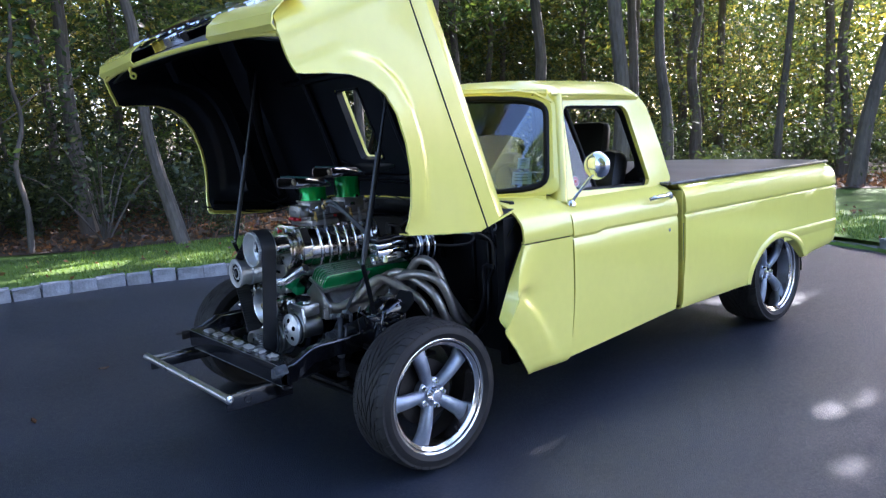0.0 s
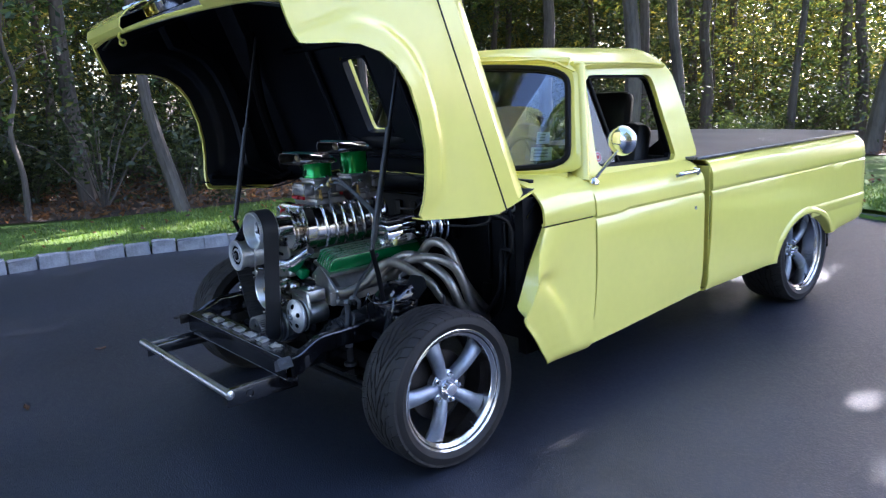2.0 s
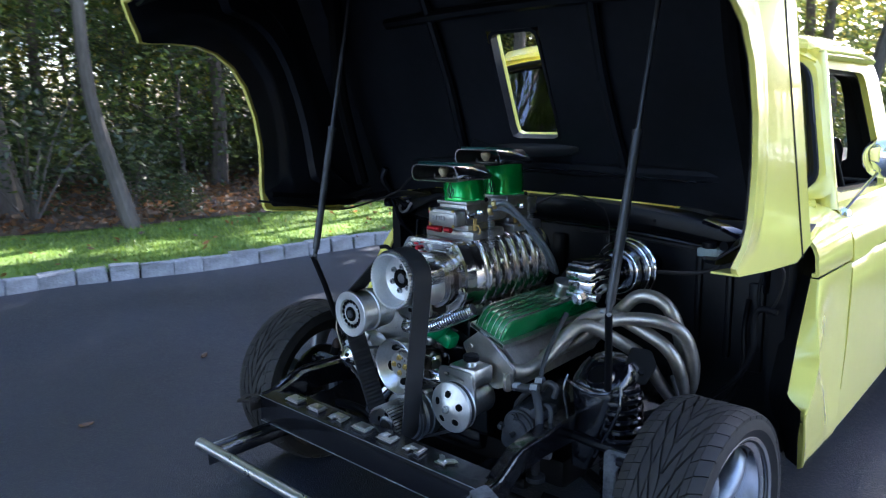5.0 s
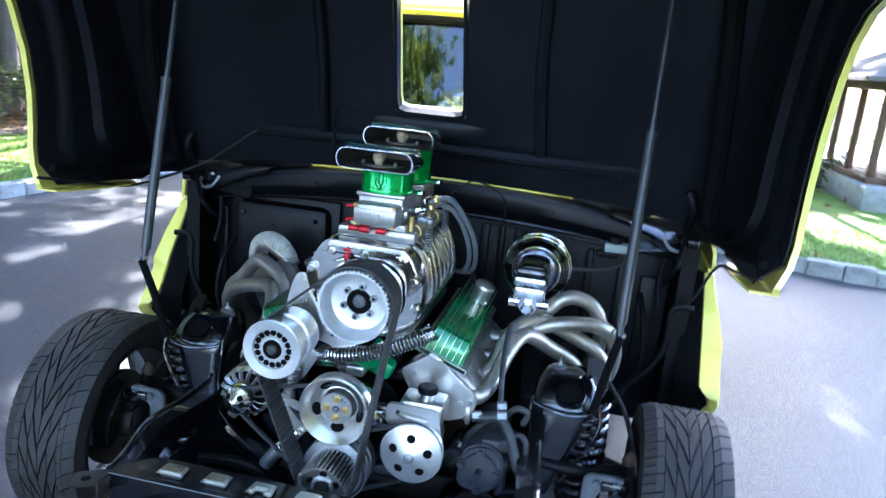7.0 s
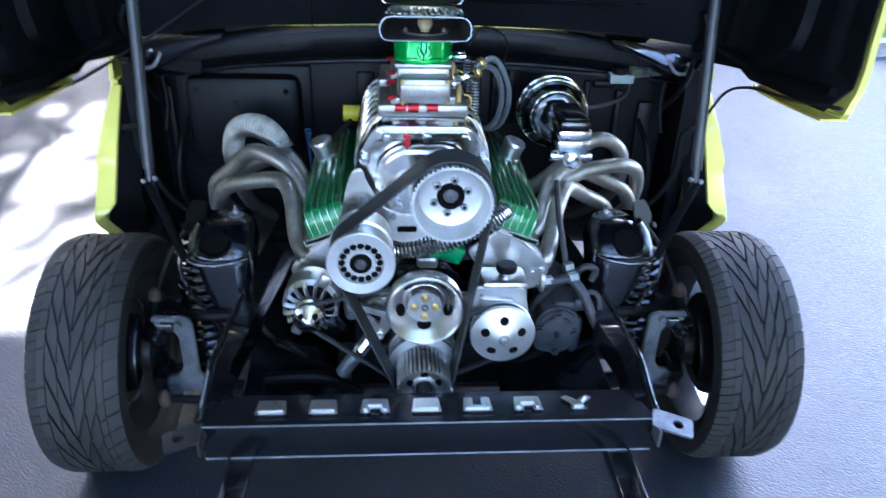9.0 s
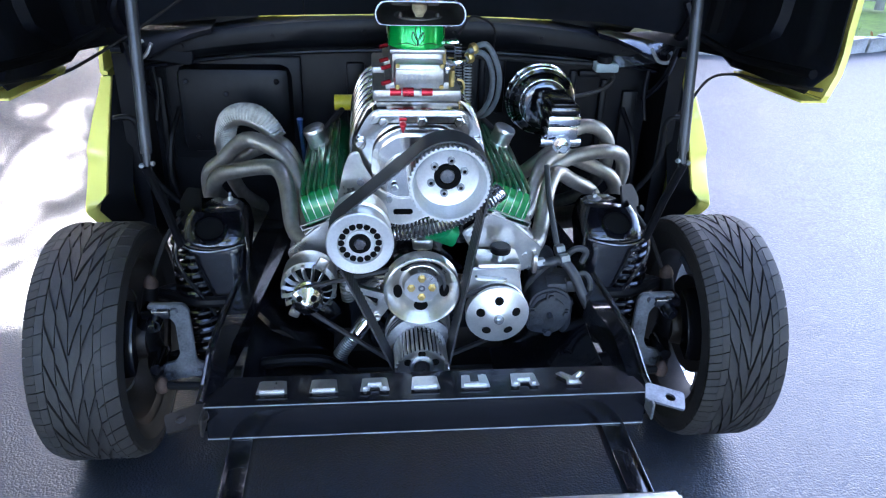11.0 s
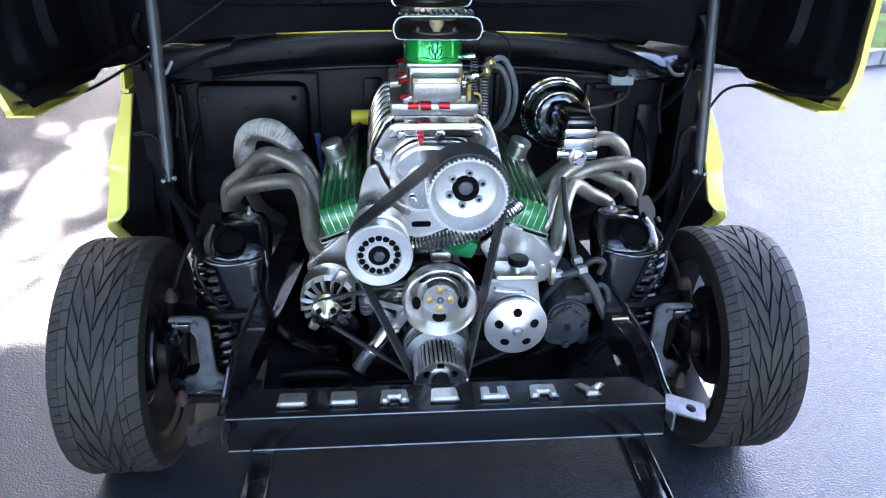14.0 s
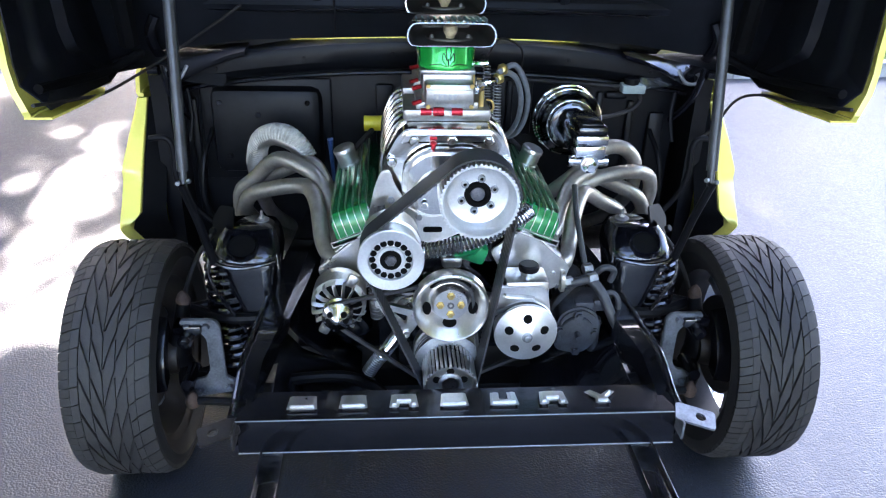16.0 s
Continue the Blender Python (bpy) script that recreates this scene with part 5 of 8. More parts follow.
part("rib_bead", bm, M_BLACK, hood_in, "glossy folded edge of the hood rib")
bm = bm_new()
grid(bm, [[H(x, -0.028 - 0.012 * k, 0.004), H(x, -0.040 - 0.008 * k, 0.004 + 0.012 * (1 - k)), H(x, -0.072 + 0.018 * k, 0.004 + 0.018 * (1 - k)), H(x, -0.078 + 0.022 * k, 0.004)] for x, k in ((-0.20, 1.0), (-0.17, 0.6), (-0.12, 0.2), (0.0, 0.0), (0.10, 0.2), (0.15, 0.6), (0.18, 1.0))], 0.003)
part("latch_plate", bm, M_COWL, hood_in, "glossy black plate below the scoop hole")
bm = bm_new()
tube(bm, [(-0.19, 0.403, 1.300), (-0.302, 0.395, 1.330), (-0.311, 0.392, 1.31), (-0.310, 0.392, 1.14)], 0.0035, 8, smooth=False)
part("latch_rod", bm, M_SATIN, hood_in, "thin bent black latch rod")
bm = bm_new()
hole_o = rounded([(-0.118, -0.02), (0.118, -0.02), (0.108, 0.40), (-0.108, 0.40)], 0.03)
hole_i = rounded([(-0.106, -0.008), (0.106, -0.008), (0.097, 0.388), (-0.097, 0.388)], 0.026)
ring_slab(bm, hole_o, hole_i, H(0, 0, -0.052), (1, 0, 0), HS, HW * 0.018, 64)
part("scoop_hole_edge", bm, M_YELLOW, front_end, "yellow rolled edge of the hood opening")
bm = bm_new()
ring_slab(bm, hole_o, [(x * 1.01, s) for x, s in hole_i], H(0, 0, -0.033), (1, 0, 0), HS, HW * 0.038, 64)
part("scoop_hole_lining", bm, M_INNER, front_end, "black lining of the hood opening")
# nose: closed face, rolled lower lip, grille behind it
bm = bm_new()
grid(bm, [[H(x, 0.90 - 0.08 * (abs(x) / 0.95) ** 3, w) for w in (-0.02, 0.2, 0.4, 0.6, 0.79)] for x in (-0.93, -0.7, -0.35, 0, 0.35, 0.7, 0.93)], 0.01)
part("nose_inner", bm, M_INNER, front_end, "black inside of the nose")
bm = bm_new()
for sx, side in SIDES:
    grid(bm, [[H(sx * (0.45 + 0.527 * i / 8), 0.86 + ds + 0.022 * (1 - i / 8), dw) for ds, dw in ((0.0, 0.815), (0.025, 0.822), (0.06, 0.80), (0.085, 0.74), (0.09, 0.62))] for i in range(9)], 0.006)
tube(bm, [H(-0.965, 0.845, 0.80), H(-0.7, 0.872, 0.80), H(0, 0.888, 0.80), H(0.7, 0.872, 0.80), H(0.965, 0.845, 0.80)], 0.012, 8)
part("lower_valance", bm, M_YELLOW, front_end, "yellow rolled valance below the grille")
bm = bm_new()
tube(bm, [H(-0.50, 0.885, 0.79), H(-0.50, 0.868, 0.825), H(-0.50, 0.84, 0.818)], 0.007, 8)
lathe(bm, [(0.018, -0.004), (0.018, 0.004), (0.009, 0.004), (0.009, -0.004)], H(-0.50, 0.835, 0.822), (1, 0, 0), 16, closed=True)
part("latch_eye", bm, M_YELLOW, front_end, "small yellow latch loop on the valance")
bm = bm_new()
for k in range(5):
    w = 0.66 - 0.11 * k
    tube(bm, [H(-0.66, 0.955, w), H(0, 0.985, w), H(0.66, 0.955, w)], 0.015, 8)
for k in range(9):
    x = -0.64 + 1.28 * k / 8
    tube(bm, [H(x, 0.965, 0.18), H(x, 0.975, 0.45), H(x, 0.965, 0.70)], 0.009, 6)
for sx in (1, -1):
    lathe(bm, [(0, 0.05), (0.07, 0.04), (0.10, 0.01), (0.115, 0.0), (0.115, -0.05)], H(sx * 0.80, 0.94, 0.45), HS, 28)
part("grille", bm, M_CHROME, front_end, "chrome grille bars and round headlamps")


# ---- wheels ----
def make_wheel(name, sx, x, y, r, width, rim_r, dish, label, toe=0.0):
    """A five-spoke polished wheel with a treaded tyre; x is the middle of the tyre."""
    wheel = None
    hw = width / 2
    z = r - 0.020
    c = Vector((x, y, z))
    ax = Vector((sx, 0, 0))
    # tyre carcass
    bm = bm_new()
    rt = r - 0.010
    prof = [(rim_r - 0.012, -hw * 0.86), (rim_r + 0.012, -hw * 0.95), (rim_r + 0.35 * (r - rim_r), -hw * 1.02), (r - 0.030, -hw * 0.985), (r - 0.016, -hw * 0.93), (rt - 0.001, -hw * 0.80),
            (rt, -hw * 0.4), (rt, hw * 0.4), (rt - 0.001, hw * 0.80), (r - 0.016, hw * 0.93), (r - 0.030, hw * 0.985), (rim_r + 0.35 * (r - rim_r), hw * 1.02), (rim_r + 0.012, hw * 0.95), (rim_r - 0.012, hw * 0.86)]
    lathe(bm, prof, c, ax, 72)

    wheel = part(name, bm, M_RUBBER, truck, label, sharp=28)
    bm = bm_new()

    def on(theta, u):
        """A point of the tread: theta round the wheel, u across (-1..1)."""
        e = abs(u)
        rr = r - 0.001 - 0.010 * max(0.0, e - 0.72) / 0.28 - 0.022 * max(0.0, e - 0.9) ** 1.2
        return c + ax * (u * hw * 0.97) + Vector((0, -math.cos(theta), math.sin(theta))) * rr

    def block(f, nu, u0, u1, wd):
        """A raised tread block whose middle line is theta = f(u)."""
        top, low = [], []
        for i in range(nu + 1):
            u = u0 + (u1 - u0) * i / nu
            for s, lst in ((0, 0),):
                pa, pb = on(f(u) - wd / 2, u), on(f(u) + wd / 2, u)
            top.append((pa, pb))
            low.append(tuple(c + (p - c - ax * (p - c).dot(ax)) * 0.966 + ax * (p - c).dot(ax) for p in (pa, pb)))
        tv = [[bm.verts.new(p) for p in q] for q in top]
        lv = [[bm.verts.new(p) for p in q] for q in low]
        for i in range(nu):
            bm.faces.new((tv[i][0], tv[i + 1][0], tv[i + 1][1], tv[i][1]))
            bm.faces.new((lv[i][0], lv[i + 1][0], tv[i + 1][0], tv[i][0]))
            bm.faces.new((tv[i][1], tv[i + 1][1], lv[i + 1][1], lv[i][1]))
        bm.faces.new((lv[0][0], tv[0][0], tv[0][1], lv[0][1]))
        bm.faces.new((lv[nu][1], tv[nu][1], tv[nu][0], lv[nu][0]))

    N = 22
    P = 2 * math.pi / N
    for k in range(N):
        t0 = k * P
        for s in (1, -1):
            # long sweeping rib halves of the V
            block(lambda u, t0=t0: t0 + (abs(u) ** 0.85) * 3.3 * P, 8, s * 0.012, s * 0.265, P * 0.78)
            block(lambda u, t0=t0: t0 + 0.14 * P + (abs(u) ** 0.85) * 3.3 * P, 7, s * 0.290, s * 0.525, P * 0.80)
            # shoulder blocks at half the pitch, cut by fine slits
            for h in (0.0, 0.5):
                if s == sx:
                    block(lambda u, t0=t0, h=h: t0 + h * P + (abs(u) - 0.60) * 0.9 * P, 3, s * 0.548, s * 0.70, P * 0.462)
                    block(lambda u, t0=t0, h=h: t0 + 0.12 * P + h * P + (abs(u) - 0.71) * 0.5 * P, 5, s * 0.712, s * 1.0, P * 0.462)
                else:
                    block(lambda u, t0=t0, h=h: t0 + h * P - (abs(u) - 0.60) * 0.3 * P, 3, s * 0.545, s * 0.72, P * 0.468)
                    for q in (-0.122, 0.122):
                        block(lambda u, t0=t0, h=h, q=q: t0 + (h + q) * P - (abs(u) - 0.60) * 0.3 * P, 4, s * 0.728, s * 1.0, P * 0.222)
    tagged(part("tread", bm, M_TREAD, wheel, "grooved tyre tread blocks", sharp=28), "grooved tyre tread blocks", kind="stuff")
    # rim
    bm = bm_new()
    lip = hw * 0.93
    lathe(bm, [(rim_r - 0.012, -hw * 0.86), (rim_r + 0.008, -hw * 0.90), (rim_r - 0.004, -hw * 0.84), (rim_r - 0.026, -hw * 0.7), (rim_r - 0.032, 0), (rim_r - 0.032, lip - dish - 0.02)], c, ax, 64)
    part("barrel", bm, M_BARREL, wheel, "dark inner wheel barrel")
    bm = bm_new()
    prof = [(rim_r - 0.032, lip - dish - 0.02), (rim_r - 0.020, lip - dish * 0.75), (rim_r - 0.018, lip - dish * 0.40),
            (rim_r - 0.028, lip - dish * 0.36), (rim_r - 0.026, lip - 0.022), (rim_r - 0.010, lip - 0.014), (rim_r - 0.006, lip - 0.004), (rim_r + 0.002, lip), (rim_r + 0.009, lip - 0.002), (rim_r + 0.006, lip - 0.016)]
    lathe(bm, prof, c, ax, 64)
    part("rim", bm, M_POLISH, wheel, "polished aluminium rim with stepped lip")
    face = lip - dish
    bm = bm_new()
    lathe(bm, [(0, face - 0.03), (0.072, face - 0.03), (0.074, face + 0.004), (0.055, face + 0.012), (0, face + 0.012)], c, ax, 40)
    part("hub", bm, M_SPOKE, wheel, "grey cast hub")
    for k in range(5):
        t = radians(90 + 72 * k + (18 if sx > 0 else -18))
        d = Vector((0, math.cos(t), math.sin(t)))
        e = Vector((0, -math.sin(t), math.cos(t)))
        bm = bm_new()
        rows = []
        for i in range(8):
            q = i / 7
            rr = 0.050 + (rim_r - 0.026 - 0.050) * q
            w = 0.026 + 0.012 * q + 0.008 * max(0.0, q - 0.8) / 0.2
            h = face + 0.014 + 0.020 * math.sin(q * math.pi * 0.8) - 0.012 * q
            row = []
            for a in range(12):
                an = 2 * math.pi * a / 12
                row.append(c + d * rr + e * (math.cos(an) * w) + ax * (h - 0.018 + 0.026 * math.sin(an) * (1 if math.sin(an) > 0 else 1.4)))
            rows.append(row)
        grid(bm, rows, wrap=True)
        part("spoke", bm, M_SPOKE, wheel)
    bm = bm_new()
    lathe(bm, [(0.036, face), (0.036, face + 0.020), (0.031, face + 0.026), (0.029, face + 0.044), (0.025, face + 0.050), (0.018, face + 0.052), (0, face + 0.054)], c, ax, 32)
    part("centre_cap", bm, M_CHROME, wheel, "chrome centre cap")
    for k in range(5):
        t = radians(90 + 36 + 72 * k + (18 if sx > 0 else -18))
        p = c + Vector((0, math.cos(t), math.sin(t))) * 0.057
        bm = bm_new()
        lathe(bm, [(0.015, face + 0.006), (0.015, face + 0.012), (0.0105, face + 0.014), (0.0105, face + 0.030), (0.007, face + 0.034), (0, face + 0.035)], p, ax, 6)
        part("lug_nut", bm, M_CHROME, wheel, "chrome lug nut")
    bm = bm_new()
    lathe(bm, [(0.06, -0.02), (0.148, -0.02), (0.15, -0.016), (0.15, 0.0), (0.148, 0.004), (0.06, 0.004)], c - ax * (hw * 0.10), ax, 48, closed=True)
    lathe(bm, [(0, -0.09), (0.055, -0.09), (0.07, -0.02), (0.07, 0.02), (0, 0.02)], c - ax * (hw * 0.10), ax, 24)
    part("brake_disc", bm, M_BARREL, wheel, "dark brake disc")
    t = radians(-62)
    bm = bm_new()
    p = c + ax * (lip - dish * 0.3) + Vector((0, math.cos(t), math.sin(t))) * (rim_r - 0.03)
    tube(bm, [p, p - Vector((0, math.cos(t), math.sin(t))) * 0.03], [0.006, 0.004], 8, smooth=False)
    part("valve_stem", bm, M_RUBBER, wheel)
    return wheel


for sx, side in SIDES:
    make_wheel("front_wheel", sx, sx * 0.862, 0.0, 0.333, 0.225, 0.255, 0.072, "treaded black tyre on five-spoke polished wheel")
    make_wheel("rear_wheel", sx, sx * 0.765, 3.20 + 0.07, 0.357, 0.30, 0.275, 0.10, "wide black rear tyre on deep-dish five-spoke wheel")


# ---- chassis and suspension ----
bm = bm_new()
for sx in (1, -1):
    rows = []
    for y, x, z, h, w in ((-0.50, 0.493, 0.436, 0.040, 0.020), (-0.45, 0.491, 0.442, 0.042, 0.020), (-0.35, 0.482, 0.494, 0.034, 0.022), (-0.22, 0.468, 0.495, 0.034, 0.026), (-0.05, 0.456, 0.490, 0.042, 0.028), (0.15, 0.44, 0.48, 0.055, 0.03), (0.6, 0.41, 0.42, 0.075, 0.035), (1.6, 0.42, 0.40, 0.07, 0.035), (2.9, 0.45, 0.46, 0.07, 0.035), (3.6, 0.45, 0.50, 0.07, 0.035)):
        rows.append([Vector((sx * (x + a * w), y, z + b * h)) for a, b in ((-1, -1), (1, -1), (1.15, 0.9), (1.15, 1), (-1, 1))])
    grid(bm, rows, wrap=True)
frame_ob = part("chassis_frame", bm, M_GLOSSB, truck, "glossy black painted steel frame rails")
bm = bm_new()
box(bm, (0, 0.05, 0.30), (0.86, 0.16, 0.10), bev=0.02)
box(bm, (0, 0.05, 0.235), (0.60, 0.22, 0.05), bev=0.02)
part("engine_cradle", bm, M_SATIN, frame_ob, "black engine crossmember")
bm = bm_new()
slab(bm, [(-0.503, -0.521), (0.503, -0.521), (0.472, -0.418), (-0.472, -0.418)], (0, 0, 0.476), (1, 0, 0), (0, 1, 0), (0, 0, 0.006), 0.002)
box(bm, (0, -0.519, 0.436), (1.0, 0.006, 0.090), bev=0.002)
box(bm, (0, -0.505, 0.393), (1.0, 0.032, 0.006), bev=0.002)
box(bm, (0, -0.423, 0.445), (0.94, 0.006, 0.07), bev=0.002)
xm = part("front_crossmember", bm, M_BLACK, frame_ob, "black front crossmember with chrome badge blocks")
bm = bm_new()
tube(bm, [(-0.50, -0.522, 0.391), (0, -0.522, 0.391), (0.50, -0.522, 0.391)], 0.0016, 6)
tube(bm, [(-0.50, -0.522, 0.481), (0, -0.522, 0.481), (0.50, -0.522, 0.481)], 0.0013, 6)
part("edge", bm, M_STEEL, xm, "bright worn edges of the crossmember")
# badge blocks: plain chrome shapes
SHAPES = [[(-.034, -.022), (.034, -.022), (.030, .022), (-.030, .022)], [(-.032, -.022), (.032, -.022), (.028, .022), (-.028, .022)],
          [(-.033, -.022), (-.012, -.022), (-.010, -.008), (.010, -.008), (.012, -.022), (.033, -.022), (.028, .022), (-.028, .022)],
          [(-.033, -.022), (.033, -.022), (.028, .022), (-.028, .022)],
          [(-.033, -.022), (.033, -.022), (.029, .022), (.010, .022), (.010, -.004), (-.010, -.004), (-.010, .022), (-.029, .022)],
          [(-.033, -.022), (-.012, -.022), (-.010, -.008), (.010, -.008), (.012, -.022), (.033, -.022), (.028, .022), (-.028, .022)],
          [(-.018, -.022), (.018, -.022), (.014, -.004), (.036, .018), (.022, .024), (.0, .006), (-.022, .024), (-.036, .018), (-.014, -.004)]]
for k, sh in enumerate(SHAPES):
    bm = bm_new()
    slab(bm, sh, (-0.357 + 0.1148 * k, -0.471, 0.482), (1, 0, 0), (0, 1, 0), (0, 0, 0.014), 0.006)
    part("badge_block", bm, M_ALU, xm, "raised chrome badge block")
for sx, side in SIDES:
    bm = bm_new()
    ux = Vector((sx * 0.92, -0.35, -0.12)).normalized()
    uy = Vector((sx * 0.3, 0.93, 0.1)).normalized()
    nn = ux.cross(uy)
    ring_slab(bm, rounded([(-0.045, -0.028), (0.045, -0.028), (0.045, 0.028), (-0.045, 0.028)], 0.008), [(0.012 * math.cos(a) + 0.012, 0.012 * math.sin(a)) for a in (2 * math.pi * i / 16 for i in range(16))],
              (sx * 0.535, -0.535, 0.468 if sx < 0 else 0.474), ux, uy, nn * 0.006, 48)
    box(bm, (sx * 0.500, -0.535, 0.458), (0.006, 0.06, 0.045), (0, 0, 0), 0.002)
    part("mount_tab", bm, M_BRKT if sx > 0 else M_BARREL, xm, "bare metal mounting tab with a hole")
    # bumper horn
    bm = bm_new()
    box(bm, (sx * 0.425, -0.60, 0.372), (0.05, 0.30, 0.034), (0, 0, 0), 0.004)
    box(bm, (sx * 0.449, -0.60, 0.362), (0.006, 0.32, 0.072), (0, 0, 0), 0.003)
    lathe(bm, [(0.018, -0.006), (0.018, 0.006), (0.013, 0.006), (0.013, -0.006)], (sx * 0.452, -0.66, 0.362), (sx, 0, 0), 20, closed=True)
    part("bumper_horn", bm, M_GLOSSB, frame_ob, "black bumper horn with lightening hole")
bm = bm_new()
cyl(bm, (-0.485, -0.762, 0.392), (0.485, -0.762, 0.392), 0.0175, seg=24)
for sx in (1, -1):
    lathe(bm, [(0.0185, 0), (0.0185, 0.012), (0.012, 0.016), (0, 0.016)], (sx * 0.48, -0.762, 0.392), (sx, 0, 0), 20)
    bolt(bm, (sx * 0.496, -0.762, 0.392), (sx, 0, 0), 0.009, 0.008)
part("front_bar", bm, M_ALU, frame_ob, "brushed aluminium front roller bar")

for sx, side in SIDES:
    # shock tower with an opening in its face
    bm = bm_new()
    rows = []
    for z, x, y, a, b in ((0.36, 0.492, 0.00, 0.034, 0.060), (0.42, 0.503, 0.00, 0.046, 0.070), (0.48, 0.518, 0.005, 0.052, 0.078), (0.55, 0.534, 0.012, 0.068, 0.084), (0.60, 0.538, 0.016, 0.080, 0.088), (0.632, 0.541, 0.020, 0.088, 0.090), (0.650, 0.542, 0.026, 0.086, 0.084), (0.676, 0.542, 0.045, 0.080, 0.064), (0.694, 0.540, 0.055, 0.066, 0.048)):
        rows.append([Vector((sx * (x + a * p[0]), y + 0.018 + b * p[1], z)) for p in rounded([(-1, -1), (1, -1), (1, 1), (-1, 1)], 0.55, 5)])
    grid(bm, rows, wrap=True)
    lathe(bm, [(0.0, 0.006), (0.045, 0.006), (0.058, 0.0)], (sx * 0.530, 0.075, 0.690), (0, 0, 1), 20)
    tower = part("shock_tower", bm, M_GLOSSB, frame_ob, "glossy black shock tower", 75)
    # the tower is closed: a black disc paints the opening's inner shade
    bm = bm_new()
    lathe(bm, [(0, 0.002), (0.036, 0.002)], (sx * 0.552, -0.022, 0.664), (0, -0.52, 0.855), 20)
    part("tower_opening", bm, M_HOLE, tower, "black disc for the shade in the tower's round opening")
    bm = bm_new()
    lathe(bm, [(0.034, 0.001), (0.036, 0.008), (0.041, 0.008), (0.046, -0.006)], (sx * 0.552, -0.022, 0.664), (0, -0.52, 0.855), 20)
    part("opening_lip", bm, M_GLOSSB, tower, "rolled lip of the opening")
    bm = bm_new()
    lathe(bm, [(0, 0), (0.020, 0), (0.021, 0.004), (0.008, 0.008), (0, 0.008)], (sx * 0.512, 0.085, 0.694), (0, 0, 1), 20)
    cyl(bm, (sx * 0.512, 0.085, 0.70), (sx * 0.512, 0.085, 0.725), 0.004, seg=8)
    bolt(bm, (sx * 0.512, 0.085, 0.702), (0, 0, 1), 0.008, 0.008)
    part("shock_stud", bm, M_STEEL, tower, "steel shock absorber stud and washer")
    # coil spring
    bm = bm_new()
    pts = []
    turns = 13
    for i in range(turns * 16 + 1):
        t = i / 16
        a = 2 * math.pi * t
        pts.append((sx * (0.600 + 0.012 * (1 - t / turns)) + 0.058 * math.cos(a), 0.015 + 0.058 * math.sin(a), 0.245 + 0.390 * t / turns))
    tube(bm, pts, 0.0092, 8, smooth=False)
    part("coil_spring", bm, M_GLOSSB, frame_ob, "glossy black coil spring beside the shock tower")
    bm = bm_new()
    cyl(bm, (sx * 0.612, 0.015, 0.24), (sx * 0.600, 0.015, 0.66), 0.020, seg=16)
    part("shock_absorber", bm, M_SATIN, frame_ob, "black shock absorber inside the coil")
    # folded flange and weld beads of the tower
    bm = bm_new()
    tube(bm, [(sx * 0.632, -0.045, 0.655), (sx * 0.640, -0.060, 0.600), (sx * 0.618, -0.062, 0.540), (sx * 0.586, -0.060, 0.480), (sx * 0.558, -0.056, 0.420)], 0.0055, 8)
    tube(bm, [(sx * 0.456, -0.050, 0.655), (sx * 0.452, -0.066, 0.610), (sx * 0.462, -0.062, 0.540), (sx * 0.470, -0.058, 0.470)], 0.0045, 8)
    tube(bm, [(sx * 0.462, -0.060, 0.640), (sx * 0.500, -0.074, 0.634), (sx * 0.552, -0.078, 0.628), (sx * 0.600, -0.072, 0.634), (sx * 0.630, -0.052, 0.648)], 0.0055, 8)
    parts("tower_flange", bm, M_GLOSSB, tower, "folded glossy edge of the tower")
    bm = bm_new()
    slab(bm, rounded([(-0.035, -0.05), (0.035, -0.05), (0.05, 0.02), (0.02, 0.06), (-0.04, 0.05)], 0.012, 3), (sx * 0.618, 0.09, 0.675), (sx * 0.8, 0.5, -0.3), (0, 0.6, 0.8), (0, -0.010, 0.008), 0.003)
    bolt(bm, (sx * 0.640, 0.06, 0.672), (sx * 0.5, -0.6, 0.6), 0.011, 0.012)
    part("tower_bracket", bm, M_SATIN, tower, "black bolted bracket at the tower's shoulder")
    # upper and lower arms, spindle, steering arm
    bm = bm_new()
    for yy in (-0.10, 0.14):
        tube(bm, [(sx * 0.40, yy, 0.245), (sx * 0.56, yy * 0.6, 0.225), (sx * 0.74, 0.02, 0.215)], [0.022, 0.026, 0.022], 10)
        tube(bm, [(sx * 0.47, yy * 0.8 + 0.02, 0.47), (sx * 0.60, yy * 0.5, 0.46), (sx * 0.72, 0.02, 0.45)], [0.014, 0.016, 0.016], 8)
    box(bm, (sx * 0.63, 0.03, 0.245), (0.13, 0.13, 0.03), bev=0.01)
    part("control_arm", bm, M_SATIN, frame_ob, "black suspension control arms")
    bm = bm_new()
    tube(bm, [(sx * 0.745, 0.01, 0.19), (sx * 0.752, 0.0, 0.26), (sx * 0.772, 0.0, 0.32), (sx * 0.750, 0.0, 0.40), (sx * 0.738, 0.01, 0.475)], [0.024, 0.03, 0.04, 0.026, 0.02], 12)
    tube(bm, [(sx * 0.755, 0.0, 0.27), (sx * 0.735, -0.08, 0.265), (sx * 0.70, -0.15, 0.262)], [0.02, 0.018, 0.016], 10)
    part("spindle", bm, M_SATIN, frame_ob, "black wheel spindle and steering arm")
    bm = bm_new()
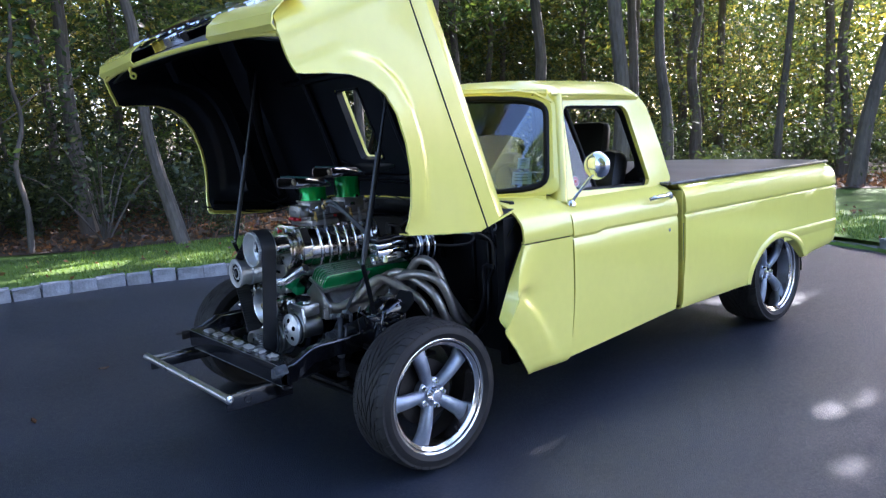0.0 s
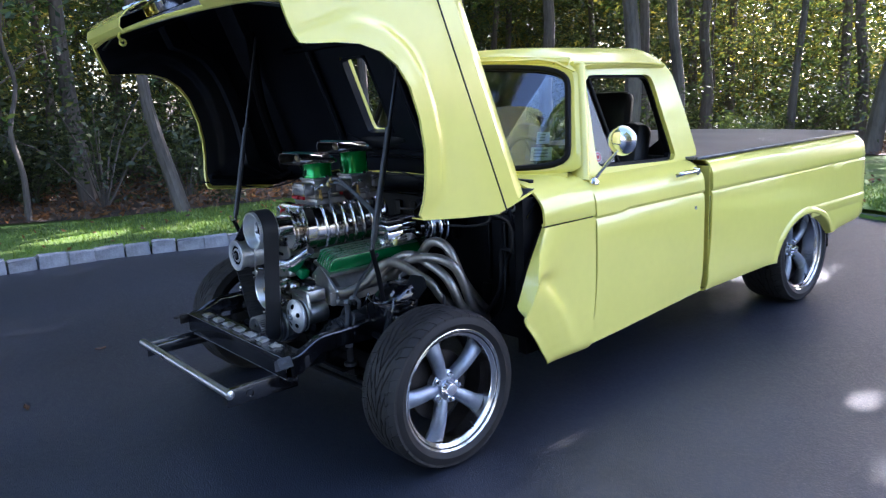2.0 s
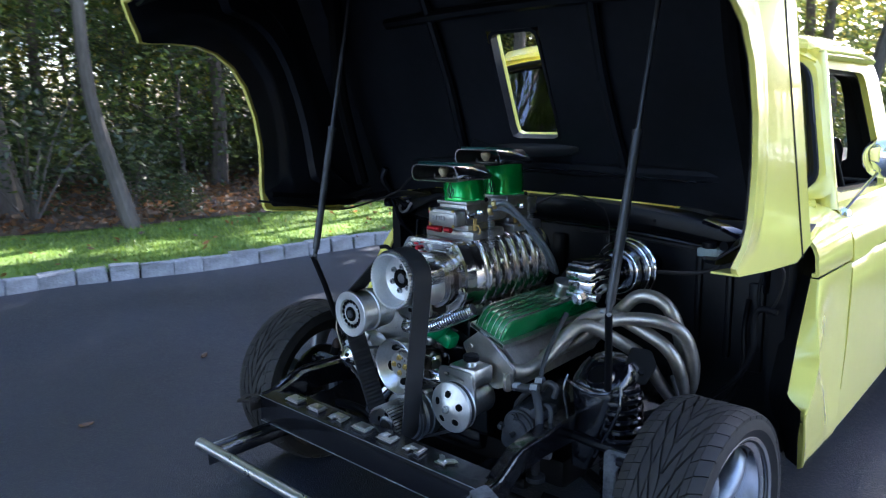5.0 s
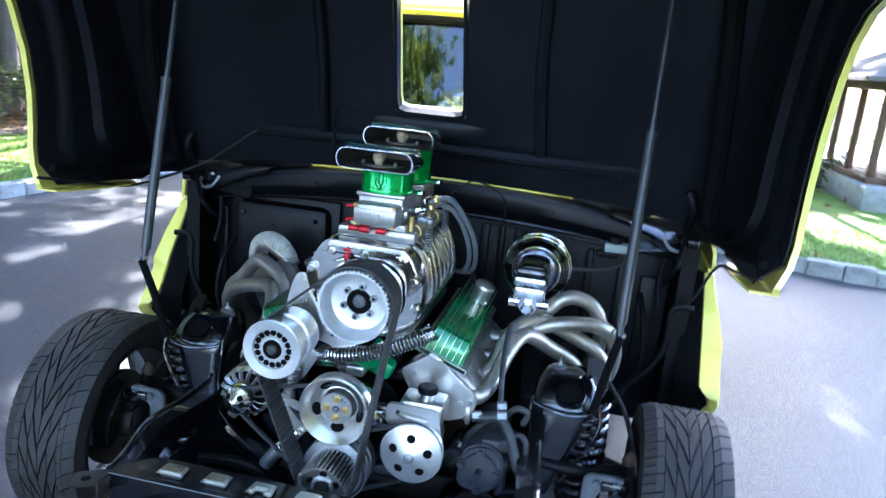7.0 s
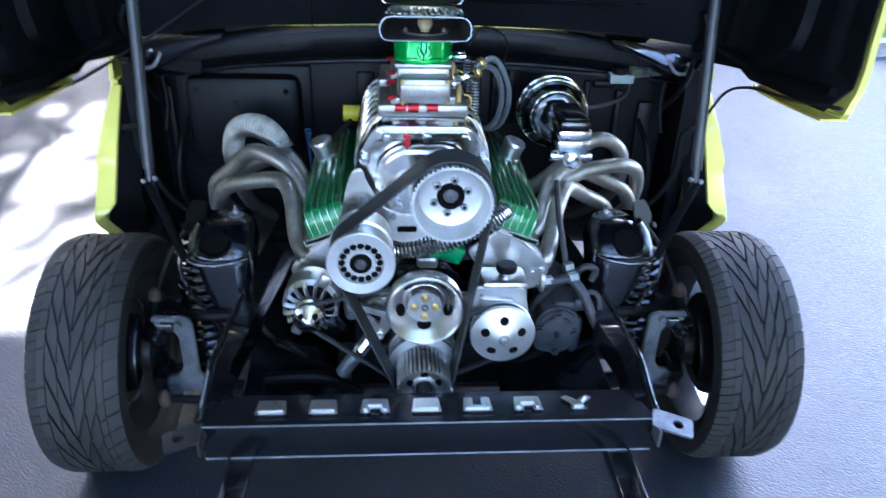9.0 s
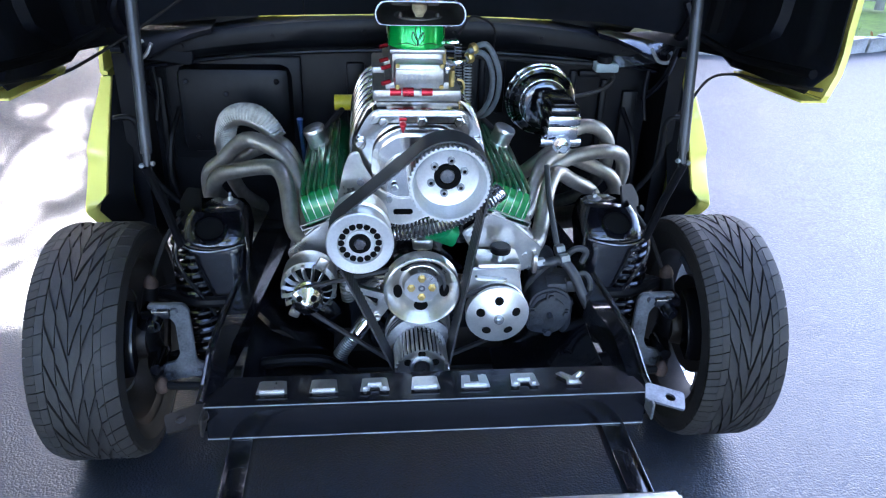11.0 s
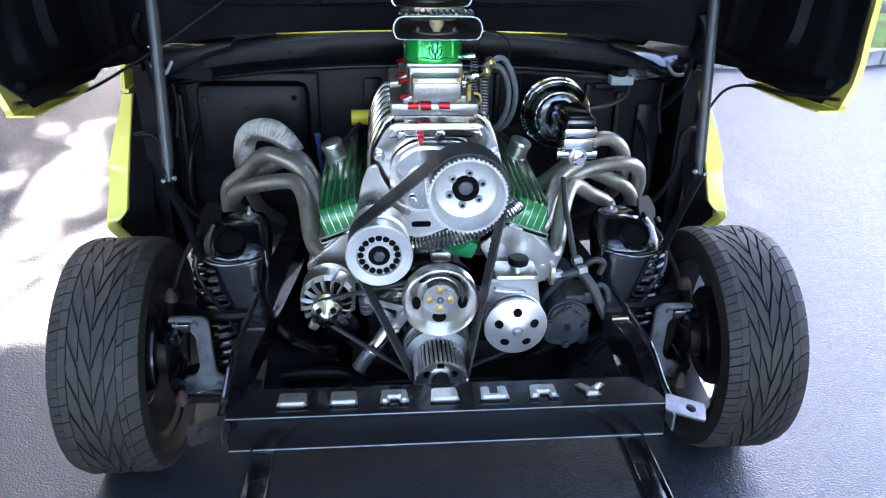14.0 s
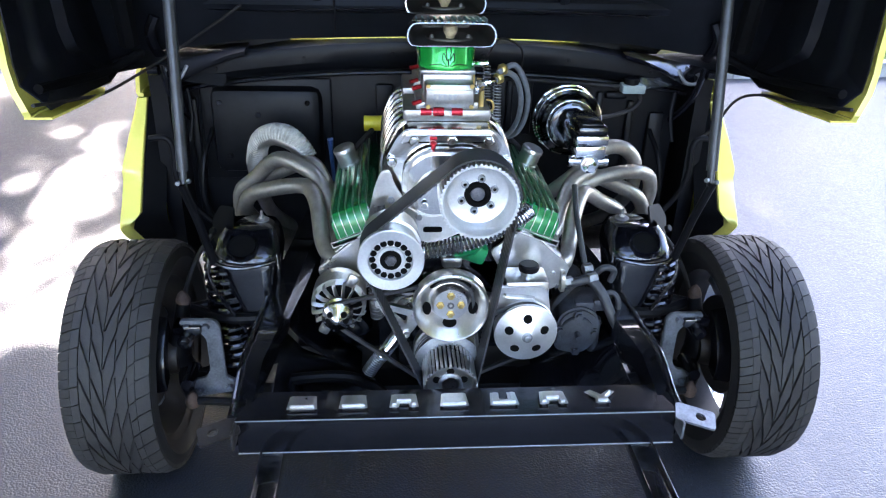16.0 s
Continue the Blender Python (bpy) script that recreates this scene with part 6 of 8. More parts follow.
    slab(bm, rounded([(0.0, 0.485), (0.090, 0.485), (0.105, 0.470), (0.107, 0.300), (0.130, 0.288), (0.130, 0.252), (0.0, 0.232), (0.0, 0.285), (0.052, 0.298), (0.066, 0.325), (0.066, 0.425), (0.050, 0.448), (0.0, 0.452)], 0.010, 3), (sx * 0.722, -0.105, 0.0), (-sx, 0, 0), (0, 0, 1), (0, 0.018, 0), 0.003)
    for px, pz in ((0.020, 0.468), (0.070, 0.468), (0.030, 0.258), (0.115, 0.270)):
        bolt(bm, (sx * (0.722 - px), -0.106, pz), (0, -1, 0), 0.011, 0.012)
    part("caliper_bracket", bm, M_BRKT, frame_ob, "bare steel caliper bracket")
    bm = bm_new()
    rows = []
    for i in range(9):
        a = radians(110 + 80 * i / 8)
        for_r = []
        for rr, dx in ((0.10, -0.03), (0.155, -0.035), (0.165, 0.0), (0.155, 0.03), (0.10, 0.02)):
            for_r.append(Vector((sx * (0.80 + dx), -0.0 + math.cos(a) * rr, 0.32 + math.sin(a) * rr)))
        rows.append(for_r)
    grid(bm, rows, wrap=True)
    part("brake_caliper", bm, M_BLACK, frame_ob, "black brake caliper")
    bm = bm_new()
    for k, (px, py, pz) in enumerate(((0.70, -0.155, 0.262), (0.742, 0.012, 0.20), (0.738, 0.012, 0.485))):
        lathe(bm, [(0, -0.02), (0.018, -0.016), (0.021, 0.0), (0.014, 0.016), (0.007, 0.024), (0, 0.03)], (sx * px, py, pz), (0, 0, 1), 14)
    parts("ball_joint", bm, M_RUST, frame_ob, "rust-tinged ball joints")
    bm = bm_new()
    tube(bm, [(sx * 0.70, -0.155, 0.262), (sx * 0.50, -0.17, 0.262), (sx * 0.28, -0.18, 0.265), (0, -0.19, 0.265)], 0.012, 10)
    part("tie_rod", bm, M_SATIN, frame_ob, "black tie rod")
    bm = bm_new()
    cyl(bm, (sx * 0.705, -0.135, 0.438), (sx * 0.705, -0.06, 0.438), 0.020, seg=14)
    cyl(bm, (sx * 0.712, -0.140, 0.300), (sx * 0.712, -0.05, 0.300), 0.018, seg=14)
    box(bm, (sx * 0.700, -0.090, 0.462), (0.075, 0.060, 0.026), bev=0.006)
    bolt(bm, (sx * 0.705, -0.136, 0.438), (0, -1, 0), 0.012, 0.010)
    parts("slide_pin", bm, M_GLOSSB, frame_ob, "black caliper slide pins and boots")
    bm = bm_new()
    tube(bm, [(sx * 0.66, 0.22, 0.62), (sx * 0.72, 0.16, 0.55), (sx * 0.755, 0.10, 0.46), (sx * 0.76, 0.06, 0.40), (sx * 0.75, 0.02, 0.36)], 0.007, 8)
    part("brake_hose", bm, M_RUBBER, frame_ob, "black rubber brake hose")

M_STRUT = mat("dark_grey_strut_steel", (0.045, 0.047, 0.052), 0.34, 0.35, var=0.2, scale=20)
# struts that hold the front end up
for sx, side in SIDES:
    el = Vector((sx * 0.647, -0.144, 0.905))
    top = H(sx * 0.66, 0.60, 0.10)
    bm = bm_new()
    cyl(bm, el.lerp(top, 0.02), el.lerp(top, 0.50), 0.0135, seg=14)
    cyl(bm, el.lerp(top, 0.50), top, 0.0075, seg=12)
    cyl(bm, el - (top - el).normalized() * 0.02, el.lerp(top, 0.025), 0.009, seg=12)
    lathe(bm, [(0.0155, 0), (0.0155, 0.012)], el.lerp(top, 0.49), top - el, 14)
    st = part("gas_strut", bm, M_STRUT, front_end, "black gas strut holding up the front end")
    bm = bm_new()
    tube(bm, [el + Vector((sx * 0.004, -0.008, -0.008)), (sx * 0.632, -0.115, 0.78), (sx * 0.615, -0.085, 0.655)], 0.011, 10, smooth=False)
    part("strut_link", bm, M_SATIN, st, "black folding strut link")
    bm = bm_new()
    bolt(bm, el + Vector((-sx * 0.012, -0.010, 0)), (-sx, -0.6, 0), 0.006, 0.008)
    bolt(bm, el + Vector((sx * 0.010, -0.012, -0.004)), (0, -1, 0), 0.006, 0.008)
    part("pivot_bolt", bm, M_STEEL, st, "bright pivot bolt")
    # hinge ironwork at the cowl
    bm = bm_new()
    tube(bm, [(sx * 0.80, 0.56, 0.98), (sx * 0.83, 0.46, 1.06), (sx * 0.84, 0.40, 1.14), H(sx * 0.82, -0.14, 0.06)], 0.016, 8)
    tube(bm, [(sx * 0.80, 0.58, 0.84), (sx * 0.83, 0.50, 0.93), (sx * 0.84, 0.45, 1.05)], 0.010, 8)
    lathe(bm, [(0.0, 0), (0.020, 0), (0.020, 0.03), (0.012, 0.034), (0, 0.034)], (sx * 0.845, 0.45, 1.03), (sx, 0, 0), 14)
    part("hood_hinge", bm, M_BLACK, cab, "black tilt hinge at the cowl corner")
    bm = bm_new()
    run = [(0.93, -0.20, 1.098), (0.925, 0.03, 1.052), (0.922, 0.24, 1.018)]
    run += [(0.80, 0.42, 1.078), (0.698, 0.42, 1.143), (0.576, 0.40, 1.225)] if sx < 0 else [(0.92, 0.38, 0.96), (0.89, 0.43, 0.86), (0.85, 0.46, 0.80)]
    tube(bm, [(sx * x, y, z) for x, y, z in run], 0.0045, 8)
    part("release_cable", bm, M_RUBBER, front_end, "black release cable")

# rounded upper edge of each rail, and the yellow lip of the cowl
for sx, side in SIDES:
    bm = bm_new()
    tube(bm, [(sx * 0.513, -0.50, 0.475), (sx * 0.512, -0.45, 0.484), (sx * 0.506, -0.35, 0.527), (sx * 0.498, -0.22, 0.529), (sx * 0.487, -0.07, 0.532)], 0.0085, 10)
    part("rail_edge", bm, M_GLOSSB, frame_ob, "rounded glossy edge of the frame rail")
bm = bm_new()
tube(bm, [(-0.52, 0.535, 1.136), (-0.26, 0.515, 1.147), (0, 0.508, 1.151), (0.26, 0.515, 1.150), (0.42, 0.525, 1.143)], 0.0034, 6)
part("cowl_lip", bm, M_YELLOW, cab, "thin yellow lip along the cowl")

# dark aprons beside and below the engine
for sx, side in SIDES:
    bm = bm_new()
    grid(bm, [[Vector((sx * x, y, z)) for x, z in ((0.43, 0.47), (0.39, 0.42), (0.33, 0.37), (0.24, 0.33))] for y in (-0.12, 0.1, 0.35, 0.62)], 0.004)
    grid(bm, [[Vector((sx * x, y, z - dz)) for x, z in ((0.445, 0.46), (0.40, 0.40), (0.30, 0.35), (0.20, 0.32))] for y, dz in ((-0.40, 0.02), (-0.26, 0.02), (-0.118, 0.0))], 0.004)
    part("lower_apron", bm, M_GLOSSB, frame_ob, "black lower apron beside the engine")
bm = bm_new()
box(bm, (0, 0.22, 0.255), (0.56, 0.66, 0.02), bev=0.006)
part("skid_plate", bm, M_SATIN, frame_ob, "black plate below the engine")

bm = bm_new()
tube(bm, [(-0.46, -0.24, 0.36), (-0.40, -0.25, 0.395), (-0.28, -0.25, 0.40), (-0.22, -0.24, 0.37), (-0.18, -0.2, 0.31)], 0.016, 10)
part("crossbar", bm, M_SATIN, frame_ob, "glossy black bar before the engine")
bm = bm_new()
lathe(bm, [(0, 0), (0.03, 0), (0.032, 0.006), (0.02, 0.012), (0.018, 0.03), (0.026, 0.036), (0, 0.04)], (-0.32, -0.30, 0.34), (0, 0, 1), 18)
part("bump_stop", bm, M_SATIN, frame_ob, "black rubber mount on the frame")

# firewall details
bm = bm_new()
rows = []
for i in range(17):
    x = -0.84 + 1.68 * i / 16
    e = abs(x / 0.84) ** 2.2
    rows.append([Vector((x, y - 0.05 * (1 - (x / 0.84) ** 2), z + 0.055 * (1.076 - z) / 0.121 + 0.040 * (1 - e) * (z - 0.955) / 0.121 - e * (0.06 + 0.015 * (1.076 - z) / 0.121))) for y, z in ((0.62, 0.955), (0.60, 0.960), (0.585, 0.975), (0.57, 1.00), (0.57, 1.045), (0.575, 1.062), (0.60, 1.072), (0.66, 1.076))])
grid(bm, rows, 0.004)
part("cowl_band", bm, M_COWL, cab, "black cowl channel above the firewall")
bm = bm_new()
tube(bm, [(x, 0.585 - 0.05 * (1 - (x / 0.84) ** 2), 1.006 - 0.075 * abs(x / 0.84) ** 2.2) for x in (-0.84 + 0.12 * i for i in range(15))], 0.007, 8)
part("cowl_seam", bm, M_BLACK, cab, "black seam below the cowl")
bm = bm_new()
box(bm, (-0.555, 0.590, 0.800), (0.36, 0.075, 0.290), bev=0.035)
heater = part("heater_panel", bm, M_FIRE, cab, "black raised heater panel on the firewall")
bm = bm_new()
box(bm, (-0.560, 0.612, 0.795), (0.43, 0.020, 0.345), bev=0.008)
part("heater_flange", bm, M_FIRE, heater, "black flange round the heater panel")
for x, z in ((-0.70, 0.90), (-0.68, 0.72), (-0.42, 0.90), (-0.58, 0.86), (-0.41, 0.73)):
    bm = bm_new()
    bolt(bm, (x, 0.555, z), (0, -1, 0), 0.010, 0.008)
    part("panel_bolt", bm, M_BLACK, heater)
bm = bm_new()
for x0, x1, z0, z1 in ((0.17, 0.205, 0.74, 0.97), (0.235, 0.26, 0.74, 0.97), (0.29, 0.325, 0.78, 0.97), (0.545, 0.57, 0.60, 0.93), (0.655, 0.68, 0.58, 0.90), (0.735, 0.79, 0.55, 0.86), (-0.20, -0.14, 0.74, 0.95), (-0.06, 0.0, 0.78, 0.95), (0.50, 0.56, 0.50, 0.58), (-0.81, -0.785, 0.5, 0.9), (0.575, 0.65, 0.905, 0.93)):
    box(bm, ((x0 + x1) / 2, 0.612, (z0 + z1) / 2), (x1 - x0, 0.024, z1 - z0), bev=0.009)
parts("firewall_rib", bm, M_FIRE, cab, "black pressed firewall ribs")
bm = bm_new()
for k in range(6):
    x = -0.70 + 1.40 * k / 5
    bolt(bm, (x, 0.57 - 0.05 * (1 - (x / 0.84) ** 2), 1.068 - 0.088 * abs(x / 0.84) ** 2.2), (0, -1, 0), 0.007, 0.005)
parts("cowl_bolt", bm, M_SATIN, cab)
for sx, side in SIDES:
    bm = bm_new()
    slab(bm, rounded([(0.0, 0.0), (0.16, 0.02), (0.22, 0.10), (0.20, 0.135), (0.08, 0.14), (0.0, 0.07)], 0.02, 3), (sx * 0.67, 0.54, 0.955), (sx, 0, 0), (0, 0.42, 0.91), (0, 0.018, -0.008), 0.003)
    part("cowl_bracket", bm, M_GLOSSB if sx > 0 else M_SATIN, cab, "black bracket plate at the cowl corner")
    bm = bm_new()
    grid(bm, [[Vector((sx * x, 0.520, z0)), Vector((sx * x, 0.526, z0 + 0.012)), Vector((sx * x, 0.575, z1)), Vector((sx * x, 0.640, z1 + 0.006))]
              for x, z0, z1 in ((0.60, 1.058, 1.074), (0.66, 1.042, 1.070), (0.72, 1.018, 1.060), (0.78, 0.988, 1.046), (0.84, 0.962, 1.030), (0.90, 0.952, 1.012))], 0.003)
    corner = part("cowl_corner", bm, M_GLOSSB if sx > 0 else M_SATIN, cab, "glossy black cowl corner plate")
    bm = bm_new()
    tube(bm, [(sx * 0.775, 0.508, 1.028), (sx * 0.800, 0.500, 0.990), (sx * 0.835, 0.500, 0.985), (sx * 0.845, 0.505, 1.01), (sx * 0.80, 0.515, 1.034)], 0.006, 8)
    part("hinge_lug", bm, M_STEEL, corner, "bare steel hinge lug")
    bm = bm_new()
    tube(bm, [(sx * 0.895, 0.42, 0.822), (sx * 0.850, 0.42, 0.826), (sx * 0.828, 0.42, 0.795), (sx * 0.827, 0.42, 0.69), (sx * 0.784, 0.43, 0.59), (sx * 0.70, 0.44, 0.50)], 0.0095, 10)
    part("drain_hose", bm, M_SATIN, cab, "black drain hose beside the firewall")
    bm = bm_new()
    slab(bm, [(0.60, 0.30), (0.68, 0.28), (0.68, 1.06), (0.60, 1.06), (0.595, 0.92), (0.56, 0.70), (0.50, 0.575), (0.53, 0.46)], (sx * 0.885, 0, 0), (0, 1, 0), (0, 0, 1), (sx * 0.008, 0, 0))
    part("kick_panel", bm, M_FLAT, cab, "black inner panel behind the wheel")
    bm = bm_new()
    tube(bm, [(sx * 0.74, 0.60, 0.80), (sx * 0.76, 0.52, 0.72), (sx * 0.77, 0.50, 0.60), (sx * 0.74, 0.50, 0.50), (sx * 0.68, 0.45, 0.42)], 0.009, 8)
    tube(bm, [(sx * 0.80, 0.57, 0.94), (sx * 0.79, 0.55, 0.86), (sx * 0.80, 0.53, 0.78)], 0.006, 8)
    part("loom", bm, M_SATIN, cab, "black wiring loom on the firewall side")


# ---- engine ----
EX = -0.013   # middle of the engine
bm = bm_new()
box(bm, (EX, 0.16, 0.52), (0.36, 0.50, 0.30), bev=0.02)
for sx in (1, -1):
    box(bm, (EX + sx * 0.165, 0.16, 0.64), (0.16, 0.50, 0.16), (0, sx * 45, 0), 0.01)
box(bm, (EX, 0.16, 0.34), (0.26, 0.46, 0.10), bev=0.03)
box(bm, (EX, 0.14, 0.73), (0.22, 0.46, 0.10), bev=0.015)
lathe(bm, [(0, 0), (0.10, 0), (0.10, 0.02), (0.085, 0.035), (0, 0.035)], (EX, -0.10, 0.47), (0, -1, 0), 28)
engine = part("engine", bm, M_BLACK, truck, "black V8 engine block with green covers and polished blower")


def eng(name, bm, material, label="", sharp=35.0):
    return part(name, bm, material, engine, label, sharp)


# heads, end plates and finned valve covers
for sx, side in SIDES:
    bm = bm_new()
    slab(bm, rounded([(0.115, 0.70), (0.20, 0.765), (0.33, 0.655), (0.315, 0.60), (0.25, 0.575), (0.16, 0.62)], 0.012, 3), (EX, -0.135, 0), (sx, 0, 0), (0, 0, 1), (0, 0.015, 0), 0.003)
    for px, pz in ((0.155, 0.70), (0.285, 0.635), (0.235, 0.60)):
        bolt(bm, (EX + sx * px, -0.136, pz), (0, -1, 0), 0.008, 0.004)
    eng("head_plate", bm, M_ALU, "flat aluminium plate on the cylinder head")
    bm = bm_new()
    box(bm, (EX + sx * 0.245, 0.16, 0.665), (0.15, 0.52, 0.09), (0, sx * 42, 0), 0.01)
    eng("cylinder_head", bm, M_CAST, "cast aluminium cylinder head")
    d = Vector((sx * 0.933, 0, -0.36))      # down the face, outwards
    nrm = Vector((sx * 0.36, 0, 0.933))
    o = Vector((EX + sx * 0.168, 0, 0.765))
    bm = bm_new()
    rows = []
    for y, k in ((-0.131, 0.05), (-0.128, 0.50), (-0.121, 0.82), (-0.109, 0.97), (-0.09, 1.0), (0.15, 1.0), (0.38, 1.0), (0.395, 0.92), (0.405, 0.6)):
        rows.append([o + d * a + nrm * (b * k) + Vector((0, y, 0)) for a, b in ((-0.004, 0.0), (0.0, 0.062), (0.007, 0.075), (0.103, 0.075), (0.111, 0.062), (0.115, 0.0))])
    grid(bm, rows, 0.004)
    bm.faces.ensure_lookup_table()
    vc = eng("valve_cover", bm, M_GREEN, "green finned valve cover")
    for k in range(6):
        bm = bm_new()
        a = 0.008 + 0.094 * k / 5
        p0 = o + d * a + nrm * 0.070
        grid(bm, [[p0 + d * q + nrm * h + Vector((0, y, 0)) for q, h in ((-0.0010, min(0, hh - 0.006)), (-0.0007, hh), (0.0007, hh), (0.0010, min(0, hh - 0.006)))] for y, hh in ((-0.1355, -0.062), (-0.132, -0.030), (-0.125, -0.004), (-0.111, 0.009), (-0.090, 0.013), (0.15, 0.014), (0.375, 0.014), (0.39, 0.0))])
        part("fin", bm, M_ALU, vc, "polished edge of a valve cover fin")
    bm = bm_new()
    rows = [[o + d * a + nrm * b + Vector((0, y, 0)) for a, b in ((-0.014, -0.004), (-0.014, 0.012), (0.130, 0.012), (0.130, -0.004))] for y in (-0.138, 0.415)]
    grid(bm, rows, 0.003, wrap=True)
    part("cover_flange", bm, M_CAST, vc, "aluminium valve cover flange")
    bm = bm_new()
    b0 = Vector((EX + sx * 0.256, 0.215, 0.812))
    lathe(bm, [(0.014, -0.03), (0.014, 0.0), (0.0290, 0.001), (0.0315, 0.004), (0.0315, 0.010), (0.0300, 0.012), (0.0300, 0.046), (0.0318, 0.048), (0.0318, 0.055), (0.0290, 0.059), (0.008, 0.061), (0, 0.061)], b0, (sx * 0.35, -0.12, 1), 28)
    part("breather_cap", bm, M_ALU, vc, "round chrome breather cap")
    bm = bm_new()
    tube(bm, [b0 + Vector((0, 0.01, 0.03)), b0 + Vector((-sx * 0.03, 0.06, 0.05)), b0 + Vector((-sx * 0.06, 0.14, 0.06))], 0.008, 8)
    part("breather_hose", bm, M_RUBBER, vc)

# exhaust headers: four tubes a side, swept up, out and down to the collector
HEAD = [[(0.285, -0.115, 0.645), (0.315, -0.075, 0.640), (0.340, -0.01, 0.665), (0.365, 0.06, 0.725), (0.404, 0.126, 0.758), (0.479, 0.205, 0.70), (0.549, 0.241, 0.651), (0.575, 0.28, 0.58), (0.565, 0.42, 0.46), (0.50, 0.62, 0.36)],
        [(0.285, 0.03, 0.65), (0.32, 0.08, 0.665), (0.345, 0.13, 0.72), (0.38, 0.185, 0.765), (0.44, 0.228, 0.776), (0.532, 0.262, 0.732), (0.61, 0.273, 0.690), (0.645, 0.29, 0.63), (0.645, 0.33, 0.55), (0.585, 0.46, 0.46), (0.51, 0.62, 0.40)],
        [(0.285, 0.16, 0.66), (0.33, 0.17, 0.67), (0.40, 0.20, 0.735), (0.46, 0.22, 0.765), (0.54, 0.238, 0.778), (0.61, 0.265, 0.770), (0.655, 0.297, 0.735), (0.672, 0.33, 0.66), (0.655, 0.38, 0.56), (0.585, 0.50, 0.46), (0.50, 0.64, 0.38)],
        [(0.285, 0.30, 0.67), (0.33, 0.30, 0.68), (0.39, 0.285, 0.735), (0.451, 0.281, 0.793), (0.49, 0.287, 0.832), (0.535, 0.30, 0.840), (0.58, 0.313, 0.82), (0.612, 0.325, 0.77), (0.62, 0.37, 0.66), (0.58, 0.50, 0.52), (0.50, 0.64, 0.42)]]
HEADP = [[(0.270, -0.115, 0.658), (0.312, -0.08, 0.666), (0.336, -0.03, 0.685), (0.353, 0.05, 0.752), (0.378, 0.10, 0.783), (0.419, 0.13, 0.781), (0.503, 0.17, 0.754), (0.557, 0.20, 0.726), (0.585, 0.23, 0.674), (0.59, 0.28, 0.60), (0.57, 0.42, 0.46), (0.50, 0.62, 0.36)],
         [(0.270, 0.0, 0.655), (0.290, 0.03, 0.686), (0.318, 0.08, 0.739), (0.362, 0.14, 0.802), (0.406, 0.17, 0.825), (0.458, 0.20, 0.835), (0.50, 0.23, 0.812), (0.552, 0.26, 0.754), (0.597, 0.28, 0.712), (0.609, 0.29, 0.665), (0.605, 0.31, 0.60), (0.575, 0.46, 0.46), (0.51, 0.62, 0.40)],
         [(0.285, 0.13, 0.66), (0.321, 0.15, 0.732), (0.353, 0.20, 0.788), (0.378, 0.22, 0.812), (0.412, 0.24, 0.808), (0.474, 0.27, 0.775), (0.524, 0.29, 0.743), (0.585, 0.32, 0.70), (0.61, 0.36, 0.62), (0.58, 0.48, 0.50), (0.50, 0.64, 0.38)],
         [(0.285, 0.30, 0.64), (0.33, 0.30, 0.66), (0.375, 0.29, 0.76), (0.43, 0.30, 0.835), (0.50, 0.33, 0.855), (0.56, 0.38, 0.81), (0.585, 0.44, 0.70), (0.56, 0.52, 0.54), (0.50, 0.64, 0.42)]]
for sx, side in SIDES:
    hd = None
    for k, pts in enumerate(HEAD if sx > 0 else HEADP):
        bm = bm_new()
        tube(bm, [(sx * x, y, z) for x, y, z in pts], 0.0222, 16, 6)
        if hd is None:
            slab(bm, rounded([(-0.16, 0.585), (0.36, 0.605), (0.36, 0.665), (-0.16, 0.645)], 0.02, 3), (sx * 0.292, 0, 0), (0, 1, 0), (0, 0, 1), (sx * 0.01, 0, 0))
            hd = eng("exhaust_header", bm, M_HEADER, "silver coated swept exhaust header")
        else:
            part("primary_tube", bm, M_HEADER, hd)
    bm = bm_new()
    tube(bm, [(sx * 0.505, 0.62, 0.40), (sx * 0.48, 0.72, 0.33), (sx * 0.40, 0.95, 0.28), (sx * 0.38, 1.4, 0.26)], 0.042, 14)
    part("collector", bm, M_HEADER, hd)
    if sx < 0:
        bm = bm_new()
        tube(bm, [(-0.40, 0.30, 0.80), (-0.425, 0.31, 0.838), (-0.46, 0.32, 0.866), (-0.51, 0.345, 0.862), (-0.552, 0.38, 0.825), (-0.578, 0.43, 0.74)], 0.031, 16, 8, ridge=0.0012, ridges=34)
        part("heat_wrap", bm, M_WRAP, hd, "pale woven heat wrap on the rear tube")

# blower
bm = bm_new()
rows = []
BX = [(0.085, 0.80), (0.125, 0.815), (0.150, 0.86), (0.155, 0.91), (0.145, 0.96), (0.122, 1.005), (0.095, 1.025)]
sec = [(x, z) for x, z in BX] + [(-x, z) for x, z in BX[::-1]]
for y in (-0.10, -0.09, 0.10, 0.30, 0.315, 0.325):
    k = 0.97 if y in (-0.10, 0.325) else 1.0
    rows.append([Vector((EX + x * k, y, 0.915 + (z - 0.915) * k)) for x, z in sec])
grid(bm, rows, wrap=True)
bm.verts.ensure_lookup_table()
bm.faces.new(bm.verts[:14])
bm.faces.new(bm.verts[-14:])
blower = eng("blower_case", bm, M_POLISH, "polished ribbed supercharger case")
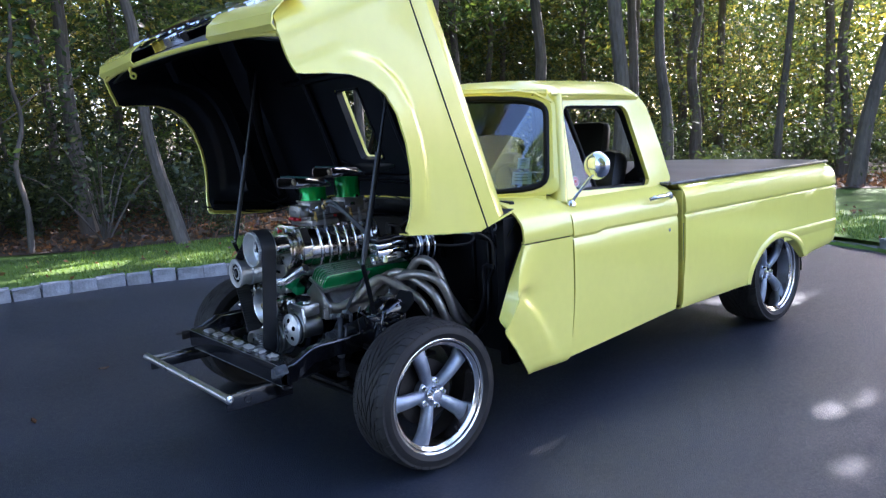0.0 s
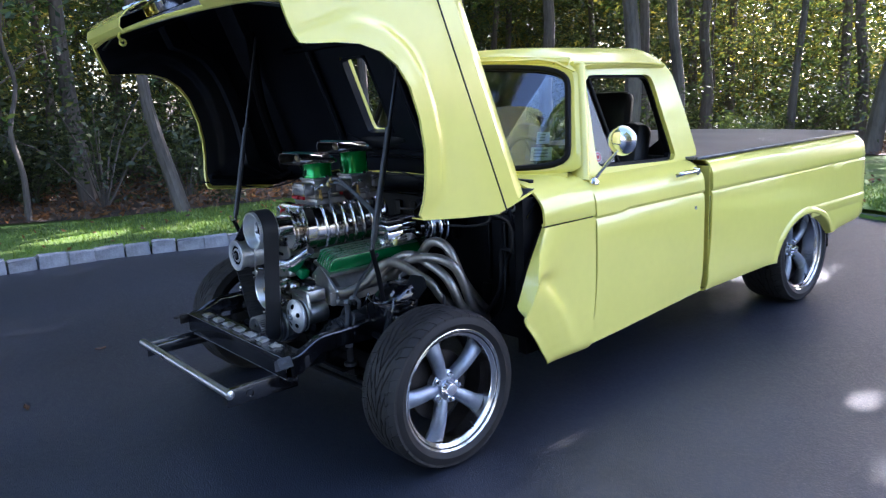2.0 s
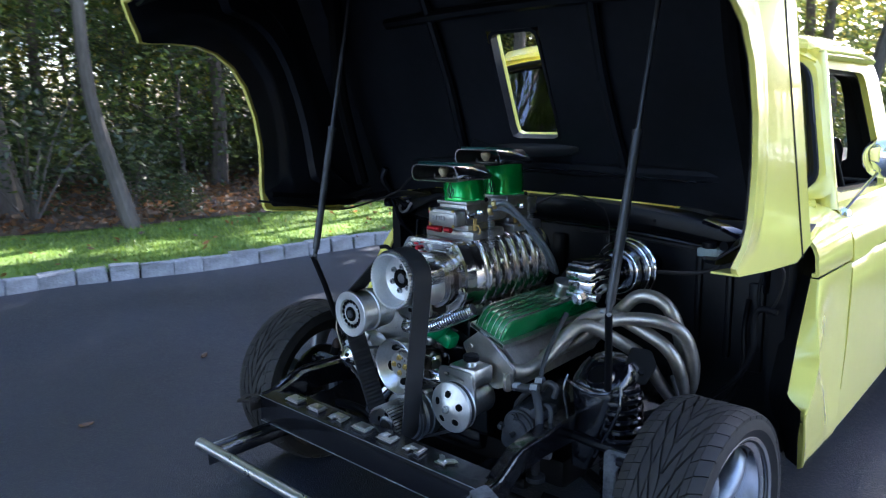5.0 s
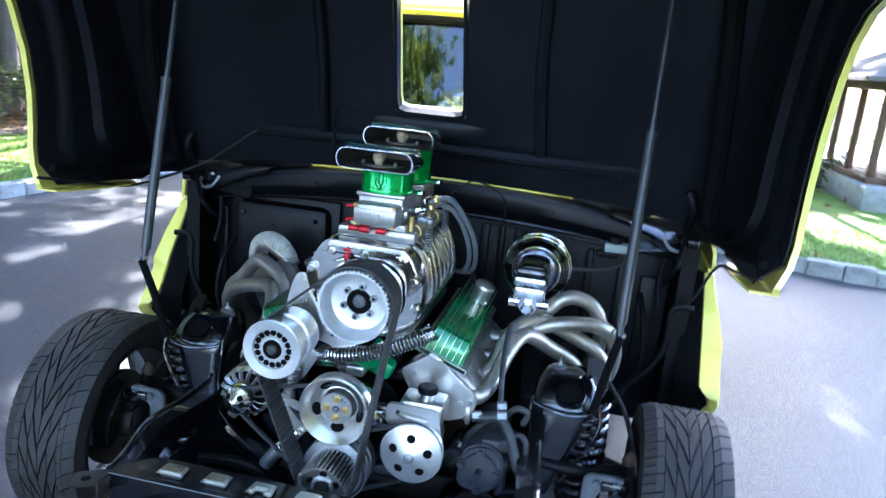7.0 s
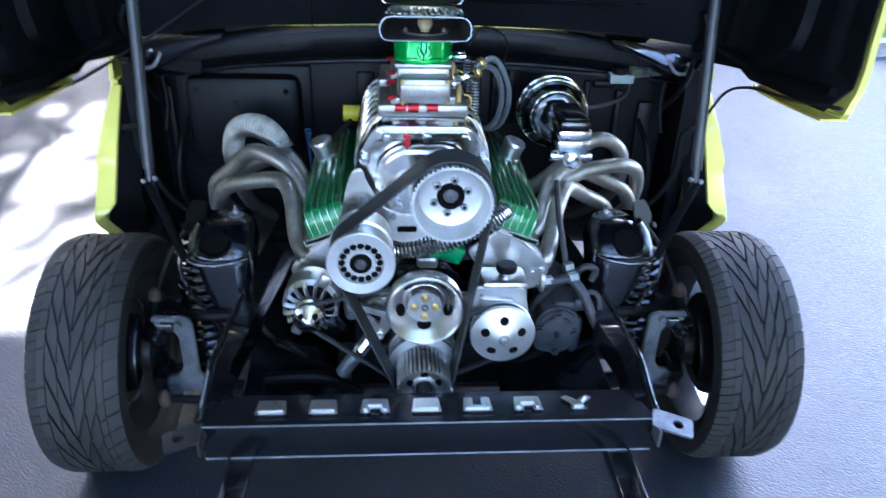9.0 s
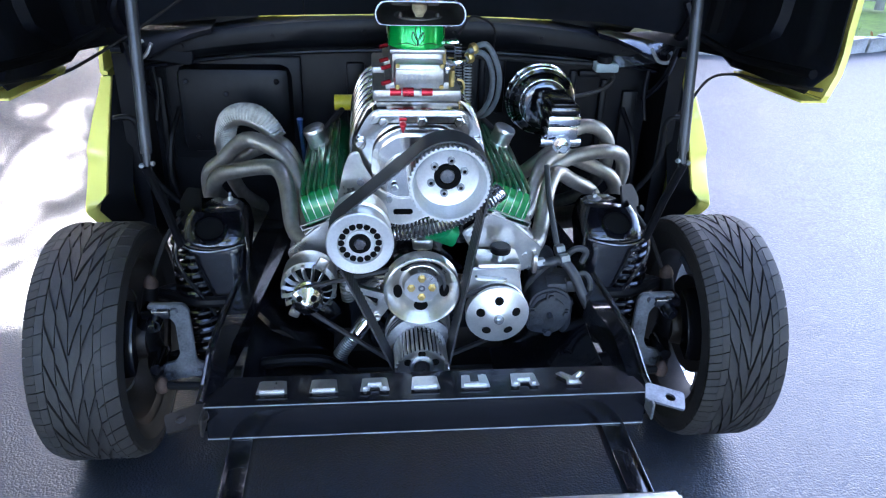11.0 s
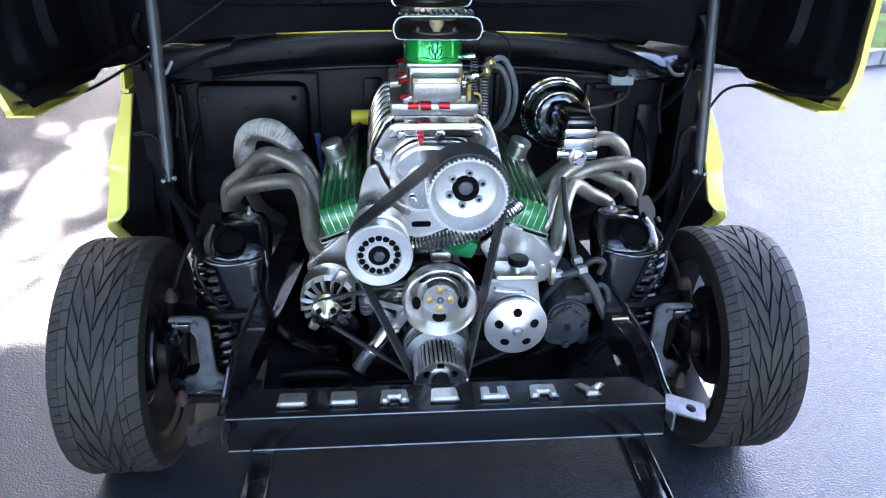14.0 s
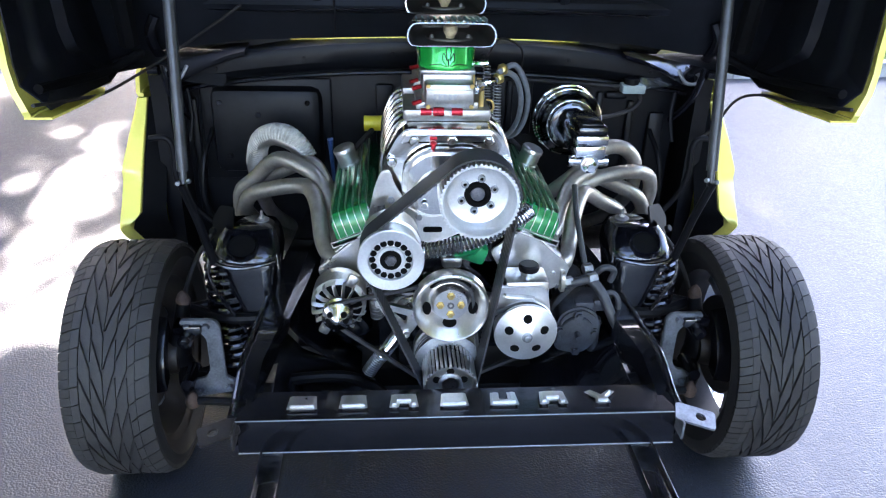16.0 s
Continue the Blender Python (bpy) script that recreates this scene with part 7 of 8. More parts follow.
for k in range(7):
    y = -0.045 + 0.052 * k
    for sx in (1, -1):
        bm = bm_new()
        tube(bm, [(EX + sx * x * 1.015, y, z) for x, z in [(0.118, 0.808), (0.150, 0.86), (0.157, 0.91), (0.147, 0.96), (0.124, 1.008), (0.09, 1.03)]], [0.010, 0.009, 0.009, 0.009, 0.009, 0.008], 10, 4)
        part("rib", bm, M_POLISH, blower)
bm = bm_new()
box(bm, (EX, 0.10, 0.795), (0.27, 0.46, 0.025), bev=0.006)
for k in range(6):
    for sx in (1, -1):
        bolt(bm, (EX + sx * 0.122, -0.07 + 0.07 * k, 0.808), (0, 0, 1), 0.008, 0.008)
part("blower_flange", bm, M_CAST, blower)
bm = bm_new()
front = [(-0.155, 0.865), (-0.160, 0.93), (-0.150, 0.965), (-0.125, 1.012), (-0.105, 1.034), (0.105, 1.034), (0.125, 1.012), (0.150, 0.965), (0.160, 0.93), (0.155, 0.865), (0.125, 0.815), (0.06, 0.79), (-0.06, 0.79), (-0.125, 0.815)]
slab(bm, rounded(front, 0.02, 3), (EX, -0.155, 0), (1, 0, 0), (0, 0, 1), (0, 0.055, 0), 0.006)
bc = part("front_cover", bm, M_POLISH, blower, "polished blower front cover")
bm = bm_new()
slab(bm, rounded([(-0.118, 1.0), (-0.10, 1.026), (0.10, 1.026), (0.118, 1.0), (0.09, 1.004), (-0.09, 1.004)], 0.008, 3), (EX, -0.166, 0), (1, 0, 0), (0, 0, 1), (0, 0.012, 0), 0.003)
part("cover_rim", bm, M_POLISH, bc)
for px, pz in ((-0.085, 1.008), (0.004, 1.01), (0.092, 1.008), (-0.138, 0.955), (0.138, 0.955), (-0.145, 0.885), (0.147, 0.885)):
    bm = bm_new()
    lathe(bm, [(0.0135, 0), (0.0135, 0.008), (0.011, 0.010), (0.009, 0.010), (0.009, 0.018), (0, 0.019)], (EX + px, -0.158, pz), (0, -1, 0), 6)
    part("cover_bolt", bm, M_POLISH, bc)
bm = bm_new()
cyl(bm, (EX - 0.040, -0.158, 1.005), (EX - 0.040, -0.178, 1.005), 0.008, seg=12)
box(bm, (EX - 0.040, -0.180, 1.020), (0.018, 0.006, 0.008), bev=0.002)
box(bm, (EX - 0.040, -0.180, 0.996), (0.010, 0.006, 0.020), bev=0.002)
part("petcock", bm, M_RED, bc, "small red anodised petcock")
bm = bm_new()
slab(bm, rounded([(-0.115, 0.86), (-0.11, 0.955), (-0.06, 0.995), (0.06, 0.995), (0.11, 0.955), (0.115, 0.86), (0.06, 0.815), (-0.06, 0.815)], 0.05, 5), (EX, -0.195, 0), (1, 0, 0), (0, 0, 1), (0, 0.04, 0), 0.012)
slab(bm, rounded([(-0.075, 0.90), (-0.03, 0.945), (0.03, 0.945), (0.04, 0.90), (-0.02, 0.875)], 0.02, 4), (EX - 0.02, -0.205, 0), (1, 0, 0), (0, 0, 1), (0, 0.012, 0), 0.004)
for px, pz in ((-0.082, 0.895), (-0.01, 0.948), (-0.005, 0.87), (-0.06, 0.86)):
    bolt(bm, (EX + px, -0.204, pz), (0, -1, 0), 0.009, 0.006)
cyl(bm, (0.037, -0.195, 0.943), (0.037, -0.33, 0.943), 0.045, seg=28)
part("gear_cover", bm, M_POLISH, bc, "polished gear cover and drive snout")
bm = bm_new()
slab(bm, rounded([(-0.175, 0.945), (-0.155, 0.948), (-0.145, 0.915), (-0.11, 0.855), (-0.06, 0.83), (0.02, 0.84), (0.03, 0.79), (-0.05, 0.755), (-0.12, 0.775), (-0.215, 0.775), (-0.205, 0.84), (-0.19, 0.91)], 0.018, 4), (EX + 0.012, -0.20, 0), (1, 0, 0), (0, 0, 1), (0, 0.012, 0), 0.003)
idb = eng("idler_bracket", bm, M_ALU, "flat aluminium idler bracket plate")
bm = bm_new()
slab(bm, rounded([(-0.075, 0.803), (-0.028, 0.803), (-0.028, 0.789), (-0.075, 0.789)], 0.007, 4), (EX + 0.012, -0.2025, 0), (1, 0, 0), (0, 0, 1), (0, 0.002, 0))
part("slot", bm, M_HOLE, idb, "black strip for the shade in the adjusting slot")
bm = bm_new()
for px, pz in ((-0.152, 0.875), (-0.085, 0.83), (-0.165, 0.80)):
    bolt(bm, (EX + 0.012 + px, -0.201, pz), (0, -1, 0), 0.009, 0.007)
parts("bracket_bolt", bm, M_STEEL, idb)


# pulleys
def toothed(bm, o, r, y0, y1, n, depth=0.0035):
    """A cog belt pulley's outer face between two depths."""
    prof = []
    for i in range(n * 4):
        a = 2 * math.pi * i / (n * 4)
        rr = r if i % 4 < 2 else r - depth
        prof.append((math.cos(a) * rr, math.sin(a) * rr))
    a = [bm.verts.new((o[0] + p[0], y0, o[1] + p[1])) for p in prof]
    b = [bm.verts.new((o[0] + p[0], y1, o[1] + p[1])) for p in prof]
    m = len(a)
    for i in range(m):
        bm.faces.new((a[i], a[(i + 1) % m], b[(i + 1) % m], b[i]))
    return a, b


def cap_ring(bm, loop, o, r, y):
    m = len(loop)
    inn = [bm.verts.new((o[0] + math.cos(2 * math.pi * i / m) * r, y, o[1] + math.sin(2 * math.pi * i / m) * r)) for i in range(m)]
    for i in range(m):
        bm.faces.new((loop[i], loop[(i + 1) % m], inn[(i + 1) % m], inn[i]))


def hull(circles, n=48):
    """The outline of a belt round circles (x, z, r)."""
    pts = sorted((x + r * math.cos(2 * math.pi * i / n), z + r * math.sin(2 * math.pi * i / n)) for x, z, r in circles for i in range(n))
    def half(ps):
        h = []
        for p in ps:
            while len(h) > 1 and (h[-1][0] - h[-2][0]) * (p[1] - h[-2][1]) - (h[-1][1] - h[-2][1]) * (p[0] - h[-2][0]) <= 0:
                h.pop()
            h.append(p)
        return h[:-1]
    return half(pts) + half(pts[::-1])


BIG, IDL, CRK, WPU, PSP, ALT = (0.037, 0.943), (-0.155, 0.806), (-0.013, 0.462), (-0.012, 0.645), (0.182, 0.545), (-0.284, 0.612)
bm = bm_new()
a, b = toothed(bm, BIG, 0.0875, -0.385, -0.290, 52)
cap_ring(bm, a, BIG, 0.080, -0.385)
cap_ring(bm, b, BIG, 0.070, -0.290)
lathe(bm, [(0.080, 0.385), (0.077, 0.380), (0.0745, 0.350), (0.068, 0.338), (0.060, 0.335), (0.030, 0.335), (0.030, 0.325)], (BIG[0], 0, BIG[1]), (0, -1, 0), 56)
big = eng("blower_pulley", bm, M_MATTE, "large turned aluminium cog pulley on the blower")
bm = bm_new()
lathe(bm, [(0.0295, 0.330), (0.0295, 0.340), (0.027, 0.342), (0.018, 0.341), (0.016, 0.330)], (BIG[0], 0, BIG[1]), (0, -1, 0), 32)
part("hub_ring", bm, M_HOLE, big, "black hub ring")
bm = bm_new()
lathe(bm, [(0.0165, 0.328), (0.0155, 0.338), (0.002, 0.339), (0, 0.336)], (BIG[0], 0, BIG[1]), (0, -1, 0), 24)
part("shaft_end", bm, M_DSTEEL, big, "steel shaft end")
for k in range(6):
    t = radians(20 + 60 * k)
    bm = bm_new()
    lathe(bm, [(0.0085, 0.335), (0.0085, 0.343), (0.0075, 0.345), (0.0045, 0.345), (0.0045, 0.339), (0, 0.339)], (BIG[0] + 0.0385 * math.cos(t), 0, BIG[1] + 0.0385 * math.sin(t)), (0, -1, 0), 14)
    scr = part("cap_screw", bm, M_STEEL, big, "steel socket cap screw")
    bm = bm_new()
    lathe(bm, [(0, 0.3405), (0.0046, 0.3405)], (BIG[0] + 0.0385 * math.cos(t), 0, BIG[1] + 0.0385 * math.sin(t)), (0, -1, 0), 6)
    part("socket", bm, M_HOLE, scr, "black disc for the shade in the hex socket")
bm = bm_new()
lathe(bm, [(0.060, 0.25), (0.066, 0.25), (0.066, 0.300), (0.070, 0.302), (0.070, 0.318), (0.064, 0.320), (0.064, 0.372), (0.074, 0.374), (0.0745, 0.386), (0.072, 0.388), (0.050, 0.386), (0.047, 0.379), (0.033, 0.379), (0.031, 0.383), (0.020, 0.383), (0.020, 0.372), (0, 0.372)], (IDL[0], 0, IDL[1]), (0, -1, 0), 56)
idl = eng("idler_pulley", bm, M_MATTE, "machined idler pulley with a ring of holes")
# holes are not cut; black discs carry their shade
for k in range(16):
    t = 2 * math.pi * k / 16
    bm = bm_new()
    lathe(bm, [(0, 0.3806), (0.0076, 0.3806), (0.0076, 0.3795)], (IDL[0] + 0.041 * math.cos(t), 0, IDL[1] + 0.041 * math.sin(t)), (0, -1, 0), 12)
    part("hole", bm, M_HOLE, idl, "black disc for the shade in a drilled hole")
bm = bm_new()
lathe(bm, [(0.013, 0.378), (0.013, 0.389), (0.011, 0.391), (0.0, 0.391)], (IDL[0], 0, IDL[1]), (0, -1, 0), 6)
bm2 = bm_new()
lathe(bm2, [(0.0240, 0.3805), (0.0240, 0.3842), (0.0125, 0.3846)], (IDL[0], 0, IDL[1]), (0, -1, 0), 32)
part("bearing_seal", bm2, M_HOLE, idl, "black bearing seal")
part("centre_bolt", bm, M_DSTEEL, idl, "dark hex centre bolt")
bm = bm_new()
a, b = toothed(bm, CRK, 0.066, -0.392, -0.295, 36, 0.0050)
cap_ring(bm, a, CRK, 0.0575, -0.392)
lathe(bm, [(0.0575, 0.392), (0.055, 0.372), (0.022, 0.370), (0.020, 0.378), (0.0, 0.378)], (CRK[0], 0, CRK[1]), (0, -1, 0), 40)
crk = eng("crank_pulley", bm, M_ALU, "toothed grey metal crank pulley", 20)
# black sleeve under the teeth, painting the shade in their gaps
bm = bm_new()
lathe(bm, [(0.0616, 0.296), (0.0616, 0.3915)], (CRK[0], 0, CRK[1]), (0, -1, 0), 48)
part("tooth_gap", bm, M_HOLE, crk, "black sleeve for the shade between the teeth")
bm = bm_new()
lathe(bm, [(0.030, 0.371), (0.030, 0.376), (0.026, 0.378), (0.014, 0.378), (0.014, 0.371)], (CRK[0], 0, CRK[1]), (0, -1, 0), 28)
part("hub", bm, M_STEEL, crk, "grey hub with a dark bore")
for k in range(5):
    t = radians(90 + 72 * k)
    bm = bm_new()
    lathe(bm, [(0, 0.3725), (0.0095, 0.3725), (0.0095, 0.371)], (CRK[0] + 0.035 * math.cos(t), 0, CRK[1] + 0.035 * math.sin(t)), (0, -1, 0), 14)
    part("hole", bm, M_HOLE, crk, "black disc for the shade in a drilled hole")
bm = bm_new()
lathe(bm, [(0.0, 0.20), (0.083, 0.20), (0.085, 0.205), (0.085, 0.235), (0.080, 0.238), (0.080, 0.250), (0.086, 0.254), (0.086, 0.262), (0.078, 0.270), (0.086, 0.280), (0.086, 0.290), (0.060, 0.294), (0, 0.294)], (CRK[0], 0, CRK[1]), (0, -1, 0), 56)
part("damper", bm, M_STEEL, crk, "grey harmonic damper")
bm = bm_new()
lathe(bm, [(0.080, 0.285), (0.090, 0.288), (0.084, 0.300), (0.084, 0.308), (0.091, 0.320), (0.091, 0.328), (0.088, 0.330), (0.082, 0.326), (0.068, 0.296), (0.052, 0.282), (0.046, 0.284), (0.043, 0.300), (0.041, 0.308), (0.008, 0.309), (0.007, 0.312), (0, 0.312)], (WPU[0], 0, WPU[1]), (0, -1, 0), 56)
wpu = eng("water_pump_pulley", bm, M_ALU, "machined dished water pump pulley")
for k in range(5):
    t = radians(54 + 72 * k)
    n = Vector((-0.66 * math.cos(t), -0.75, -0.66 * math.sin(t)))
    bm = bm_new()
    lathe(bm, [(0, 0.0022), (0.0130, 0.0022), (0.0130, -0.001)], (WPU[0] + 0.060 * math.cos(t), -0.2895, WPU[1] + 0.060 * math.sin(t)), n, 16)
    for v in bm.verts:
        c0 = Vector((WPU[0] + 0.060 * math.cos(t), -0.2895, WPU[1] + 0.060 * math.sin(t)))
        tang = Vector((-math.sin(t), 0, math.cos(t)))
        v.co += tang * (v.co - c0).dot(tang) * 0.35
    part("hole", bm, M_HOLE, wpu, "black disc for the shade in a slotted hole")
for k in range(4):
    t = radians(90 * k)
    bm = bm_new()
    lathe(bm, [(0.0105, 0.308), (0.0105, 0.3095), (0.0080, 0.310), (0.0080, 0.315), (0.006, 0.317), (0, 0.317)], (WPU[0] + 0.025 * math.cos(t), 0, WPU[1] + 0.025 * math.sin(t)), (0, -1, 0), 6)
    part("pulley_bolt", bm, M_GOLD, wpu, "yellow zinc hex bolt with washer")
bm = bm_new()
lathe(bm, [(0.0085, 0.3085), (0.0085, 0.3125), (0.007, 0.3128), (0, 0.311)], (WPU[0], 0, WPU[1]), (0, -1, 0), 20)
part("pump_shaft", bm, M_DSTEEL, wpu, "dark pump shaft end")
bm = bm_new()
lathe(bm, [(0.070, 0.245), (0.078, 0.250), (0.072, 0.262), (0.079, 0.272), (0.0805, 0.278), (0.079, 0.282), (0.070, 0.284), (0.020, 0.3005), (0.015, 0.302), (0, 0.302)], (PSP[0], 0, PSP[1]), (0, -1, 0), 56)
psp = eng("steering_pump_pulley", bm, M_MATTE, "conical aluminium power steering pulley")
bm = bm_new()
lathe(bm, [(0.0130, 0.301), (0.0130, 0.305), (0.0095, 0.306), (0.0095, 0.312), (0.006, 0.314), (0.006, 0.311), (0, 0.311)], (PSP[0], 0, PSP[1]), (0, -1, 0), 16)
part("hub_nut", bm, M_STEEL, psp, "steel nut and washer on the pulley")
for k in range(5):
    t = radians(90 + 72 * k)
    bm = bm_new()
    nn = Vector((0.34 * math.cos(t), -0.94, 0.34 * math.sin(t)))
    lathe(bm, [(0, 0.0007), (0.0115, 0.0007), (0.0115, -0.001)], (PSP[0] + 0.047 * math.cos(t), -0.2923, PSP[1] + 0.047 * math.sin(t)), nn, 18)
    part("hole", bm, M_HOLE, psp, "black disc for the shade in a round hole")

# belts
def belt(name, circles, y0, y1, th, label, ribs=False):
    bm = bm_new()
    outl = hull(circles)
    ins = hull([(x, z, r - th) for x, z, r in circles])
    # outer loop resampled so that both loops share their count
    def resample(pl, n=240):
        L = [0.0]
        for p, q in zip(pl, pl[1:] + pl[:1]):
            L.append(L[-1] + math.hypot(q[0] - p[0], q[1] - p[1]))
        out, k = [], 0
        for i in range(n):
            w = L[-1] * i / n
            while L[k + 1] < w:
                k += 1
            p, q = pl[k], pl[(k + 1) % len(pl)]
            f = (w - L[k]) / max(1e-9, L[k + 1] - L[k])
            out.append((p[0] + (q[0] - p[0]) * f, p[1] + (q[1] - p[1]) * f))
        return out
    o2, i2 = resample(outl), []
    m = len(o2)
    for i in range(m):
        p, q = o2[i - 1], o2[(i + 1) % m]
        d = math.hypot(q[0] - p[0], q[1] - p[1]) or 1
        k = th * (1.0 if not ribs or i % 2 else 0.55)
        i2.append((o2[i][0] - (q[1] - p[1]) / d * k, o2[i][1] + (q[0] - p[0]) / d * k))
    loops = [[bm.verts.new((p[0], y, p[1])) for p in pl] for pl, y in ((o2, y0), (o2, y1), (i2, y1), (i2, y0))]
    for a, b in zip(loops, loops[1:] + loops[:1]):
        for i in range(m):
            bm.faces.new((a[i], a[(i + 1) % m], b[(i + 1) % m], b[i]))
    return eng(name, bm, M_BELT, label, 40)


belt("blower_belt", [(*BIG, 0.0935), (*IDL, 0.071), (*CRK, 0.0695)], -0.372, -0.298, 0.0055, "wide black toothed blower belt", True)
belt("pump_belt", [(*PSP, 0.076), (*CRK, 0.084)], -0.266, -0.255, 0.008, "black V-belt to the steering pump")
belt("alternator_belt", [(*ALT, 0.032), (*CRK, 0.083), (WPU[0], WPU[1], 0.06)], -0.292, -0.282, 0.008, "black V-belt to the alternator")

# water pump body, timing cover and brackets
bm = bm_new()
box(bm, (EX, -0.18, 0.60), (0.14, 0.10, 0.14), bev=0.03)
tube(bm, [(EX - 0.13, -0.14, 0.56), (EX - 0.08, -0.19, 0.585), (EX, -0.21, 0.60), (EX + 0.08, -0.19, 0.585), (EX + 0.13, -0.14, 0.56)], 0.034, 14)
cyl(bm, (EX, -0.18, 0.645), (EX, -0.29, 0.645), 0.026, seg=20)
eng("water_pump", bm, M_POLISH, "polished water pump body")
bm = bm_new()
tube(bm, [(EX + 0.02, -0.17, 0.73), (EX + 0.06, -0.18, 0.75), (EX + 0.075, -0.16, 0.78)], [0.03, 0.028, 0.024], 14)
box(bm, (EX + 0.065, -0.155, 0.715), (0.075, 0.05, 0.05), (0, 20, 0), 0.012)
box(bm, (EX - 0.075, -0.15, 0.715), (0.05, 0.05, 0.045), (0, -20, 0), 0.012)
parts("thermostat_housing", bm, M_GREENB, engine, "green thermostat housing")
bm = bm_new()
box(bm, (EX + 0.01, -0.185, 0.705), (0.05, 0.045, 0.03), bev=0.008)
for px in (-0.012, 0.03):
    bolt(bm, (EX + px, -0.19, 0.722), (0, -0.4, 1), 0.009, 0.012)
eng("pump_outlet", bm, M_CAST, "cast outlet with bolts")
bm = bm_new()
ring_slab(bm, rounded([(-0.185, 0.635), (-0.075, 0.600), (-0.07, 0.575), (-0.095, 0.535), (-0.12, 0.53)], 0.012, 3), rounded([(-0.15, 0.607), (-0.10, 0.590), (-0.106, 0.565)], 0.006, 3), (EX, -0.265, 0), (1, 0, 0), (0, 0, 1), (0, 0.014, 0), 48)
for px, pz in ((-0.085, 0.590), (-0.105, 0.54), (-0.172, 0.627)):
    lathe(bm, [(0.009, 0), (0.009, 0.008), (0.005, 0.008), (0.005, 0.004), (0, 0.004)], (EX + px, -0.266, pz), (0, -1, 0), 14)
eng("alternator_bracket", bm, M_ALU, "triangular aluminium alternator bracket")

# alternator
bm = bm_new()
A0 = (ALT[0], 0, ALT[1])
lathe(bm, [(0, 0.15), (0.055, 0.155), (0.066, 0.17), (0.068, 0.20), (0.068, 0.235), (0.058, 0.245), (0.052, 0.246)], A0, (0, -1, 0), 40)
lathe(bm, [(0.026, 0.246), (0.052, 0.246)], A0, (0, -1, 0), 40)
for ang in (62, 242):
    t = radians(ang)
    box(bm, (ALT[0] + 0.075 * math.cos(t), -0.24, ALT[1] + 0.075 * math.sin(t)), (0.034, 0.016, 0.026), (0, -ang, 0), 0.005)
alt = eng("alternator", bm, M_CAST, "cast aluminium alternator with fan blades")
# black disc over the metal face, painting the shade between the blades
bm = bm_new()
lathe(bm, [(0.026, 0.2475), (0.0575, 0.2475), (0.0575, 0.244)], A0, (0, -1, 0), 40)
part("fan_gap", bm, M_HOLE, alt, "black disc for the shade between the fan blades")
for k in range(16):
    t = 2 * math.pi * k / 16
    bm = bm_new()
    e, n = Vector((math.cos(t), 0, math.sin(t))), Vector((-math.sin(t), 0, math.cos(t)))
    c0 = Vector(A0)
    grid(bm, [[c0 + e * r + n * (0.0034 * s + 0.010 * (r - 0.03) / 0.037) + Vector((0, -y - 0.004 * s, 0)) for s in (-1, 1)] for r, y in ((0.030, 0.262), (0.046, 0.268), (0.064, 0.262), (0.067, 0.246))], 0.002)
    part("fan_blade", bm, M_CAST, alt)
bm = bm_new()
lathe(bm, [(0.034, 0.270), (0.037, 0.276), (0.029, 0.284), (0.029, 0.290), (0.037, 0.298), (0.037, 0.304), (0.030, 0.309), (0.012, 0.322), (0.006, 0.327), (0, 0.328)], A0, (0, -1, 0), 36)
apu = part("alternator_pulley", bm, M_POLISH, alt, "polished alternator pulley cone")
for k in range(4):
    t = radians(40 + (0, 100, 150, 310)[k])
    bm = bm_new()
    lathe(bm, [(0, 0.0009), (0.0078, 0.0009), (0.0078, -0.001)], (ALT[0] + 0.0215 * math.cos(t), -0.3152, ALT[1] + 0.0215 * math.sin(t)), (0.55 * math.cos(t), -0.83, 0.55 * math.sin(t)), 14)
    part("pulley_hole", bm, M_HOLE, alt, "black disc for the shade in a pulley hole")

# steering pump
bm = bm_new()
cyl(bm, (PSP[0], -0.13, PSP[1]), (PSP[0], -0.25, PSP[1]), 0.055, seg=28)
box(bm, (PSP[0] + 0.005, -0.19, 0.635), (0.115, 0.09, 0.06), bev=0.012)
pump = eng("steering_pump", bm, M_CAST, "cast power steering pump")
bm = bm_new()
ring_slab(bm, rounded([(0.10, 0.655), (0.235, 0.655), (0.255, 0.55), (0.225, 0.54), (0.10, 0.60)], 0.015, 3), rounded([(0.125, 0.642), (0.205, 0.632), (0.21, 0.618), (0.125, 0.626)], 0.006, 3), (0, -0.245, 0), (1, 0, 0), (0, 0, 1), (0, 0.012, 0), 48)
part("pump_bracket", bm, M_ALU, pump, "slotted aluminium pump bracket")
bm = bm_new()
cyl(bm, (PSP[0] + 0.012, -0.19, 0.655), (PSP[0] + 0.012, -0.195, 0.680), 0.020, seg=20)
part("filler_neck", bm, M_CHROME, pump, "chrome filler neck")
bm = bm_new()
lathe(bm, [(0.0, 0.0), (0.025, 0.0), (0.026, 0.004), (0.026, 0.014), (0.022, 0.018), (0, 0.018)], (PSP[0] + 0.012, -0.195, 0.679), (0, 0, 1), 24)
part("filler_cap", bm, M_SATIN, pump, "black ribbed filler cap")

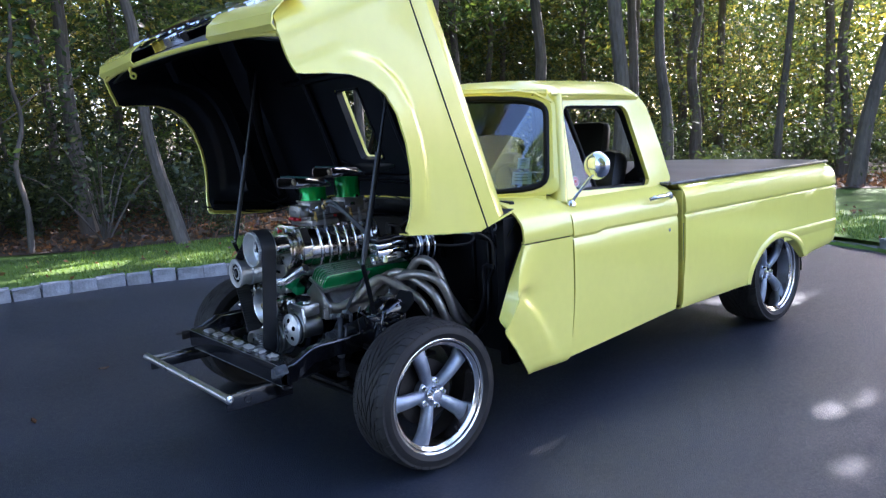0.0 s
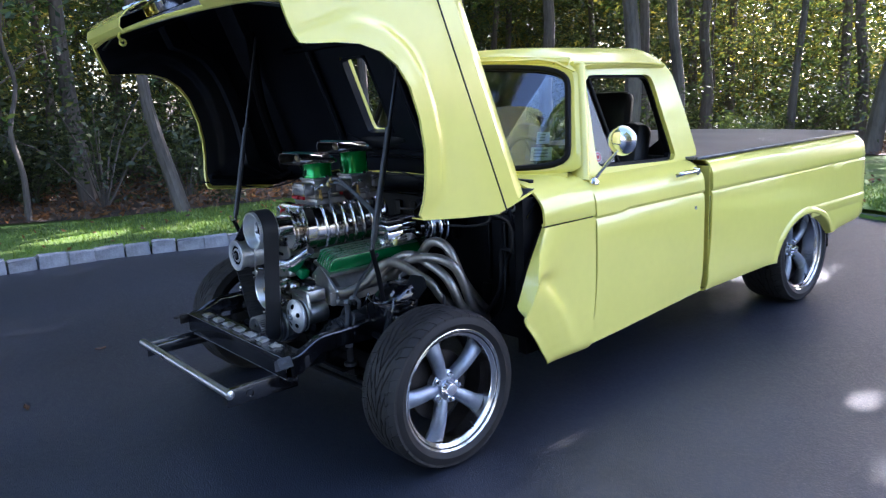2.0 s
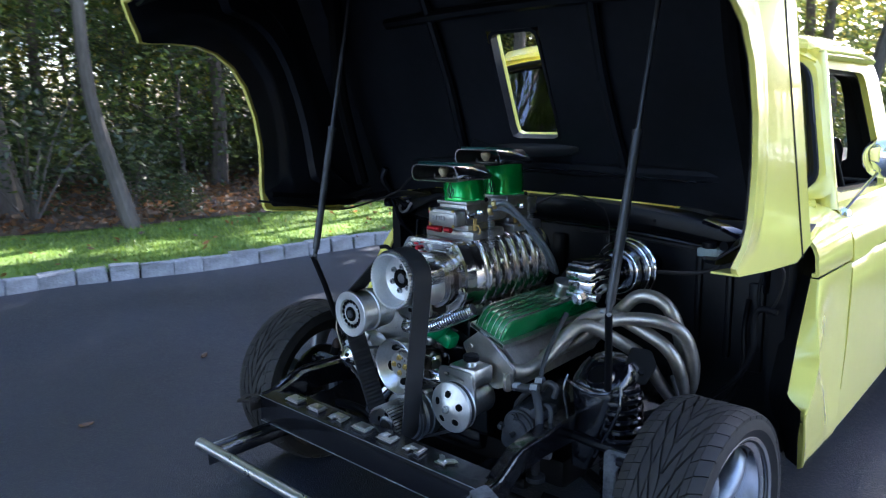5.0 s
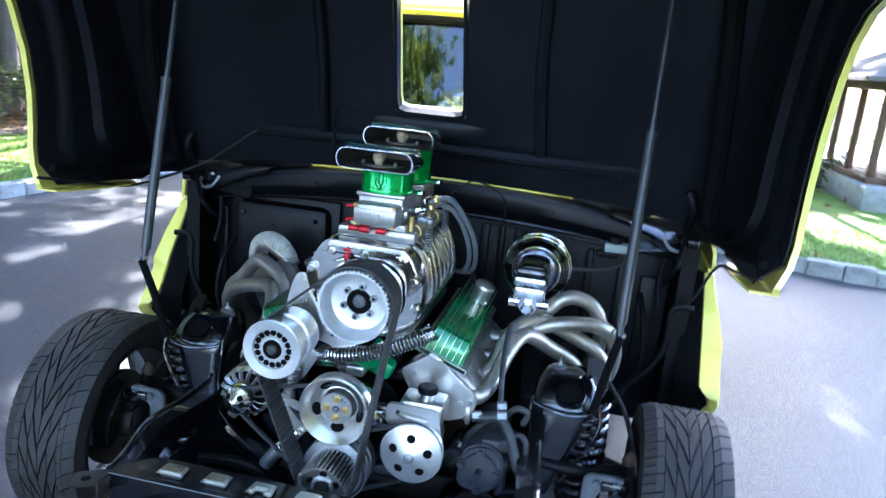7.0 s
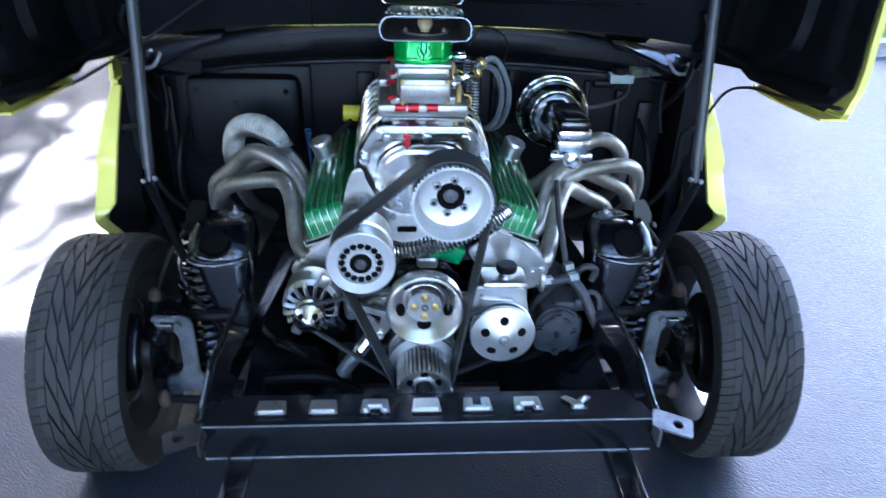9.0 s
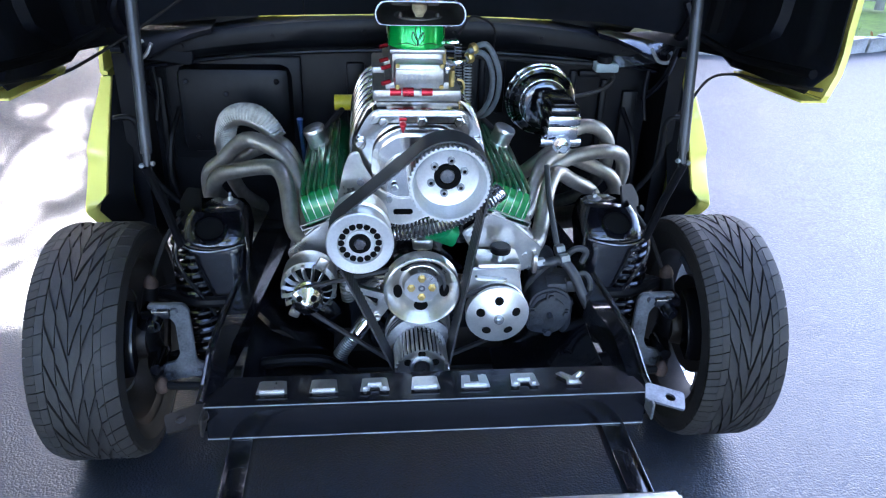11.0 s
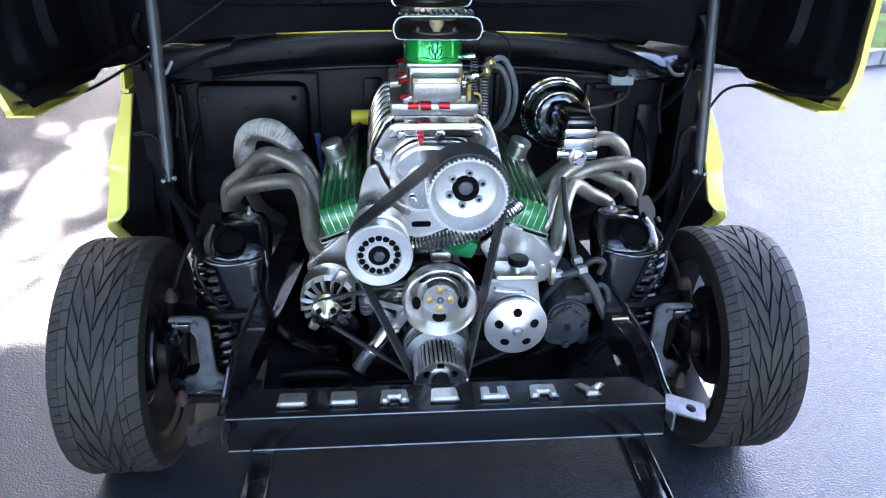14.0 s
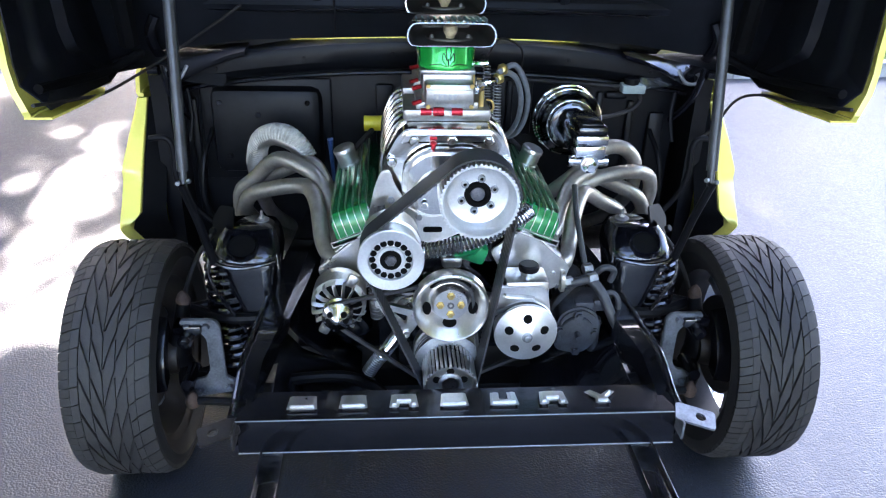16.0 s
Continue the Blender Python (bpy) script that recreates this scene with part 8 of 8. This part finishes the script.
# corrugated hoses
bm = bm_new()
tube(bm, [(-0.10, -0.185, 0.732), (-0.06, -0.20, 0.740), (-0.003, -0.205, 0.752), (0.053, -0.205, 0.768), (0.108, -0.20, 0.795), (0.157, -0.19, 0.819), (0.190, -0.175, 0.838)], 0.0190, 16, 8)
hose = eng("radiator_hose", bm, M_BELT, "corrugated chrome hose across the engine")
hp = smooth_path([(-0.10, -0.185, 0.732), (-0.06, -0.20, 0.740), (-0.003, -0.205, 0.752), (0.053, -0.205, 0.768), (0.108, -0.20, 0.795), (0.157, -0.19, 0.819), (0.190, -0.175, 0.838)], 6)
for p, q in zip(hp, hp[1:]):
    bm = bm_new()
    lathe(bm, [(0.0195 + 0.0035 * math.cos(t), 0.0030 * math.sin(t)) for t in (2 * math.pi * k / 8 for k in range(8))], p, q - p, 20, closed=True)
    part("hose_ring", bm, M_CHROME, hose, "bright corrugation ring")
bm = bm_new()
tube(bm, [(-0.135, -0.235, 0.525), (-0.165, -0.25, 0.487), (-0.182, -0.257, 0.468)], 0.0195, 14, 4)
lh = eng("lower_hose", bm, M_CHROME, "chrome lower hose connection")
bm = bm_new()
tube(bm, [(-0.182, -0.257, 0.468), (-0.200, -0.262, 0.445), (-0.216, -0.266, 0.420)], 0.0165, 14, 6, ridge=0.002, ridges=10)
part("hose_end", bm, M_STEEL, lh)
bm = bm_new()
tube(bm, [(-0.19, -0.15, 0.66), (-0.195, -0.17, 0.59), (-0.19, -0.17, 0.53)], 0.0165, 14, 6, ridge=0.002, ridges=16)
eng("heater_hose", bm, M_STEEL, "corrugated grey heater hose")


# carburettors and scoops
def carb_and_scoop(y, dz):
    bm = bm_new()
    box(bm, (EX, y + 0.045, 1.04), (0.215, 0.16, 0.030), bev=0.006)
    box(bm, (EX, y + 0.045, 1.062), (0.155, 0.14, 0.020), bev=0.004)
    base = eng("carburettor_base", bm, M_ZINC, "cast carburettor adapter plate")
    bm = bm_new()
    box(bm, (EX, y + 0.045, 1.105), (0.125, 0.12, 0.072), bev=0.008)
    box(bm, (EX, y + 0.045, 1.143), (0.135, 0.13, 0.012), bev=0.004)
    carb = eng("carburettor", bm, M_ZINC, "cast aluminium four-barrel carburettor")
    for s, yy in ((1, y - 0.042), (-1, y + 0.132)):
        bm = bm_new()
        box(bm, (EX + 0.002, yy, 1.098), (0.118, 0.055, 0.058), bev=0.008)
        box(bm, (EX + 0.002, yy - s * 0.028, 1.096), (0.112, 0.006, 0.036), bev=0.002)
        part("float_bowl", bm, M_ZINC, carb, "pale metal float bowl")
        bm = bm_new()
        for k in range(4):
            bolt(bm, (EX + 0.002 + (-0.052, 0.052, -0.052, 0.052)[k], yy - s * 0.029, 1.098 + (0.025, 0.025, -0.025, -0.025)[k]), (0, -s, 0), 0.006, 0.004)
        parts("bowl_screw", bm, M_GOLD, carb, "brass bowl screws")
        bm = bm_new()
        for k in range(5):
            box(bm, (EX - 0.034 + 0.012 * k, yy - s * 0.032, 1.097), (0.007, 0.002, 0.014))
        part("maker_mark", bm, M_STEEL, carb, "raised plain bars of a maker's mark")
    bm = bm_new()
    for k, xx in enumerate((-0.055, -0.025, 0.02)):
        cyl(bm, (EX + xx - 0.012, y - 0.062, 1.058), (EX + xx + 0.014, y - 0.062, 1.058), 0.009 + 0.002 * (k % 2), seg=12)
    for zz in (1.112, 1.075):
        cyl(bm, (EX - 0.066, y - 0.03, zz), (EX - 0.086, y - 0.04, zz - 0.003), 0.0055, seg=10)
    parts("fuel_fitting", bm, M_RED, carb, "red anodised fuel fittings")
    bm = bm_new()
    tube(bm, [(EX + 0.075, y + 0.01, 1.11), (EX + 0.10, y + 0.0, 1.115), (EX + 0.118, y + 0.005, 1.118)], 0.009, 10)
    tube(bm, [(EX + 0.07, y + 0.05, 1.15), (EX + 0.09, y + 0.04, 1.152), (EX + 0.105, y + 0.035, 1.155)], 0.008, 10)
    box(bm, (EX + 0.072, y - 0.01, 1.10), (0.012, 0.03, 0.016), bev=0.002)
    parts("fuel_union", bm, M_CHROME, carb, "bright fuel line unions")
    bm = bm_new()
    cyl(bm, (EX + 0.086, y + 0.0, 1.055), (EX + 0.086, y + 0.0, 1.095), 0.007, seg=10)
    tube(bm, [(EX + 0.092, y - 0.01, 1.045), (EX + 0.115, y - 0.01, 1.05), (EX + 0.112, y - 0.01, 1.07), (EX + 0.098, y - 0.01, 1.075)], 0.003, 6)
    part("linkage", bm, M_GOLD, carb, "brass throttle linkage")
    bm = bm_new()
    pts = []
    for i in range(13 * 10 + 1):
        t = i / 10
        pts.append((EX + 0.128 + 0.010 * math.cos(2 * math.pi * t) + 0.004 * t / 13, y + 0.03 + 0.010 * math.sin(2 * math.pi * t), 1.10 - 0.100 * t / 13))
    tube(bm, pts, 0.0016, 5, smooth=False)
    part("return_spring", bm, M_STEEL, carb, "coiled throttle return spring")
    # neck and scoop
    bm = bm_new()
    lathe(bm, [(0.060, 1.146), (0.070, 1.148), (0.071, 1.156), (0.0695, 1.160), (0.0695, 1.216 + dz), (0.066, 1.221 + dz)], (EX, y + 0.045, 0), (0, 0, 1), 44)
    sc = eng("scoop_neck", bm, M_CANDY, "bright candy green scoop neck")
    bm = bm_new()
    for mx in (1, -1):
        tube(bm, [(EX + mx * 0.003, y - 0.0258, 1.160), (EX + mx * 0.014, y - 0.0238, 1.174), (EX + mx * 0.012, y - 0.0242, 1.190), (EX + mx * 0.004, y - 0.0258, 1.172)], 0.0013, 5, 4)
        tube(bm, [(EX + mx * 0.003, y - 0.0258, 1.176), (EX + mx * 0.006, y - 0.0255, 1.196), (EX, y - 0.026, 1.212)], 0.0012, 5, 4)
        tube(bm, [(EX + mx * 0.004, y - 0.0258, 1.158), (EX + mx * 0.024, y - 0.0206, 1.163), (EX + mx * 0.046, y - 0.0080, 1.158)], 0.0012, 5, 4)
    tube(bm, [(EX, y - 0.026, 1.158), (EX, y - 0.026, 1.176)], 0.0022, 5, 2)
    part("pinstripe", bm, M_INNER, sc, "fine dark pinstripe scroll")
    octo = [(-0.090, 0.034), (0.090, 0.034), (0.104, 0.010), (0.096, -0.019), (-0.096, -0.019), (-0.104, 0.010)]
    zc = 1.240 + dz
    bm = bm_new()
    rows = []
    for yy, k, kz, lift in ((y - 0.100, 1.0, 1.0, 0.0), (y - 0.096, 1.02, 1.03, 0.0), (y - 0.03, 1.0, 0.94, -0.002), (y + 0.05, 0.92, 0.70, -0.010), (y + 0.10, 0.80, 0.5, -0.016), (y + 0.115, 0.70, 0.35, -0.018)):
        rows.append([Vector((EX + px * k, yy, zc + pz * kz + lift)) for px, pz in rounded(octo, 0.012, 3)])
    grid(bm, rows, wrap=True)
    n = len(rows[0])
    bm.verts.ensure_lookup_table()
    bm.faces.new(bm.verts[-n:])
    sp = eng("air_scoop", bm, M_POLISH, "polished finned air scoop with dark mouth")
    bm = bm_new()
    ring_slab(bm, rounded(octo, 0.012, 3), rounded([(x * 0.972, z * 0.935) for x, z in octo], 0.011, 3), (EX, y - 0.1035, zc), (1, 0, 0), (0, 0, 1), (0, 0.02, 0), 72)
    part("mouth_rim", bm, M_CHROME, sp, "bright rim of the scoop mouth")
    bm = bm_new()
    rows = []
    for yy, k in ((y - 0.10, 0.955), (y - 0.02, 0.93), (y + 0.06, 0.85), (y + 0.09, 0.6)):
        rows.append([Vector((EX + px * k, yy, zc + pz * k * 0.93)) for px, pz in rounded(octo, 0.011, 3)])
    grid(bm, rows, wrap=True)
    n = len(rows[0])
    bm.verts.ensure_lookup_table()
    bm.faces.new(bm.verts[-n:])
    part("mouth_lining", bm, M_SCOOPIN, sp, "dark scoop mouth lining")
    bm = bm_new()
    lathe(bm, [(0, 0.003), (0.052, 0.003), (0.056, 0.001), (0.056, -0.003), (0, -0.003)], (EX, y - 0.02, zc - 0.011), (0, 0, 1), 32)
    for mx in (1, -1):
        lathe(bm, [(0.006, 0), (0.006, 0.004), (0.003, 0.009), (0, 0.009)], (EX + mx * 0.043, y - 0.05, zc - 0.009), (0, 0, 1), 10)
    part("cleaner_lid", bm, M_SCOOPIN, sp, "dark round lid with studs in the mouth")
    bm = bm_new()
    lathe(bm, [(0.0, -0.016), (0.009, -0.015), (0.0105, -0.006), (0.0150, 0.000), (0.0175, 0.008), (0.0160, 0.016), (0.0095, 0.021), (0, 0.0225)], (EX, y - 0.055, zc + 0.003), (0, 0, 1), 20)
    part("ornament", bm, M_BONE, sp, "small plain ivory ornament inside the mouth")
    for k in range(12):
        bm = bm_new()
        px = -0.080 + 0.160 * k / 11
        grid(bm, [[Vector((EX + px * kk + s, yy, zc + 0.034 * kz + h + lift)) for s, h in ((-0.002, -0.002), (-0.0018, 0.007), (0.0018, 0.007), (0.002, -0.002))] for yy, kk, kz, lift in ((y - 0.092, 1.0, 1.0, 0.0), (y - 0.03, 1.0, 0.94, -0.002), (y + 0.05, 0.92, 0.70, -0.010), (y + 0.10, 0.80, 0.5, -0.018))])
        part("scoop_fin", bm, M_FINTIP, sp)


carb_and_scoop(-0.03, 0.0)
carb_and_scoop(0.185, 0.038)
bm = bm_new()
for dx in (0.0, 0.019):
    tube(bm, [(0.108 + dx * 0.3, -0.01, 1.115 + dx), (0.140 + dx, 0.02, 1.128 + dx), (0.175 + dx, 0.06, 1.10), (0.20 + dx, 0.12, 1.03), (0.205 + dx, 0.19, 0.95), (0.185 + dx, 0.25, 0.89), (0.15, 0.33, 0.86)], 0.0074, 12)
fl = eng("fuel_hose", bm, M_GHOSE, "grey braided fuel hoses")
bm = bm_new()
for p, ax in (((0.112, -0.008, 1.118), (1, 0.6, 0.3)), ((0.122, 0.0, 1.138), (1, 0.6, 0.3))):
    lathe(bm, [(0, 0), (0.013, 0), (0.015, 0.004), (0.015, 0.010), (0.013, 0.014), (0, 0.014)], p, ax, 8)
parts("brass_nut", bm, M_GOLD, fl, "brass hose nuts")
bm = bm_new()
cyl(bm, (-0.235, 0.45, 0.865), (-0.165, 0.45, 0.865), 0.024, seg=24)
yf = eng("yellow_filter", bm, M_YFILT, "yellow canister behind the blower")
bm = bm_new()
cyl(bm, (-0.165, 0.45, 0.865), (-0.13, 0.45, 0.865), 0.010, seg=14)
part("filter_fitting", bm, M_CHROME, yf, "bright filter fitting")
bm = bm_new()
tube(bm, [(-0.33, 0.38, 0.70), (-0.335, 0.36, 0.80), (-0.335, 0.35, 0.845)], [0.006, 0.006, 0.010], 8)
eng("dipstick", bm, mat("blue_anodised", (0.05, 0.12, 0.3), 0.4, 0.5), "thin dipstick tube with blue handle")

# brake booster and master cylinder
BB = Vector((0.405, 0.33, 0.925))
bm = bm_new()
lathe(bm, [(r * 1.06, h) for r, h in [(0.0, -0.26), (0.03, -0.26), (0.03, -0.12), (0.075, -0.115), (0.090, -0.098), (0.092, -0.078), (0.097, -0.074), (0.097, -0.064), (0.089, -0.060), (0.088, -0.042), (0.094, -0.038), (0.094, -0.028), (0.086, -0.024), (0.084, -0.005), (0.076, 0.000), (0.068, 0.004), (0.066, 0.018), (0.058, 0.022), (0.040, 0.022), (0.036, 0.045), (0.0, 0.045)]], BB, (0, -1, 0.05), 48)
# plain chrome dish; its dark reflection is in the base colour
boo = eng("brake_booster", bm, M_DARKCHR, "round chrome brake booster with dark reflection in its colour and bright rims")
boo.location = (-0.008, 0.0, -0.026)
for rr, hh, th in ((0.1035, -0.069, 0.0055), (0.1000, -0.033, 0.0050), (0.0735, 0.002, 0.0035)):
    bm = bm_new()
    lathe(bm, [(rr + th * math.cos(t), hh + th * math.sin(t)) for t in (2 * math.pi * k / 8 for k in range(8))], BB, (0, -1, 0.05), 48, closed=True)
    part("booster_rim", bm, M_CHROME, boo, "bright chrome rim")
bm = bm_new()
cyl(bm, (0.408, 0.30, 0.895), (0.408, 0.09, 0.885), 0.026, seg=20)
box(bm, (0.408, 0.17, 0.915), (0.086, 0.16, 0.040), bev=0.006)
cyl(bm, (0.352, 0.115, 0.886), (0.464, 0.115, 0.886), 0.016, seg=16)
lathe(bm, [(0.020, 0), (0.020, 0.014), (0.012, 0.018), (0.012, 0.026), (0, 0.026)], (0.408, 0.09, 0.880), (0, -1, 0), 6)
part("master_cylinder", bm, M_CHROME, boo, "chrome brake master cylinder")
bm = bm_new()
box(bm, (0.408, 0.165, 0.953), (0.092, 0.17, 0.030), bev=0.008)
part("reservoir", bm, M_CHROME, boo, "chrome fluid reservoir")
bm = bm_new()
box(bm, (0.408, 0.165, 0.980), (0.084, 0.17, 0.026), bev=0.010)
part("reservoir_lid", bm, M_GLOSSB, boo, "glossy black reservoir lid")
bm = bm_new()
box(bm, (0.408, 0.165, 0.9945), (0.060, 0.14, 0.006), bev=0.002)
part("lid_top", bm, M_BLACK, boo, "glossy black top of the lid")
bm = bm_new()
box(bm, (0.635, 0.52, 0.965), (0.075, 0.05, 0.028), bev=0.004)
res = eng("clutch_reservoir", bm, M_WHITE, "pale translucent plastic reservoir")
bm = bm_new()
cyl(bm, (0.63, 0.52, 0.978), (0.63, 0.52, 0.998), 0.024, seg=24)
part("reservoir_cap", bm, M_SATIN, res, "black reservoir cap")
bm = bm_new()
tube(bm, [(0.66, 0.52, 0.95), (0.665, 0.52, 0.925), (0.64, 0.50, 0.905), (0.58, 0.46, 0.895), (0.50, 0.40, 0.90)], 0.007, 8)
tube(bm, [(0.60, 0.54, 0.965), (0.45, 0.56, 0.97), (0.25, 0.57, 0.98), (0.10, 0.56, 0.985)], 0.008, 8)
tube(bm, [(0.12, 0.25, 1.12), (0.17, 0.35, 1.15), (0.25, 0.45, 1.10), (0.26, 0.50, 1.02), (0.24, 0.52, 0.96)], 0.003, 6)
parts("hydraulic_line", bm, M_RUBBER, res, "black hydraulic hose")

# steering box and its hoses
M_HOSE = mat("dull_black_hose", (0.030, 0.031, 0.034), 0.5, 0, var=0.25, scale=30)
M_IRON = mat("grey_cast_iron", (0.045, 0.048, 0.056), 0.55, 0.3, var=0.35, scale=18, bump=0.35, bscale=110)
bm = bm_new()
slab(bm, rounded([(-0.062, -0.055), (0.020, -0.070), (0.060, -0.030), (0.062, 0.045), (0.010, 0.075), (-0.050, 0.050)], 0.030, 4), (0.345, -0.165, 0.470), (1, 0, 0), (0, 0.12, 0.99), (0, 0.11, 0.02), 0.006)
cyl(bm, (0.352, -0.05, 0.50), (0.352, 0.05, 0.53), 0.048, seg=24)
sb = part("steering_box", bm, M_IRON, frame_ob, "dark grey cast steering box")
bm = bm_new()
slab(bm, [(0.046 * math.cos(2 * math.pi * i / 28), 0.046 * math.sin(2 * math.pi * i / 28)) for i in range(28)], (0.345, -0.175, 0.472), (1, 0, 0), (0, 0.12, 0.99), (0, 0.012, 0), 0.002)
cyl(bm, (0.345, -0.174, 0.472), (0.345, -0.198, 0.470), 0.008, seg=10)
cover = part("cover_plate", bm, M_IRON, sb, "round cast cover of the steering box")
bm = bm_new()
for px, pz in ((0.0, 0.054), (0.0, -0.056), (-0.048, 0.010), (0.045, 0.0)):
    lathe(bm, [(0.014, 0), (0.014, 0.006), (0.009, 0.006), (0.009, 0.016), (0, 0.017)], (0.345 + px, -0.170, 0.472 + pz), (0, -1, 0.1), 6)
parts("cover_bolt", bm, M_IRON, sb, "worn steel cover bolts")
bm = bm_new()
cyl(bm, (0.402, -0.14, 0.33), (0.402, -0.14, 0.50), 0.014, seg=14)
lathe(bm, [(0, 0), (0.030, 0), (0.030, 0.014), (0.016, 0.020), (0, 0.020)], (0.402, -0.14, 0.325), (0, 0, 1), 20)
part("output_shaft", bm, M_IRON, sb, "vertical output shaft")
bm = bm_new()
box(bm, (0.382, -0.10, 0.535), (0.085, 0.090, 0.030), bev=0.008)
box(bm, (0.405, -0.135, 0.545), (0.030, 0.026, 0.026), bev=0.004)
parts("valve_block", bm, M_IRON, sb, "cast valve block")
bm = bm_new()
tube(bm, [(0.290, -0.12, 0.600), (0.335, -0.12, 0.600), (0.378, -0.12, 0.606), (0.410, -0.14, 0.575), (0.436, -0.165, 0.520), (0.462, -0.185, 0.475), (0.478, -0.19, 0.450)], 0.0135, 12)
tube(bm, [(0.390, -0.09, 0.60), (0.420, -0.10, 0.632), (0.448, -0.10, 0.622), (0.440, -0.10, 0.590)], 0.009, 10)
tube(bm, [(0.410, -0.13, 0.56), (0.440, -0.13, 0.572), (0.458, -0.14, 0.55), (0.456, -0.15, 0.50)], 0.0075, 10)
tube(bm, [(0.362, -0.10, 0.60), (0.335, -0.10, 0.575), (0.300, -0.10, 0.530), (0.285, -0.08, 0.46)], 0.0095, 10)
tube(bm, [(0.375, -0.08, 0.62), (0.365, -0.04, 0.68), (0.360, 0.02, 0.74), (0.362, 0.08, 0.80)], 0.008, 10)
parts("steering_hose", bm, M_HOSE, sb, "dull black steering hoses")
bm = bm_new()
for p in ((0.292, -0.12, 0.600), (0.318, -0.12, 0.601), (0.384, -0.12, 0.612), (0.378, -0.085, 0.622), (0.478, -0.19, 0.452)):
    lathe(bm, [(0, -0.012), (0.015, -0.012), (0.015, 0.012), (0, 0.012)], p, (1, 0.2, 0.1), 6)
parts("hose_fitting", bm, M_STEEL, sb, "steel hose fittings")
bm = bm_new()
for sx in (1, -1):
    box(bm, (sx * 0.27, 0.0, 0.42), (0.10, 0.10, 0.10), (0, sx * 35, 0), 0.02)
tube(bm, [(-0.30, -0.30, 0.36), (-0.20, -0.32, 0.37), (-0.12, -0.30, 0.33)], 0.016, 8)
parts("engine_mount", bm, M_BLACK, frame_ob, "black engine mounts")
